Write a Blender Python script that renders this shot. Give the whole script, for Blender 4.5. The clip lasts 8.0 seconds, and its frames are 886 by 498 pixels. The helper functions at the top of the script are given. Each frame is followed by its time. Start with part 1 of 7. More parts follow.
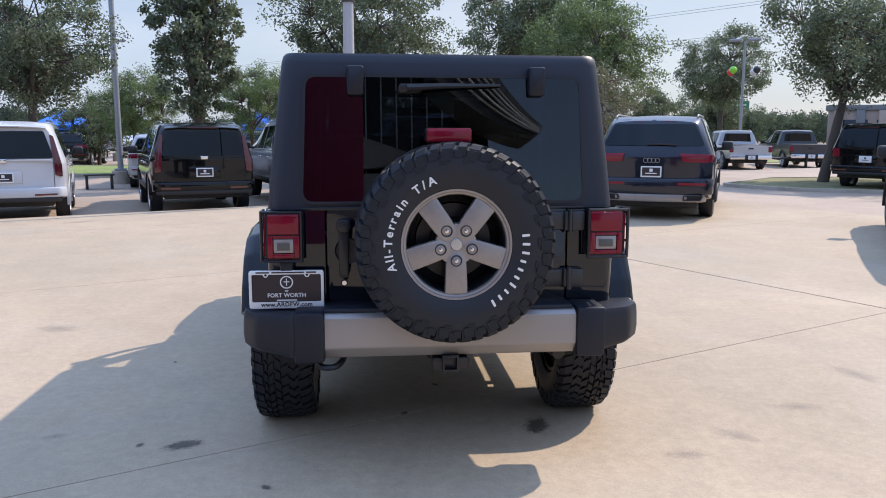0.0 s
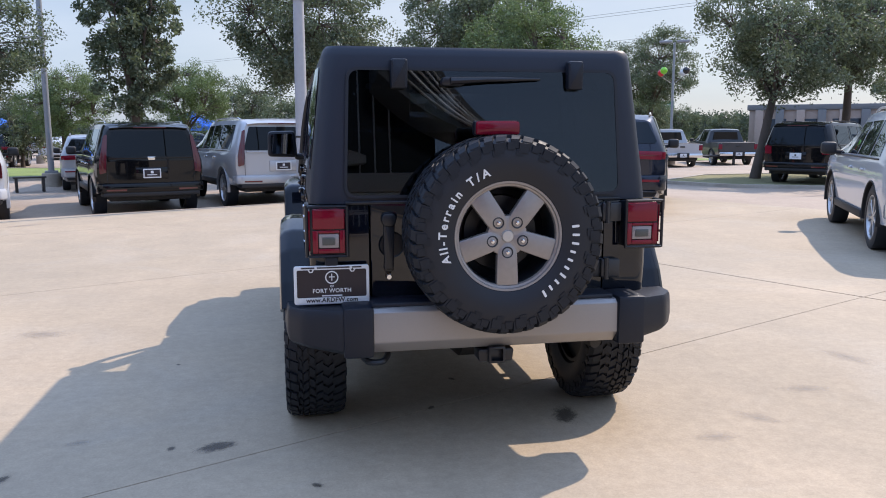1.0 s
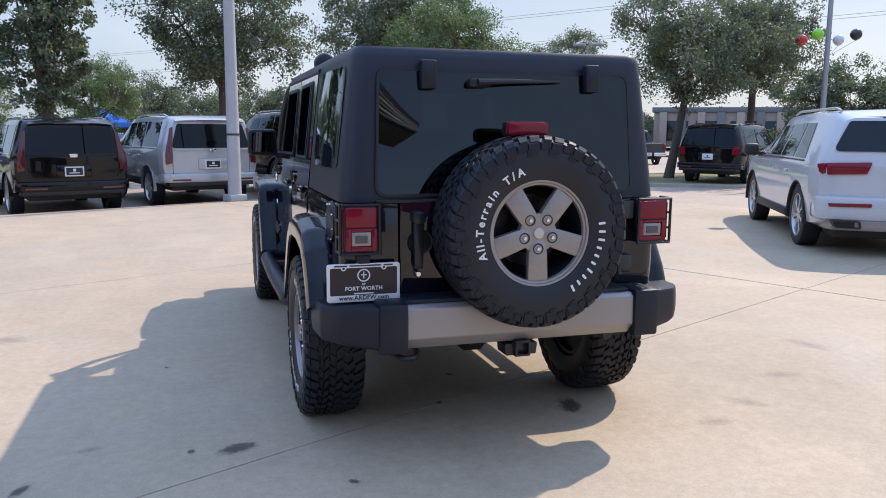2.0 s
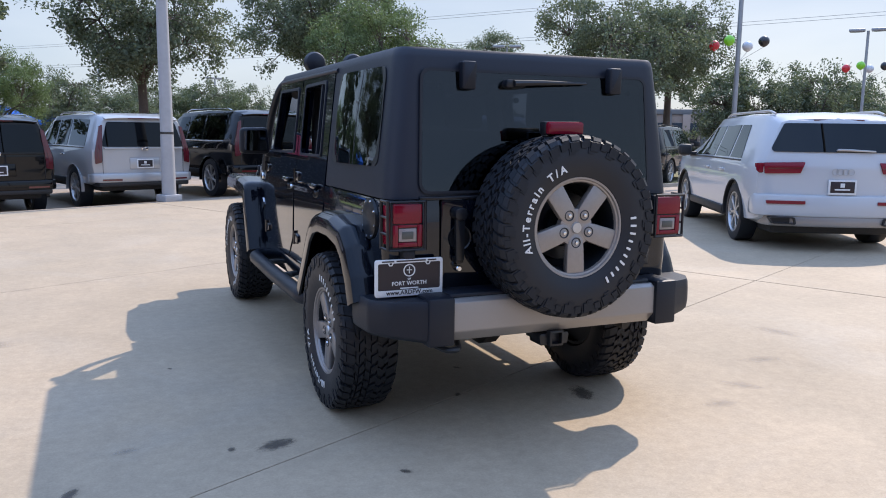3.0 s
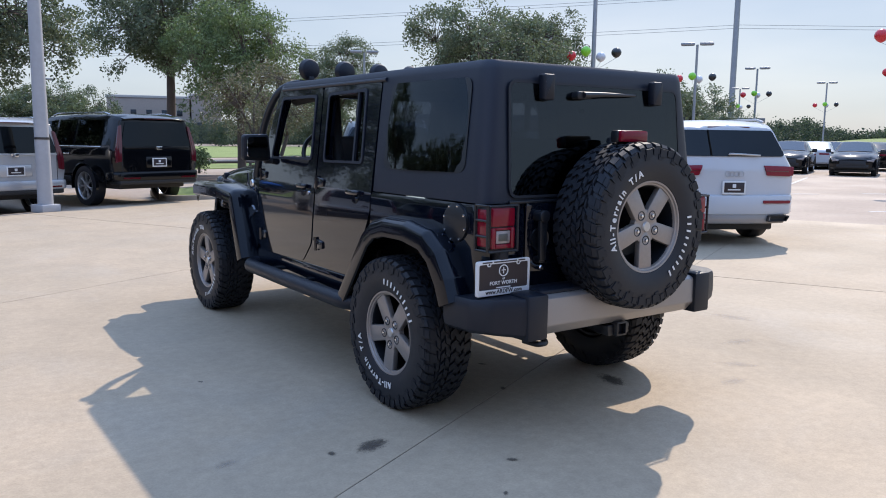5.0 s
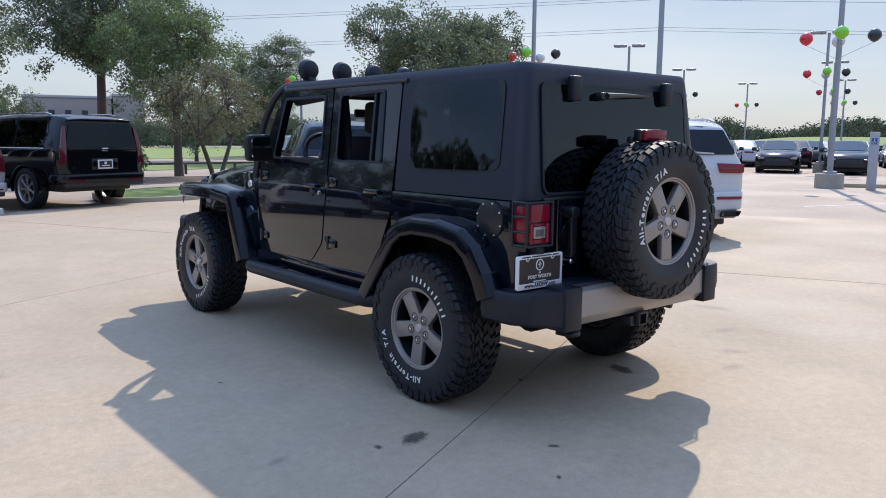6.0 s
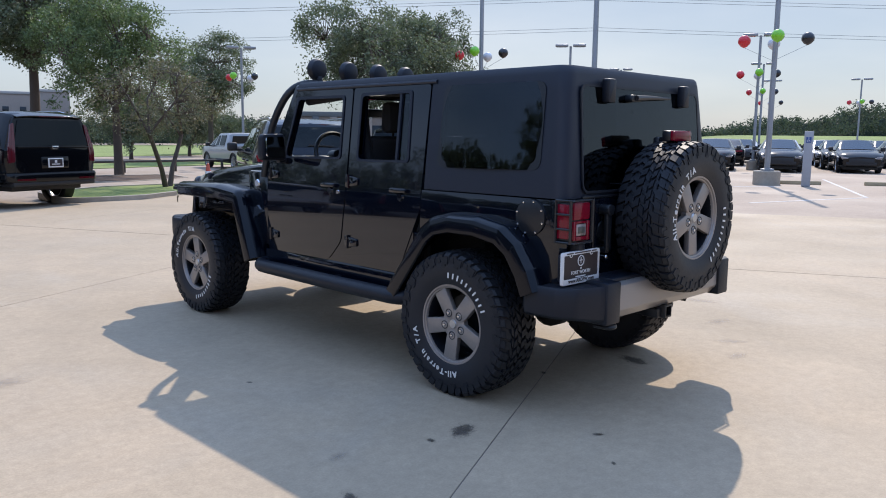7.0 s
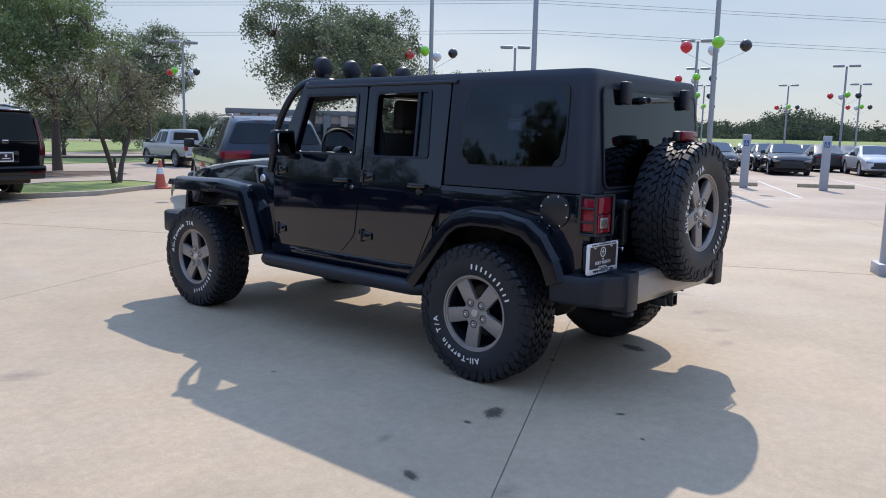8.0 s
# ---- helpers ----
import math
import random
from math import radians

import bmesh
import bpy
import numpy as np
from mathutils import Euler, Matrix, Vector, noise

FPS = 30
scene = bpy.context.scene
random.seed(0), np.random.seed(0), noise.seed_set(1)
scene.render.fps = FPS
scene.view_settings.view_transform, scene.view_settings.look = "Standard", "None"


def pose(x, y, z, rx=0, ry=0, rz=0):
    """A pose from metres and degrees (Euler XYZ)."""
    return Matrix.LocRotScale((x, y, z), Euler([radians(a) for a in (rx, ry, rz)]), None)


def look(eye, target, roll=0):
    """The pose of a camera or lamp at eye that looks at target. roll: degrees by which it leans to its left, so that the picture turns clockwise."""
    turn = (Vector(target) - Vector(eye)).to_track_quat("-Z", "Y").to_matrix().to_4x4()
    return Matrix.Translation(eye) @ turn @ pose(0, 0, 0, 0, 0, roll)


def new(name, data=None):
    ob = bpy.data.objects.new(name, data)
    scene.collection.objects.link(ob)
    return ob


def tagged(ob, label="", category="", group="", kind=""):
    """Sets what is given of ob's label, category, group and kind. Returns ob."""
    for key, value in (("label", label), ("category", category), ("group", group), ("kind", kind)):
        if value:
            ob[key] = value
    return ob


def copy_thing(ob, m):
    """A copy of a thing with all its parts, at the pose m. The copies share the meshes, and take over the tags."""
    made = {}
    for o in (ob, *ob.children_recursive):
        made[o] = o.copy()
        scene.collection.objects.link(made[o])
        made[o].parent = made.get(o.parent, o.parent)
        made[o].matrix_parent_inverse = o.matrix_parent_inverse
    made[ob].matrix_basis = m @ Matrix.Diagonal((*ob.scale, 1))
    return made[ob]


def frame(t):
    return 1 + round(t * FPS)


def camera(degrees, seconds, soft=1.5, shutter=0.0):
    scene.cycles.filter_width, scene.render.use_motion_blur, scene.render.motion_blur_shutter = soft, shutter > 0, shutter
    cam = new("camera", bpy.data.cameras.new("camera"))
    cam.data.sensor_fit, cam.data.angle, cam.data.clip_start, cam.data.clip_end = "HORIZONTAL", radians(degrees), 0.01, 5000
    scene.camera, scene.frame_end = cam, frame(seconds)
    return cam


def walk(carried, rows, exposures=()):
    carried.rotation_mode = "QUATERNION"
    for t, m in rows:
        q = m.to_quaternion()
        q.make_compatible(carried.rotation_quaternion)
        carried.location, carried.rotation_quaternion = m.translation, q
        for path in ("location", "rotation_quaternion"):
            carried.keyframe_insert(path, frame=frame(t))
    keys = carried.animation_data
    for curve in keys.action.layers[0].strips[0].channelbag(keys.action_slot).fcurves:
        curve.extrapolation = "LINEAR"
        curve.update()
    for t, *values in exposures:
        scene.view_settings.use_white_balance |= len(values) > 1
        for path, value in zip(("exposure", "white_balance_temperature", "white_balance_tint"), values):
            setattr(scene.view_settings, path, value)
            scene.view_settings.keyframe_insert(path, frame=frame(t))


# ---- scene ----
cam = camera(58.8, 8.0, 1.0)
PATH = [
    (0, (-0.342, -4.018, 1.453), (-0.145, -2.05, 1.156), 0.1),
    (0.5, (-0.597, -3.938, 1.443), (-0.323, -1.98, 1.145), -0.1),
    (1, (-0.82, -3.969, 1.423), (-0.451, -2.026, 1.127), -0.1),
    (1.5, (-1.062, -3.971, 1.434), (-0.588, -2.051, 1.136), 0.1),
    (2.8, (-1.776, -3.817, 1.41), (-1.015, -1.991, 1.114), 0.7),
    (3, (-1.888, -3.832, 1.416), (-1.092, -2.021, 1.12), 0.7),
    (3.5, (-2.144, -3.737, 1.417), (-1.255, -1.969, 1.125), 0.7),
    (4, (-2.397, -3.61, 1.421), (-1.42, -1.889, 1.132), 0.7),
    (4.5, (-2.664, -3.582, 1.407), (-1.604, -1.91, 1.123), 0.7),
    (4.7, (-2.792, -3.541, 1.415), (-1.698, -1.891, 1.133), 0.7),
    (5.8, (-3.306, -3.24, 1.42), (-2.049, -1.71, 1.142), 0.6),
    (6, (-3.417, -3.229, 1.41), (-2.135, -1.719, 1.132), 0.5),
    (6.5, (-3.673, -3.138, 1.419), (-2.329, -1.684, 1.139), 0.5),
    (7, (-3.875, -2.941, 1.418), (-2.474, -1.543, 1.136), 0.6),
    (7.5, (-4.084, -2.825, 1.421), (-2.627, -1.483, 1.138), 0.9),
    (8, (-4.353, -2.721, 1.399), (-2.842, -1.441, 1.118), 1.3),
]
walk(cam, [(t, look(eye, target, roll)) for t, eye, target, roll in PATH], exposures=[(0.0, 0.37, 6290, 18), (4.0, 0.30, 6150, 16), (8.0, 0.11, 6130, 15)])

# ---- world, sun, exposure ----
SUN = Vector((0.858, 0.506, 1.0)).normalized()
world = bpy.data.worlds.new("sky")
scene.world = world
world.use_nodes = True
wn = world.node_tree
sky = wn.nodes.new("ShaderNodeTexSky")
sky.sky_type, sky.sun_disc = "NISHITA", False
sky.sun_elevation, sky.sun_rotation = math.asin(SUN.z), math.atan2(SUN.x, SUN.y)
sky.air_density, sky.dust_density, sky.ozone_density = 1.0, 1.0, 2.0
# thin high haze with soft streaks lies over the clear sky: bluer overhead, greyer on the sun's side
wt, wm_, wns, wr, wx = (wn.nodes.new(k) for k in ("ShaderNodeTexCoord", "ShaderNodeMapping", "ShaderNodeTexNoise", "ShaderNodeValToRGB", "ShaderNodeMix"))
wm_.inputs["Scale"].default_value, wm_.inputs["Rotation"].default_value = (1.2, 1.2, 5.0), (0.1, 0.15, 0.4)
wns.inputs["Scale"].default_value, wns.inputs["Detail"].default_value = 1.6, 6
wr.color_ramp.elements[0].position, wr.color_ramp.elements[0].color = 0.36, (0.76, 0.81, 0.86, 1)
wr.color_ramp.elements[1].position, wr.color_ramp.elements[1].color = 0.66, (1.08, 1.04, 1.0, 1)
wx.data_type, wx.inputs[0].default_value = "RGBA", 0.75
dot, az, up, side, high, tone = (wn.nodes.new(k) for k in ("ShaderNodeVectorMath", "ShaderNodeMapRange", "ShaderNodeMapRange", "ShaderNodeValToRGB", "ShaderNodeMix", "ShaderNodeMix"))
sep = wn.nodes.new("ShaderNodeSeparateXYZ")
dot.operation, dot.inputs[1].default_value = "DOT_PRODUCT", (SUN.x, SUN.y, 0)
az.inputs["From Min"].default_value, az.inputs["From Max"].default_value = -0.42, 0.68
up.inputs["From Min"].default_value, up.inputs["From Max"].default_value = 0.22, 0.8
for nd in (high, tone):
    nd.data_type = "RGBA"
for e, (p, c) in zip((side.color_ramp.elements[0], side.color_ramp.elements.new(0.62), side.color_ramp.elements[-1]), ((0.0, (2.9, 4.2, 6.6, 1)), (0.62, (3.65, 4.25, 4.65, 1)), (1.0, (3.8, 4.15, 4.2, 1)))):
    e.position, e.color = p, c
high.inputs[7].default_value = (6.0, 8.8, 14.0, 1)
tone.blend_type, tone.inputs[0].default_value = "MULTIPLY", 1.0
wn.links.new(wt.outputs["Generated"], dot.inputs[0]), wn.links.new(wt.outputs["Generated"], sep.inputs[0])
wn.links.new(dot.outputs["Value"], az.inputs[0]), wn.links.new(sep.outputs["Z"], up.inputs[0])
wn.links.new(az.outputs[0], side.inputs[0]), wn.links.new(up.outputs[0], high.inputs[0]), wn.links.new(side.outputs[0], high.inputs[6])
wn.links.new(high.outputs[2], tone.inputs[6]), wn.links.new(wr.outputs[0], tone.inputs[7])
wn.links.new(wt.outputs["Generated"], wm_.inputs["Vector"]), wn.links.new(wm_.outputs[0], wns.inputs["Vector"]), wn.links.new(wns.outputs["Fac"], wr.inputs[0])
wn.links.new(sky.outputs[0], wx.inputs[6]), wn.links.new(tone.outputs[2], wx.inputs[7])
wn.links.new(wx.outputs[2], wn.nodes["Background"].inputs[0])
wn.nodes["Background"].inputs[1].default_value = 0.134
sun = new("sun", bpy.data.lights.new("sun", "SUN"))
sun.data.energy, sun.data.angle, sun.data.color = 3.9, radians(0.6), (1.0, 0.885, 0.715)
sun.rotation_euler = SUN.to_track_quat("Z", "Y").to_euler()

# ---- mesh helpers ----
def merge(bm, other, m=None):
    me = bpy.data.meshes.new("tmp")
    other.to_mesh(me)
    other.free()
    if m is not None:
        me.transform(m)
    bm.from_mesh(me)
    bpy.data.meshes.remove(me)


def finish(name, bm, material, angle=32):
    """A mesh from a bmesh, smooth but for edges sharper than angle."""
    bmesh.ops.recalc_face_normals(bm, faces=bm.faces)
    limit = radians(angle)
    for f in bm.faces:
        f.smooth = True
    for e in bm.edges:
        if len(e.link_faces) == 2:
            e.smooth = e.calc_face_angle(0) < limit
    me = bpy.data.meshes.new(name)
    bm.to_mesh(me)
    bm.free()
    me.materials.append(material)
    return me


def part(name, bm, material, parent, label="", at=None):
    """Links a bmesh, or a finished mesh, as one object under a thing or part."""
    me = bm if isinstance(bm, bpy.types.Mesh) else finish(name, bm, material)
    ob = new(name, me)
    ob.parent = parent
    if at is not None:
        ob.matrix_local = at
    if label:
        ob["label"] = label
    return ob


def thing(name, label, category, group="", m=None, kind=""):
    ob = new(name)
    ob.empty_display_size = 0.2
    if m is not None:
        ob.matrix_basis = m
    return tagged(ob, label, category, group, kind)


def solo(name, bm, material, label, category, kind="", group="", m=None):
    ob = new(name, bm if isinstance(bm, bpy.types.Mesh) else finish(name, bm, material))
    if m is not None:
        ob.matrix_basis = m
    return tagged(ob, label, category, group, kind)


def box(bm, lo, hi, bev=0.0, seg=2, m=None):
    t = bmesh.new()
    bmesh.ops.create_cube(t, size=1.0)
    for v in t.verts:
        v.co = Vector([(a + b) / 2 + c * (b - a) for a, b, c in zip(lo, hi, v.co)])
    if bev:
        bmesh.ops.bevel(t, geom=t.edges[:], offset=bev, segments=seg, affect="EDGES", profile=0.5)
    merge(bm, t, m)


def rounded(pts, r, n=4):
    """A polygon with its corners rounded; r may be a list."""
    out, k = [], len(pts)
    for i, p in enumerate(pts):
        rr = r[i] if isinstance(r, (list, tuple)) else r
        p, a, b = Vector(p), Vector(pts[i - 1]), Vector(pts[(i + 1) % k])
        if rr <= 0:
            out.append(tuple(p))
            continue
        da, db = (a - p), (b - p)
        ang = da.angle(db)
        cut_len = min(rr / math.tan(ang / 2), da.length * 0.48, db.length * 0.48)
        pa, pb = p + da.normalized() * cut_len, p + db.normalized() * cut_len
        for j in range(n + 1):
            s = j / n
            out.append(tuple(pa * (1 - s) ** 2 + p * 2 * s * (1 - s) + pb * s * s))
    return out


def prism(bm, pts, axis, a, b, bev=0.0, m=None, seg=2):
    """A polygon drawn across an axis and drawn out from a to b along it."""
    put = {"x": lambda p, h: (h, p[0], p[1]), "y": lambda p, h: (p[0], h, p[1]), "z": lambda p, h: (p[0], p[1], h)}[axis]
    t = bmesh.new()
    lo = [t.verts.new(put(p, a)) for p in pts]
    hi = [t.verts.new(put(p, b)) for p in pts]
    t.faces.new(lo), t.faces.new(hi[::-1])
    for i in range(len(pts)):
        t.faces.new((lo[i - 1], hi[i - 1], hi[i], lo[i]))
    bmesh.ops.recalc_face_normals(t, faces=t.faces)
    if bev:
        caps = [e for e in t.edges if e.calc_face_angle(0) > 0.6]
        bmesh.ops.bevel(t, geom=caps, offset=bev, segments=seg, affect="EDGES", profile=0.5)
    merge(bm, t, m)


def lathe(bm, prof, n=32, m=None, closed=False):
    """A profile of (x, r) turned round the x axis."""
    t = bmesh.new()
    rings = []
    for x, r in prof:
        rings.append([t.verts.new((x, r * math.cos(2 * math.pi * i / n), r * math.sin(2 * math.pi * i / n))) for i in range(n)])
    pairs = list(zip(rings, rings[1:])) + ([(rings[-1], rings[0])] if closed else [])
    for p, q in pairs:
        for i in range(n):
            t.faces.new((p[i - 1], p[i], q[i], q[i - 1]))
    if not closed:
        for ring, x in ((rings[0], 0), (rings[-1], 1)):
            t.faces.new(ring)
    bmesh.ops.remove_doubles(t, verts=t.verts, dist=1e-5)
    merge(bm, t, m)


def tube(bm, pts, r, n=8, m=None, ends=True):
    """A round tube along points; r may be a list, one radius a point."""
    t = bm if m is None else bmesh.new()
    pts = [Vector(p) for p in pts]
    rings, side = [], None
    for i, p in enumerate(pts):
        d = (pts[min(i + 1, len(pts) - 1)] - pts[max(i - 1, 0)]).normalized()
        if side is None:
            side = d.orthogonal().normalized()
        side = (side - d * side.dot(d)).normalized()
        up = d.cross(side)
        rr = r[i] if isinstance(r, (list, tuple)) else r
        rings.append([t.verts.new(p + (side * math.cos(2 * math.pi * k / n) + up * math.sin(2 * math.pi * k / n)) * rr) for k in range(n)])
    for p, q in zip(rings, rings[1:]):
        for k in range(n):
            t.faces.new((p[k - 1], p[k], q[k], q[k - 1]))
    if ends:
        t.faces.new(rings[0]), t.faces.new(rings[-1])
    if m is not None:
        merge(bm, t, m)


def bent(pts, r, n=5):
    """An open 3D line with its inner corners rounded."""
    pts = [Vector(p) for p in pts]
    out = [pts[0]]
    for a, p, b in zip(pts, pts[1:], pts[2:]):
        rr = min(r, (a - p).length * 0.48, (b - p).length * 0.48)
        pa, pb = p + (a - p).normalized() * rr, p + (b - p).normalized() * rr
        out += [pa * (1 - s) ** 2 + p * 2 * s * (1 - s) + pb * s * s for s in [j / n for j in range(n + 1)]]
    return out + [pts[-1]]


def sweep(bm, path, section, sign=1):
    """A closed section of (x, out) carried along a path of (y, z), in the car's side plane."""
    t = bmesh.new()
    rings = []
    for i, (y, z) in enumerate(path):
        a, b = path[max(i - 1, 0)], path[min(i + 1, len(path) - 1)]
        d = Vector((b[0] - a[0], b[1] - a[1])).normalized()
        nx, nz = -d.y, d.x
        rings.append([t.verts.new((sign * x, y + nx * o, z + nz * o)) for x, o in section])
    k = len(section)
    for p, q in zip(rings, rings[1:]):
        for j in range(k):
            t.faces.new((p[j - 1], p[j], q[j], q[j - 1]))
    t.faces.new(rings[0]), t.faces.new(rings[-1])
    merge(bm, t)


def loft(bm, rings, caps=True, m=None):
    t = bmesh.new()
    vs = [[t.verts.new(p) for p in ring] for ring in rings]
    for p, q in zip(vs, vs[1:]):
        for j in range(len(p)):
            t.faces.new((p[j - 1], p[j], q[j], q[j - 1]))
    if caps:
        t.faces.new(vs[0]), t.faces.new(vs[-1])
    bmesh.ops.recalc_face_normals(t, faces=t.faces)
    merge(bm, t, m)


def cut(bm, *cutters):
    """bm less the cutters (bmeshes), as a new bmesh."""
    def temp(b):
        bmesh.ops.recalc_face_normals(b, faces=b.faces)
        me = bpy.data.meshes.new("tmp")
        b.to_mesh(me)
        b.free()
        return new("tmp", me)
    ob = temp(bm)
    tools = [temp(c) for c in cutters]
    for c in tools:
        mod = ob.modifiers.new("cut", "BOOLEAN")
        mod.operation, mod.solver, mod.object = "DIFFERENCE", "EXACT", c
    bpy.context.view_layer.update()
    me = bpy.data.meshes.new_from_object(ob.evaluated_get(bpy.context.evaluated_depsgraph_get()))
    out = bmesh.new()
    out.from_mesh(me)
    bpy.data.meshes.remove(me)
    for o in (ob, *tools):
        d = o.data
        bpy.data.objects.remove(o)
        bpy.data.meshes.remove(d)
    return out


def fresh(fn, *args, **kw):
    t = bmesh.new()
    fn(t, *args, **kw)
    return t


def letters(text, size, depth=0.002, spacing=1.0, bold=0.0):
    """Text in Blender's own font as a bmesh, centred in x on the xy plane."""
    cu = bpy.data.curves.new("text", "FONT")
    cu.body, cu.size, cu.extrude, cu.align_x, cu.resolution_u, cu.space_character, cu.offset = text, size, depth, "CENTER", 3, spacing, bold
    ob = bpy.data.objects.new("text", cu)
    me = bpy.data.meshes.new_from_object(ob)
    out = bmesh.new()
    out.from_mesh(me)
    bpy.data.objects.remove(ob), bpy.data.curves.remove(cu), bpy.data.meshes.remove(me)
    return out


# ---- materials ----
def shader(name, color, rough=0.5, metal=0.0, coat=0.0, vary=0.12, grain=40.0, bump=0.0, stain=0.0, stain_size=1.5, spec=0.5, island=0.0, each=0.0, **kw):
    """A surface with variation at two scales: grain and broad stains; kw sets further inputs."""
    mt = bpy.data.materials.new(name)
    mt.use_nodes = True
    n, l = mt.node_tree.nodes, mt.node_tree.links
    b = n["Principled BSDF"]
    b.inputs["Roughness"].default_value, b.inputs["Metallic"].default_value = rough, metal
    b.inputs["Coat Weight"].default_value, b.inputs["Coat Roughness"].default_value = coat, 0.03
    b.inputs["Specular IOR Level"].default_value = spec
    for key, value in kw.items():
        b.inputs[key.replace("_", " ")].default_value = value
    tc = n.new("ShaderNodeTexCoord")
    fine, broad = n.new("ShaderNodeTexNoise"), n.new("ShaderNodeTexNoise")
    fine.inputs["Scale"].default_value, fine.inputs["Detail"].default_value = grain, 5
    broad.inputs["Scale"].default_value, broad.inputs["Detail"].default_value = 1 / stain_size, 6
    l.new(tc.outputs["Object"], fine.inputs["Vector"]), l.new(tc.outputs["Object"], broad.inputs["Vector"])

    def math_node(op, a, c):
        m = n.new("ShaderNodeMath")
        m.operation = op
        for i, v in enumerate((a, c)):
            if isinstance(v, (int, float)):
                m.inputs[i].default_value = v
            else:
                l.new(v, m.inputs[i])
        return m.outputs[0]
    f = math_node("MULTIPLY_ADD", fine.outputs["Fac"], 2 * vary)
    f.node.inputs[2].default_value = 1 - vary
    g = math_node("MULTIPLY_ADD", broad.outputs["Fac"], 2 * stain)
    g.node.inputs[2].default_value = 1 - stain
    k = math_node("MULTIPLY", f, g)
    if island:
        geo = n.new("ShaderNodeNewGeometry")
        r = math_node("MULTIPLY_ADD", geo.outputs["Random Per Island"], 2 * island)
        r.node.inputs[2].default_value = 1 - island
        k = math_node("MULTIPLY", k, r)
    if each:
        info = n.new("ShaderNodeObjectInfo")
        r = math_node("MULTIPLY_ADD", info.outputs["Random"], 2 * each)
        r.node.inputs[2].default_value = 1 - each
        k = math_node("MULTIPLY", k, r)
    mul = n.new("ShaderNodeVectorMath")
    mul.operation = "SCALE"
    mul.inputs[0].default_value = color
    l.new(k, mul.inputs["Scale"]), l.new(mul.outputs[0], b.inputs["Base Color"])
    rr = math_node("MULTIPLY_ADD", fine.outputs["Fac"], rough * 0.3)
    rr.node.inputs[2].default_value = rough * 0.85
    l.new(rr, b.inputs["Roughness"])
    if bump:
        bp = n.new("ShaderNodeBump")
        bp.inputs["Strength"].default_value, bp.inputs["Distance"].default_value = 1.0, bump
        l.new(fine.outputs["Fac"], bp.inputs["Height"]), l.new(bp.outputs[0], b.inputs["Normal"])
    return mt


def glass(name, tint, rough=0.0, f0=0.04):
    """A thin pane: light goes straight through, tinted, and gloss rises at the edge of view."""
    mt = bpy.data.materials.new(name)
    mt.use_nodes = True
    n, l = mt.node_tree.nodes, mt.node_tree.links
    n.remove(n["Principled BSDF"])
    tr, gl, lw, mx = n.new("ShaderNodeBsdfTransparent"), n.new("ShaderNodeBsdfGlossy"), n.new("ShaderNodeLayerWeight"), n.new("ShaderNodeMixShader")
    tr.inputs[0].default_value, gl.inputs["Roughness"].default_value, lw.inputs[0].default_value = (*tint, 1), rough, 0.5
    gl.inputs["Color"].default_value = (0.84, 0.93, 1, 1)
    pw, ad = n.new("ShaderNodeMath"), n.new("ShaderNodeMath")
    pw.operation, pw.inputs[1].default_value = "POWER", 5.0
    ad.operation, ad.inputs[1].default_value, ad.inputs[2].default_value = "MULTIPLY_ADD", 1.0 - f0, f0
    l.new(lw.outputs["Facing"], pw.inputs[0]), l.new(pw.outputs[0], ad.inputs[0]), l.new(ad.outputs[0], mx.inputs[0])
    l.new(tr.outputs[0], mx.inputs[1]), l.new(gl.outputs[0], mx.inputs[2])
    l.new(mx.outputs[0], n["Material Output"].inputs[0])
    return mt


def paint(name, color, rough=0.3, metal=0.0, flake=0.05, coat=0.7, **kw):
    return shader(name, color, rough, metal, coat=coat, vary=flake, grain=600, stain=0.05, stain_size=0.8, spec=0.1, **kw)


PAINT_BLACK = paint("black gloss paint", (0.0018, 0.0034, 0.0085), 0.10, coat=1.0, Coat_IOR=1.52)
PAINT_FLARE = paint("black flare paint", (0.0018, 0.0032, 0.0075), 0.2, coat=0.6, Coat_IOR=1.42)
HARDTOP = shader("black textured hardtop", (0.0075, 0.0115, 0.023), 0.43, vary=0.2, grain=300, bump=0.0006, stain=0.15, stain_size=0.5, spec=0.46)
PLASTIC = shader("black grained plastic", (0.006, 0.009, 0.0165), 0.45, vary=0.2, grain=350, bump=0.0006, stain=0.2, stain_size=0.4, spec=0.4)
TRIM_BLACK = shader("satin black metal", (0.0085, 0.0105, 0.0145), 0.35, vary=0.15, grain=90)
HINGE = shader("satin black steel hinge", (0.024, 0.025, 0.027), 0.36, vary=0.15, grain=90, stain=0.1, stain_size=0.2)
INTERIOR = shader("dark cabin cloth", (0.014, 0.014, 0.016), 0.85, vary=0.3, grain=120, stain=0.2, stain_size=0.3)
UNDER = shader("dusty underbody steel", (0.03, 0.028, 0.026), 0.7, vary=0.35, grain=30, stain=0.3, stain_size=0.3)
RUBBER = shader("black tyre rubber", (0.006, 0.008, 0.0135), 0.52, vary=0.2, grain=60, stain=0.25, stain_size=0.2)
TREAD = shader("worn tread rubber", (0.010, 0.012, 0.0165), 0.55, vary=0.3, grain=50, stain=0.3, stain_size=0.12, spec=0.35)
LETTER = shader("white raised lettering", (0.72, 0.71, 0.68), 0.6, vary=0.1, grain=80)
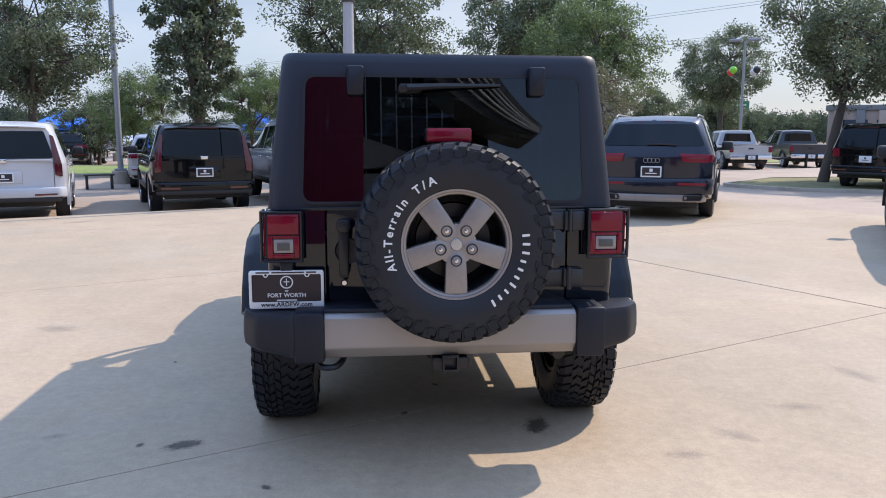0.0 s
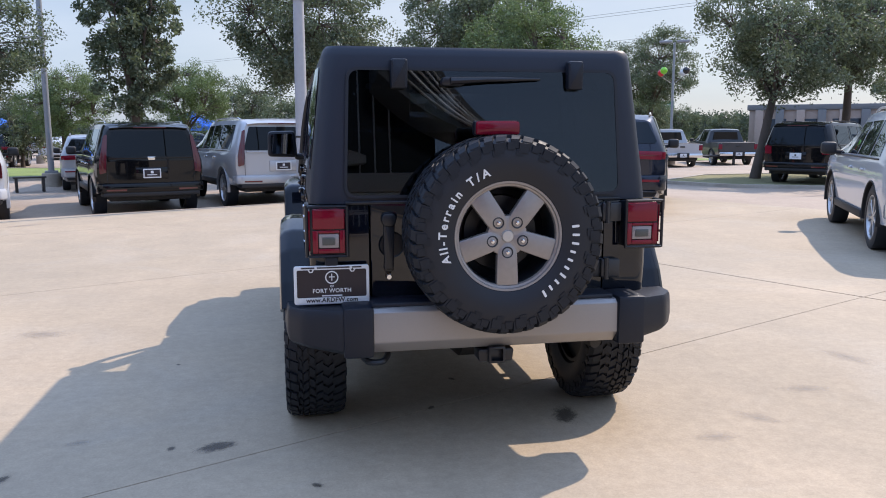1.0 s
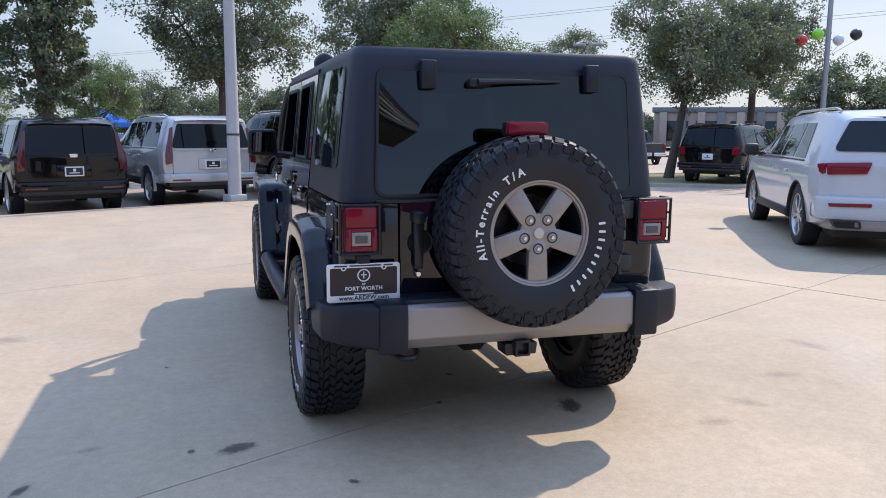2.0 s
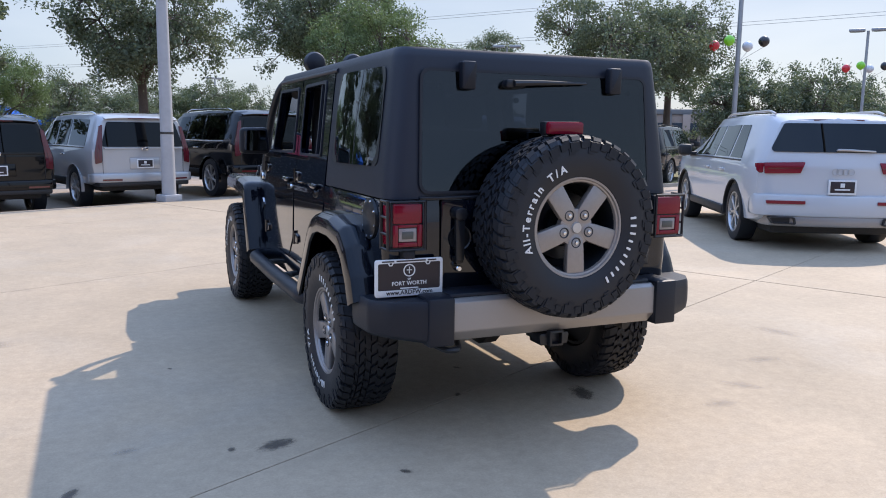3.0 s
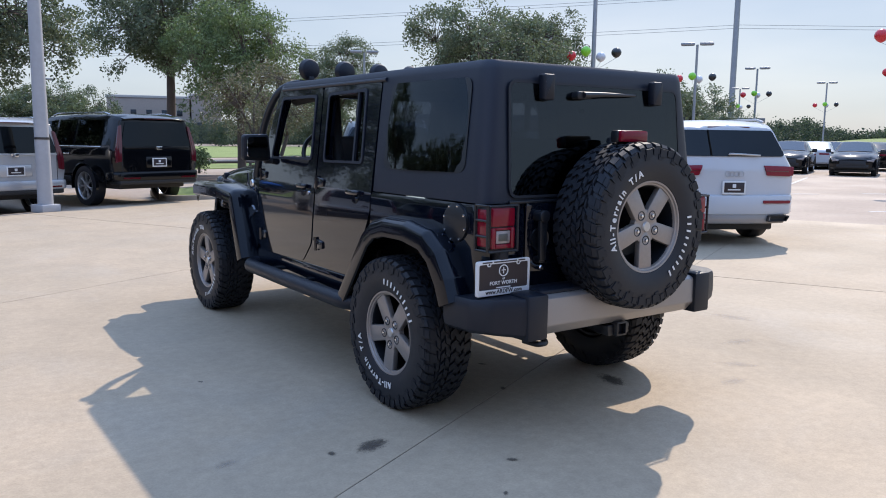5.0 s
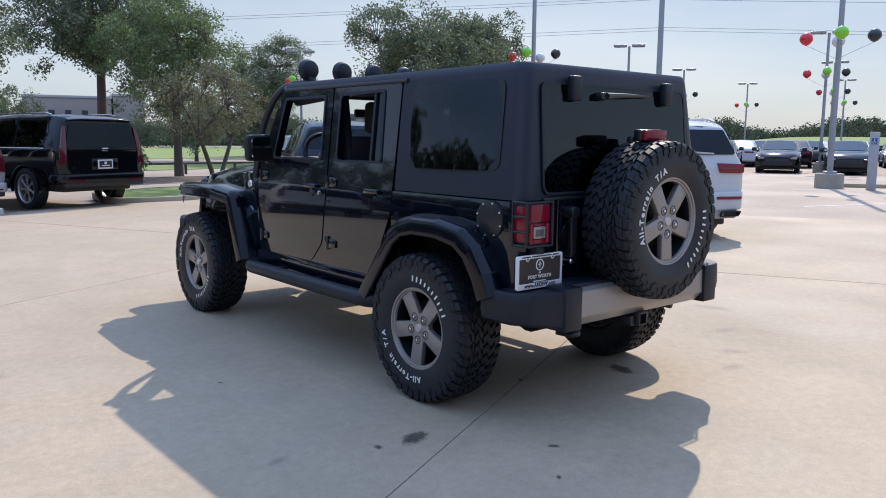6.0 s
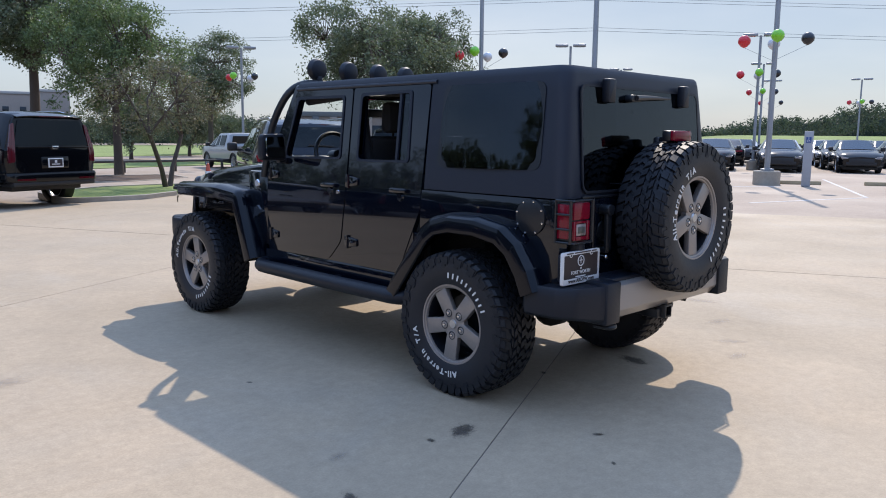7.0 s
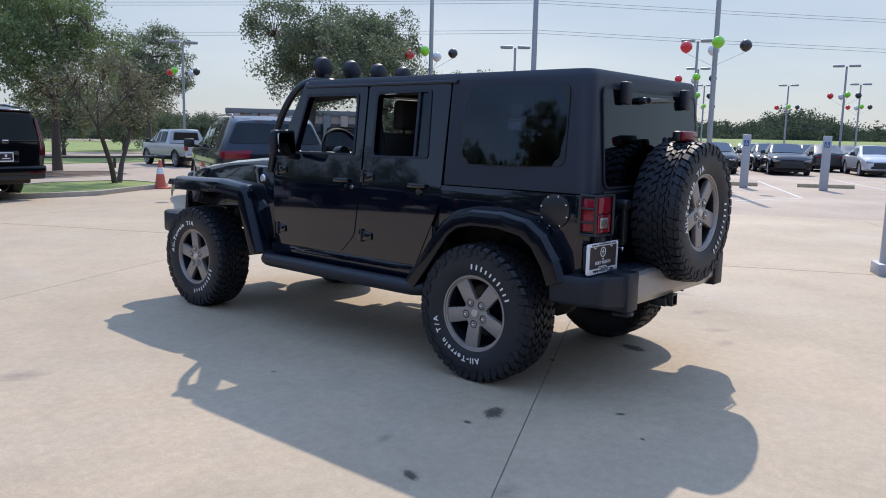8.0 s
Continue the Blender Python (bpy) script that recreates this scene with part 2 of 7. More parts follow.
ALLOY = shader("mineral grey alloy", (0.30, 0.275, 0.26), 0.36, 0.55, vary=0.1, grain=60, stain=0.1, stain_size=0.1)
ALLOY_BRIGHT = shader("silver alloy", (0.5, 0.5, 0.5), 0.3, 0.8, vary=0.1)
CHROME = shader("chrome", (0.75, 0.75, 0.76), 0.12, 1.0, vary=0.05)
BUMPER_SILVER = shader("silver painted bumper skin", (0.31, 0.288, 0.27), 0.34, 0.4, vary=0.06, grain=200, stain=0.06, stain_size=0.3)
LENS_RED = shader("red lamp lens", (0.19, 0.006, 0.019), 0.12, vary=0.15, grain=160, spec=0.4)
LENS_DARK = shader("dark red lamp lens", (0.09, 0.004, 0.008), 0.14, coat=1.0, vary=0.1)
LENS_MAROON = shader("smoked maroon lens", (0.085, 0.010, 0.016), 0.1, coat=1.0, vary=0.1, spec=0.3)
LENS_CLEAR = shader("clear reversing lens", (0.26, 0.225, 0.215), 0.18, coat=1.0, vary=0.2, grain=200, bump=0.0006)
LENS_INSET = shader("grey ribbed lens", (0.085, 0.085, 0.075), 0.35, vary=0.2, grain=200)
MIRROR = shader("mirror glass", (0.62, 0.64, 0.66), 0.04, 1.0, vary=0.03)
TINT = glass("privacy glass", (0.16, 0.18, 0.215), f0=0.05)
CLEAR = glass("clear window glass", (0.93, 0.95, 0.945))
PLATE_DARK = shader("dark maroon plate insert", (0.022, 0.014, 0.017), 0.45, vary=0.05)
PLATE_WHITE = shader("white plate frame", (0.7, 0.7, 0.69), 0.35, vary=0.05)

# ---- the black off-roader ----
jeep = thing("off_road_suv", "gloss black four-door off-road SUV with matte hardtop on concrete", "suv")
LEAN_IN = 0.11
BELT = 1.115
SIDE = 0.765


def side_x(z):
    return SIDE + 0.006 * (1 - ((z - 0.88) / 0.26) ** 2) if z < BELT else SIDE - 0.006 * 0.6 - LEAN_IN * (z - BELT)


def side_panel(outline, thick, sign, holes=(), proud=0.0, bev=0.006):
    """A body panel of the side: outline and holes in (y, z), bent to the car's side."""
    bm = fresh(prism, outline, "x", -thick, 0.0)
    if holes:
        bm = cut(bm, *[fresh(prism, h, "x", -0.5, 0.5) for h in holes])
    for z in (0.66, 0.74, 0.82, 0.90, 0.98, 1.06, BELT, 1.2, 1.27, 1.4, 1.55, 1.68):
        bmesh.ops.bisect_plane(bm, geom=bm.verts[:] + bm.edges[:] + bm.faces[:], plane_co=(0, 0, z), plane_no=(0, 0, 1))
    for v in bm.verts:
        v.co.x = sign * (side_x(v.co.z) + proud + v.co.x)
    return bm


def plan_ring(z, hw, y_rear, y_front, r, n=6):
    pts = rounded([(-hw, y_front), (-hw, y_rear), (hw, y_rear), (hw, y_front)], [0.0, r, r, 0.0], n)
    return [(x, y, z) for x, y in pts]


# tub with rounded rear corners
tub = fresh(loft, [plan_ring(z, side_x(z) - 0.004, -0.655 + o, 0.36, 0.075) for z, o in ((0.615, 0.012), (0.66, 0.0), (0.80, -0.004), (0.95, -0.004), (1.08, 0.0), (BELT, 0.006))])
inner = fresh(loft, [plan_ring(z, 0.715, -0.615, 0.9, 0.06) for z in (0.66, 1.4)])
arch_in = rounded([(0.46, 0.40), (0.30, 0.90), (-0.30, 0.94), (-0.50, 0.70), (-0.52, 0.40)], [0, 0.14, 0.16, 0.1, 0], 6)
gate = fresh(prism, [(-0.512, 0.68), (0.545, 0.68), (0.545, 1.3), (-0.512, 1.3)], "y", -0.9, -0.5)
tub = cut(tub, inner, fresh(prism, arch_in, "x", -1.0, -0.52), fresh(prism, arch_in, "x", 0.52, 1.0), gate)
body = part("body", tub, PAINT_BLACK, jeep, "gloss black steel tub")
bm = bmesh.new()
prism(bm, [(-0.60, 0.60), (0.33, 0.60), (0.33, 0.72), (-0.60, 0.72)], "x", -0.50, 0.50)
box(bm, (-0.70, 0.30, 0.55), (0.70, 2.02, 0.66), 0.02)
part("floor_pan", bm, UNDER, jeep)
for s in (-1, 1):
    bm = bmesh.new()
    for v in ((0.30, 2.04),):
        box(bm, (min(s * 0.69, s * 0.768), v[0], 0.475), (max(s * 0.69, s * 0.768), v[1], 0.606), 0.015)
    box(bm, (min(s * 0.70, s * 0.757), 0.40, 0.60), (max(s * 0.70, s * 0.757), 2.0, 0.86), 0.004)
    merge(bm, side_panel([(0.42, 0.602), (2.0, 0.602), (2.0, 1.10), (0.42, 1.10)], 0.012, s, (), -0.005))
    part("rocker_panel", bm, PAINT_BLACK, jeep)
    bm = bmesh.new()
    box(bm, (min(s * 0.60, s * 0.735), 0.32, 0.6), (max(s * 0.60, s * 0.735), 2.0, 1.2), 0.01)
    inner = bmesh.new()
    box(inner, (min(s * 0.3, s * 0.715), 0.1, 0.66), (max(s * 0.3, s * 0.715), 1.96, 1.3))
    part("door_jamb", cut(bm, inner), INTERIOR, jeep)
    # wheel house
    bm = fresh(prism, rounded([(0.47, 0.42), (0.33, 0.93), (-0.32, 0.97), (-0.53, 0.72), (-0.53, 0.57)], [0, 0.14, 0.16, 0.1, 0], 6), "x", min(s * 0.48, s * 0.757), max(s * 0.48, s * 0.757))
    bm = cut(bm, fresh(prism, rounded([(0.45, 0.3), (0.31, 0.91), (-0.30, 0.95), (-0.51, 0.71), (-0.51, 0.3)], [0, 0.14, 0.16, 0.1, 0], 6), "x", min(s * 0.50, s * 1.0), max(s * 0.50, s * 1.0)))
    part("wheel_house", bm, PLASTIC, jeep)

# tailgate with its hinges, handle and lock
bm = fresh(prism, rounded([(-0.505, 0.688), (0.538, 0.688), (0.538, 1.125), (-0.505, 1.125)], 0.02, 3), "y", -0.662, -0.61, 0.006)
tailgate = part("tailgate", bm, PAINT_BLACK, jeep)
for z0, z1 in ((1.025, 1.11), (0.772, 0.857)):
    bm = bmesh.new()
    box(bm, (0.33, -0.685, z0 + 0.004), (0.53, -0.655, z1 - 0.004), 0.006)
    box(bm, (0.52, -0.700, z0), (0.61, -0.655, z1), 0.008)
    tube(bm, [(0.545, -0.695, z0 - 0.006), (0.545, -0.695, z1 + 0.006)], 0.013, 10)
    box(bm, (0.36, -0.690, z0 + 0.022), (0.44, -0.68, z1 - 0.022), 0.004)
    part("gate_hinge", bm, HINGE, tailgate)
bm = bmesh.new()
lathe(bm, [(-0.664, 0.0), (-0.664, 0.05), (-0.668, 0.056), (-0.660, 0.058), (-0.66, 0.0)], 24, Matrix(((0, 1, 0, -0.415), (1, 0, 0, 0), (0, 0, 1, 0.945), (0, 0, 0, 1))))
part("handle_recess", bm, TRIM_BLACK, tailgate)
bm = bmesh.new()
prism(bm, rounded([(-0.452, 0.845), (-0.412, 0.845), (-0.408, 1.045), (-0.456, 1.045)], 0.012), "y", -0.712, -0.69, 0.006)
prism(bm, rounded([(-0.462, 1.03), (-0.402, 1.03), (-0.402, 1.085), (-0.462, 1.085)], 0.025), "y", -0.722, -0.66, 0.006)
prism(bm, rounded([(-0.452, 0.835), (-0.412, 0.835), (-0.412, 0.865), (-0.452, 0.865)], 0.01), "y", -0.705, -0.66, 0.004)
part("tailgate_handle", bm, TRIM_BLACK, tailgate)
bm = fresh(lathe, [(-0.705, 0.0), (-0.705, 0.010), (-0.700, 0.014), (-0.66, 0.014)], 16, Matrix(((0, 1, 0, -0.432), (1, 0, 0, 0), (0, 0, 1, 0.812), (0, 0, 0, 1))))
part("lock_cylinder", bm, CHROME, tailgate)

# hardtop
levels = ((1.122, 0.757, -0.655, 0.085), (1.25, 0.745, -0.645, 0.085), (1.45, 0.722, -0.627, 0.085), (1.66, 0.698, -0.608, 0.085), (1.735, 0.689, -0.600, 0.085),
          (1.764, 0.681, -0.593, 0.08), (1.777, 0.669, -0.582, 0.075), (1.7815, 0.62, -0.53, 0.06), (1.792, 0.40, -0.30, 0.05))
shell = fresh(loft, [plan_ring(z, hw, yr, 1.72 - max(0, z - 1.75) * 1.0, r) for z, hw, yr, r in levels])
hollow = fresh(loft, [plan_ring(z, hw - 0.035, yr + 0.035, 1.80, r - 0.03) for z, hw, yr, r in ((1.0, 0.765, -0.66, 0.085), *levels[1:4], (1.745, 0.64, -0.55, 0.08))])
quarter = rounded([(0.235, 1.262), (0.22, 1.69), (-0.475, 1.688), (-0.485, 1.27)], 0.05, 5)
rear_hole = rounded([(-0.60, 1.165), (0.605, 1.165), (0.585, 1.675), (-0.58, 1.675)], 0.045, 5)
hardtop_bm = cut(shell, hollow, fresh(prism, quarter, "x", -1, 1), fresh(prism, rear_hole, "y", -0.9, -0.4), fresh(prism, [(0.338, 0.9), (2.0, 0.9), (2.0, 1.722), (0.338, 1.722)], "x", -1, 1))
hardtop = part("hardtop", hardtop_bm, HARDTOP, jeep, "matte black textured hardtop")
for s in (-1, 1):
    part("drip_rail", fresh(tube, [(s * 0.691, y, 1.728) for y in (0.30, 0.8, 1.3, 1.70)], 0.012, 8), HARDTOP, hardtop)
for s in (-1, 1):
    q = rounded([(0.245, 1.25), (0.23, 1.702), (-0.487, 1.70), (-0.497, 1.258)], 0.055, 5)
    bm = cut(fresh(prism, q, "x", -0.006, 0.004), fresh(prism, rounded([(0.215, 1.282), (0.20, 1.67), (-0.457, 1.668), (-0.465, 1.29)], 0.045, 5), "x", -1, 1))
    for v in bm.verts:
        v.co.x = s * (side_x(v.co.z) - 0.002 + v.co.x)
    part("window_seal", bm, TRIM_BLACK, hardtop)
    bm = fresh(prism, q, "x", -0.004, 0.0)
    for f in np.linspace(0.0, 1.0, 13)[1:-1]:
        bmesh.ops.bisect_plane(bm, geom=bm.verts[:] + bm.edges[:] + bm.faces[:], plane_co=(0, -0.497 + 0.742 * float(f), 0), plane_no=(0, 1, 0))
    for f in np.linspace(0.0, 1.0, 8)[1:-1]:
        bmesh.ops.bisect_plane(bm, geom=bm.verts[:] + bm.edges[:] + bm.faces[:], plane_co=(0, 0, 1.25 + 0.452 * float(f)), plane_no=(0, 0, 1))
    for v in bm.verts:
        # the moulded pane bulges a little towards its middle
        bulge = 0.016 * (1 - ((v.co.y + 0.126) / 0.371) ** 2) + 0.005 * (1 - ((v.co.z - 1.476) / 0.226) ** 2)
        v.co.x = s * (side_x(1.476) - 0.108 * (v.co.z - 1.476) - 0.004 + bulge + v.co.x)
    part("quarter_window", bm, TINT, hardtop, "dark tinted glass")


def rear_y(z):
    return -0.655 + 0.085 * (z - 1.12)


bm = fresh(prism, rounded([(-0.607, 1.150), (0.612, 1.150), (0.592, 1.683), (-0.587, 1.683)], 0.05, 6), "y", -0.006, 0.0)
for v in bm.verts:
    v.co.y += rear_y(v.co.z) - 0.004
rear_glass = part("rear_window", bm, TINT, hardtop, "dark tinted lift-up rear glass")
bm = cut(fresh(prism, rounded([(-0.607, 1.150), (0.612, 1.150), (0.592, 1.683), (-0.587, 1.683)], 0.05, 6), "y", -0.002, 0.004),
         fresh(prism, rounded([(-0.582, 1.178), (0.587, 1.178), (0.567, 1.658), (-0.562, 1.658)], 0.045, 6), "y", -1, 1))
for v in bm.verts:
    v.co.y += rear_y(v.co.z) + 0.001
part("glass_border", bm, TRIM_BLACK, rear_glass)
bm = cut(fresh(prism, rounded([(-0.613, 1.144), (0.618, 1.144), (0.598, 1.689), (-0.593, 1.689)], 0.054, 6), "y", -0.0025, 0.004),
         fresh(prism, rounded([(-0.601, 1.156), (0.606, 1.156), (0.586, 1.677), (-0.581, 1.677)], 0.046, 6), "y", -1, 1))
for v in bm.verts:
    v.co.y += rear_y(v.co.z) - 0.010
part("glass_seal", bm, RUBBER, rear_glass)
for x in (-0.375, 0.396):
    bm = bmesh.new()
    prism(bm, rounded([(x - 0.034, 1.60), (x + 0.034, 1.60), (x + 0.036, 1.722), (x - 0.036, 1.722)], 0.012, 3), "y", -0.662, -0.615, 0.01)
    part("glass_hinge", bm, PLASTIC, rear_glass)
bm = bmesh.new()
prism(bm, rounded([(-0.20, 1.612), (-0.10, 1.615), (-0.08, 1.645), (-0.19, 1.65)], 0.015), "y", -0.665, -0.61, 0.006)
tube(bm, [(-0.16, -0.668, 1.632), (0.0, -0.655, 1.64), (0.24, -0.640, 1.645)], [0.016, 0.012, 0.006], 8)
part("rear_wiper", bm, TRIM_BLACK, rear_glass)
for x, z in ((-0.50, 1.61), (-0.12, 1.56), (0.50, 1.61)):
    bm = fresh(lathe, [(-0.005, 0.0), (-0.005, 0.012), (0.01, 0.014)], 12, Matrix(((0, 1, 0, x), (1, 0, 0, rear_y(z)), (0, 0, 1, z), (0, 0, 0, 1))))
    part("glass_button", bm, TRIM_BLACK, rear_glass)
bm = bmesh.new()
box(bm, (-0.61, -0.668, 1.118), (0.615, -0.64, 1.132), 0.004)
part("gate_seal", bm, TRIM_BLACK, rear_glass)

# doors
front_out = rounded([(1.995, 0.66), (1.93, 0.605), (1.27, 0.605), (1.125, 0.74), (1.075, 1.05), (1.072, 1.716), (1.70, 1.716), (1.985, 1.24)], [0.06, 0.06, 0.12, 0.12, 0.05, 0.02, 0.04, 0.03], 5)
front_hole = rounded([(1.785, 1.275), (1.165, 1.283), (1.165, 1.66), (1.665, 1.66)], 0.03, 4)
back_out = rounded([(1.058, 0.76), (0.95, 0.605), (0.56, 0.605), (0.50, 0.72), (0.36, 1.0), (0.346, 1.716), (1.058, 1.716)], [0.09, 0.09, 0.02, 0.05, 0.05, 0.02, 0.02], 5)
back_hole = rounded([(0.965, 1.275), (0.50, 1.28), (0.515, 1.672), (0.965, 1.665)], 0.03, 4)
for s in (-1, 1):
    for name, outline, hole, lower in (("front_door", front_out, front_hole, ((1.93, 0.72), (1.93, 1.145))), ("rear_door", back_out, back_hole, ((1.02, 0.748), (1.02, 1.135)))):
        door = part(name, side_panel(outline, 0.045, s, [hole]), PAINT_BLACK, jeep, "gloss black door with the window down" if s < 0 else "")
        grow = [(y + (0.018 if y > sum(h[0] for h in hole) / len(hole) else -0.018), z + (0.018 if z > 1.45 else -0.014)) for y, z in hole]
        bm = side_panel(grow, 0.03, s, [hole], 0.006)
        part("window_surround", bm, HARDTOP, door)
        for y, z in lower:
            bm = bmesh.new()
            a, b = s * (side_x(z) - 0.004), s * (side_x(z) + 0.011)
            prism(bm, rounded([(y - 0.075, z - 0.022), (y + 0.02, z - 0.034), (y + 0.02, z + 0.034), (y - 0.075, z + 0.022)], 0.008, 2), "x", min(a, b), max(a, b), 0.004)
            box(bm, (min(a, b), y + 0.018, z - 0.040), (max(a, b), y + 0.05, z + 0.040), 0.005)
            tube(bm, [(s * (side_x(z) + 0.009), y + 0.02, z - 0.042), (s * (side_x(z) + 0.009), y + 0.02, z + 0.042)], 0.009, 8)
            part("door_hinge", bm, PAINT_BLACK, door)
        yh = 1.20 if name == "front_door" else 0.50
        bm = bmesh.new()
        x = side_x(1.09)
        box(bm, (min(s * x, s * (x + 0.024)), yh - 0.03, 1.088), (max(s * x, s * (x + 0.024)), yh + 0.12, 1.116), 0.010)
        lathe(bm, [(s * (x - 0.01), 0.0), (s * (x + 0.012), 0.0), (s * (x + 0.012), 0.022), (s * x, 0.03)], 16, Matrix.Translation((0, yh + 0.03, 1.065)))
        part("door_handle", bm, PAINT_BLACK, door)
        if name == "front_door":
            bm = fresh(lathe, [(s * (x - 0.004), 0.0), (s * (x + 0.008), 0.0), (s * (x + 0.008), 0.013), (s * (x - 0.004), 0.016)], 14, Matrix.Translation((0, 1.15, 1.06)))
            part("door_lock", bm, CHROME, door)
        else:
            bm = side_panel(rounded([(0.612, 1.27), (0.592, 1.27), (0.592, 1.68), (0.612, 1.68)], 0.002), 0.03, s, (), 0.001)
            part("window_divider", bm, HARDTOP, door)
            bm = side_panel([(0.60, 1.27), (0.495, 1.27), (0.51, 1.68), (0.60, 1.68)], 0.004, s, (), -0.012)
            part("fixed_pane", bm, TINT, door, "dark tinted fixed pane")
    # mirror
    bm = bmesh.new()
    prism(bm, rounded([(s * 0.87, 1.245), (s * 1.075, 1.25), (s * 1.07, 1.425), (s * 0.885, 1.43)], 0.03, 4), "y", 1.70, 1.765, 0.02)
    box(bm, (min(s * 0.75, s * 0.89), 1.77, 1.225), (max(s * 0.75, s * 0.89), 1.83, 1.27), 0.018)
    inboard = Matrix.Translation((-s * 0.085, 0, 0))
    bm.transform(inboard)
    mirror = part("door_mirror", bm, PLASTIC, jeep)
    bm = fresh(prism, rounded([(s * 0.895, 1.268), (s * 1.055, 1.272), (s * 1.05, 1.405), (s * 0.905, 1.41)], 0.02, 4), "y", 1.684, 1.694)
    bm.transform(Matrix.Translation((s * 0.975, 1.697, 0)) @ Matrix.Rotation(s * radians(-7), 4, "Z") @ Matrix.Translation((0, 0, 1.34)) @ Matrix.Rotation(radians(-4), 4, "X") @ Matrix.Translation((s * -0.975, -1.697, -1.34)))
    bm.transform(inboard)
    part("mirror_glass", bm, MIRROR, mirror, "mirror glass")

# windscreen frame and glass
def screen(z):
    return 2.02 - (z - 1.15) * 0.52


def screen_panel(pts, holes, t0, t1):
    bm = fresh(prism, pts, "y", t0, t1)
    if holes:
        bm = cut(bm, *[fresh(prism, h, "y", -1, 1) for h in holes])
    for v in bm.verts:
        v.co.y += screen(v.co.z)
    return bm


w_out = rounded([(-0.745, 1.15), (0.745, 1.15), (0.682, 1.765), (-0.682, 1.765)], 0.03)
w_in = rounded([(-0.665, 1.27), (0.665, 1.27), (0.615, 1.69), (-0.615, 1.69)], 0.05)
frame_ob = part("windscreen_frame", screen_panel(w_out, [w_in], -0.03, 0.03), PAINT_BLACK, jeep)
part("windscreen", screen_panel(rounded([(-0.672, 1.26), (0.672, 1.26), (0.622, 1.70), (-0.622, 1.70)], 0.05), [], -0.003, 0.003), CLEAR, frame_ob)

# bonnet, wings, grille
bm = bmesh.new()
rings = []
for y, hw, z in ((1.98, 0.70, 1.225), (2.3, 0.675, 1.215), (2.8, 0.635, 1.175), (3.2, 0.60, 1.125), (3.42, 0.575, 1.085), (3.47, 0.56, 1.05)):
    rings.append([(-hw, y, 0.80), (-hw, y, z - 0.07), (-hw + 0.03, y, z - 0.02), (-hw + 0.10, y, z), (-0.2, y, z + 0.022), (0.2, y, z + 0.022), (hw - 0.10, y, z), (hw - 0.03, y, z - 0.02), (hw, y, z - 0.07), (hw, y, 0.80)])
loft(bm, rings)
part("bonnet", bm, PAINT_BLACK, jeep)
bm = bmesh.new()
box(bm, (-0.74, 1.90, 0.75), (0.74, 2.03, 1.21), 0.03)
part("cowl", bm, PAINT_BLACK, jeep)
bm = bmesh.new()
prism(bm, rounded([(-0.60, 0.68), (0.60, 0.68), (0.56, 1.06), (-0.56, 1.06)], 0.05), "y", 3.45, 3.52, 0.015)
grille = part("grille", bm, PAINT_BLACK, jeep)
for i in range(7):
    x = -0.24 + 0.08 * i
    part("grille_slot", fresh(prism, rounded([(x - 0.022, 0.75), (x + 0.022, 0.75), (x + 0.022, 1.0), (x - 0.022, 1.0)], 0.02), "y", 3.50, 3.524), INTERIOR, grille)
for s in (-1, 1):
    part("headlight", fresh(lathe, [(3.50, 0.0), (3.53, 0.0), (3.528, 0.07), (3.515, 0.088), (3.49, 0.09)], 24, Matrix(((0, 1, 0, s * 0.42), (1, 0, 0, 0), (0, 0, 1, 0.90), (0, 0, 0, 1)))), LENS_CLEAR, grille)
    bm = bmesh.new()
    box(bm, (min(s * 0.60, s * 0.755), 2.0, 0.62), (max(s * 0.60, s * 0.755), 2.28, 1.16), 0.02)
    part("wing_panel", bm, PAINT_BLACK, jeep)
    bm = bmesh.new()
    for yy, zz in ((2.14, 1.07),):
        lathe(bm, [(0.0, 0.0), (s * 0.012, 0.0), (s * 0.012, 0.024), (s * 0.004, 0.03), (0, 0.03)], 18, Matrix.Translation((s * 0.757, yy, zz)))
    part("wing_badge", bm, CHROME, jeep, "small round metal badge")
    bm = fresh(prism, rounded([(2.19, 0.88), (2.15, 0.91), (2.11, 0.88), (2.05, 0.87), (2.11, 0.855), (2.15, 0.83)], 0.004), "x", min(s * 0.754, s * 0.764), max(s * 0.754, s * 0.764))
    part("wing_emblem", bm, CHROME, jeep, "small star-shaped chrome emblem")
    # bonnet latch
    bm = bmesh.new()
    box(bm, (min(s * 0.57, s * 0.612), 3.13, 1.05), (max(s * 0.57, s * 0.612), 3.18, 1.105), 0.010)
    part("bonnet_latch", bm, PLASTIC, jeep)

# flares
OUT = 0.80
SEC = [(0.70, 0.0), (0.86, 0.004), (0.905, -0.004), (0.932, -0.024), (0.94, -0.05), (0.939, -0.10), (0.926, -0.106), (0.918, -0.06), (0.90, -0.03), (0.86, -0.022), (0.70, -0.022)]
rear_path = rounded([(-0.600, 0.675), (-0.555, 0.78), (-0.47, 0.905), (-0.36, 0.98), (-0.18, 1.012), (0.02, 1.012), (0.16, 0.982), (0.255, 0.915), (0.56, 0.52)], [0, 0.08, 0.07, 0.08, 0.1, 0.08, 0.07, 0.06, 0], 4)
front_path = rounded([(2.04, 0.54), (2.22, 1.015), (2.55, 1.045), (3.22, 1.035), (3.44, 0.995), (3.52, 0.925)], [0, 0.10, 0.3, 0.15, 0.06, 0], 6)
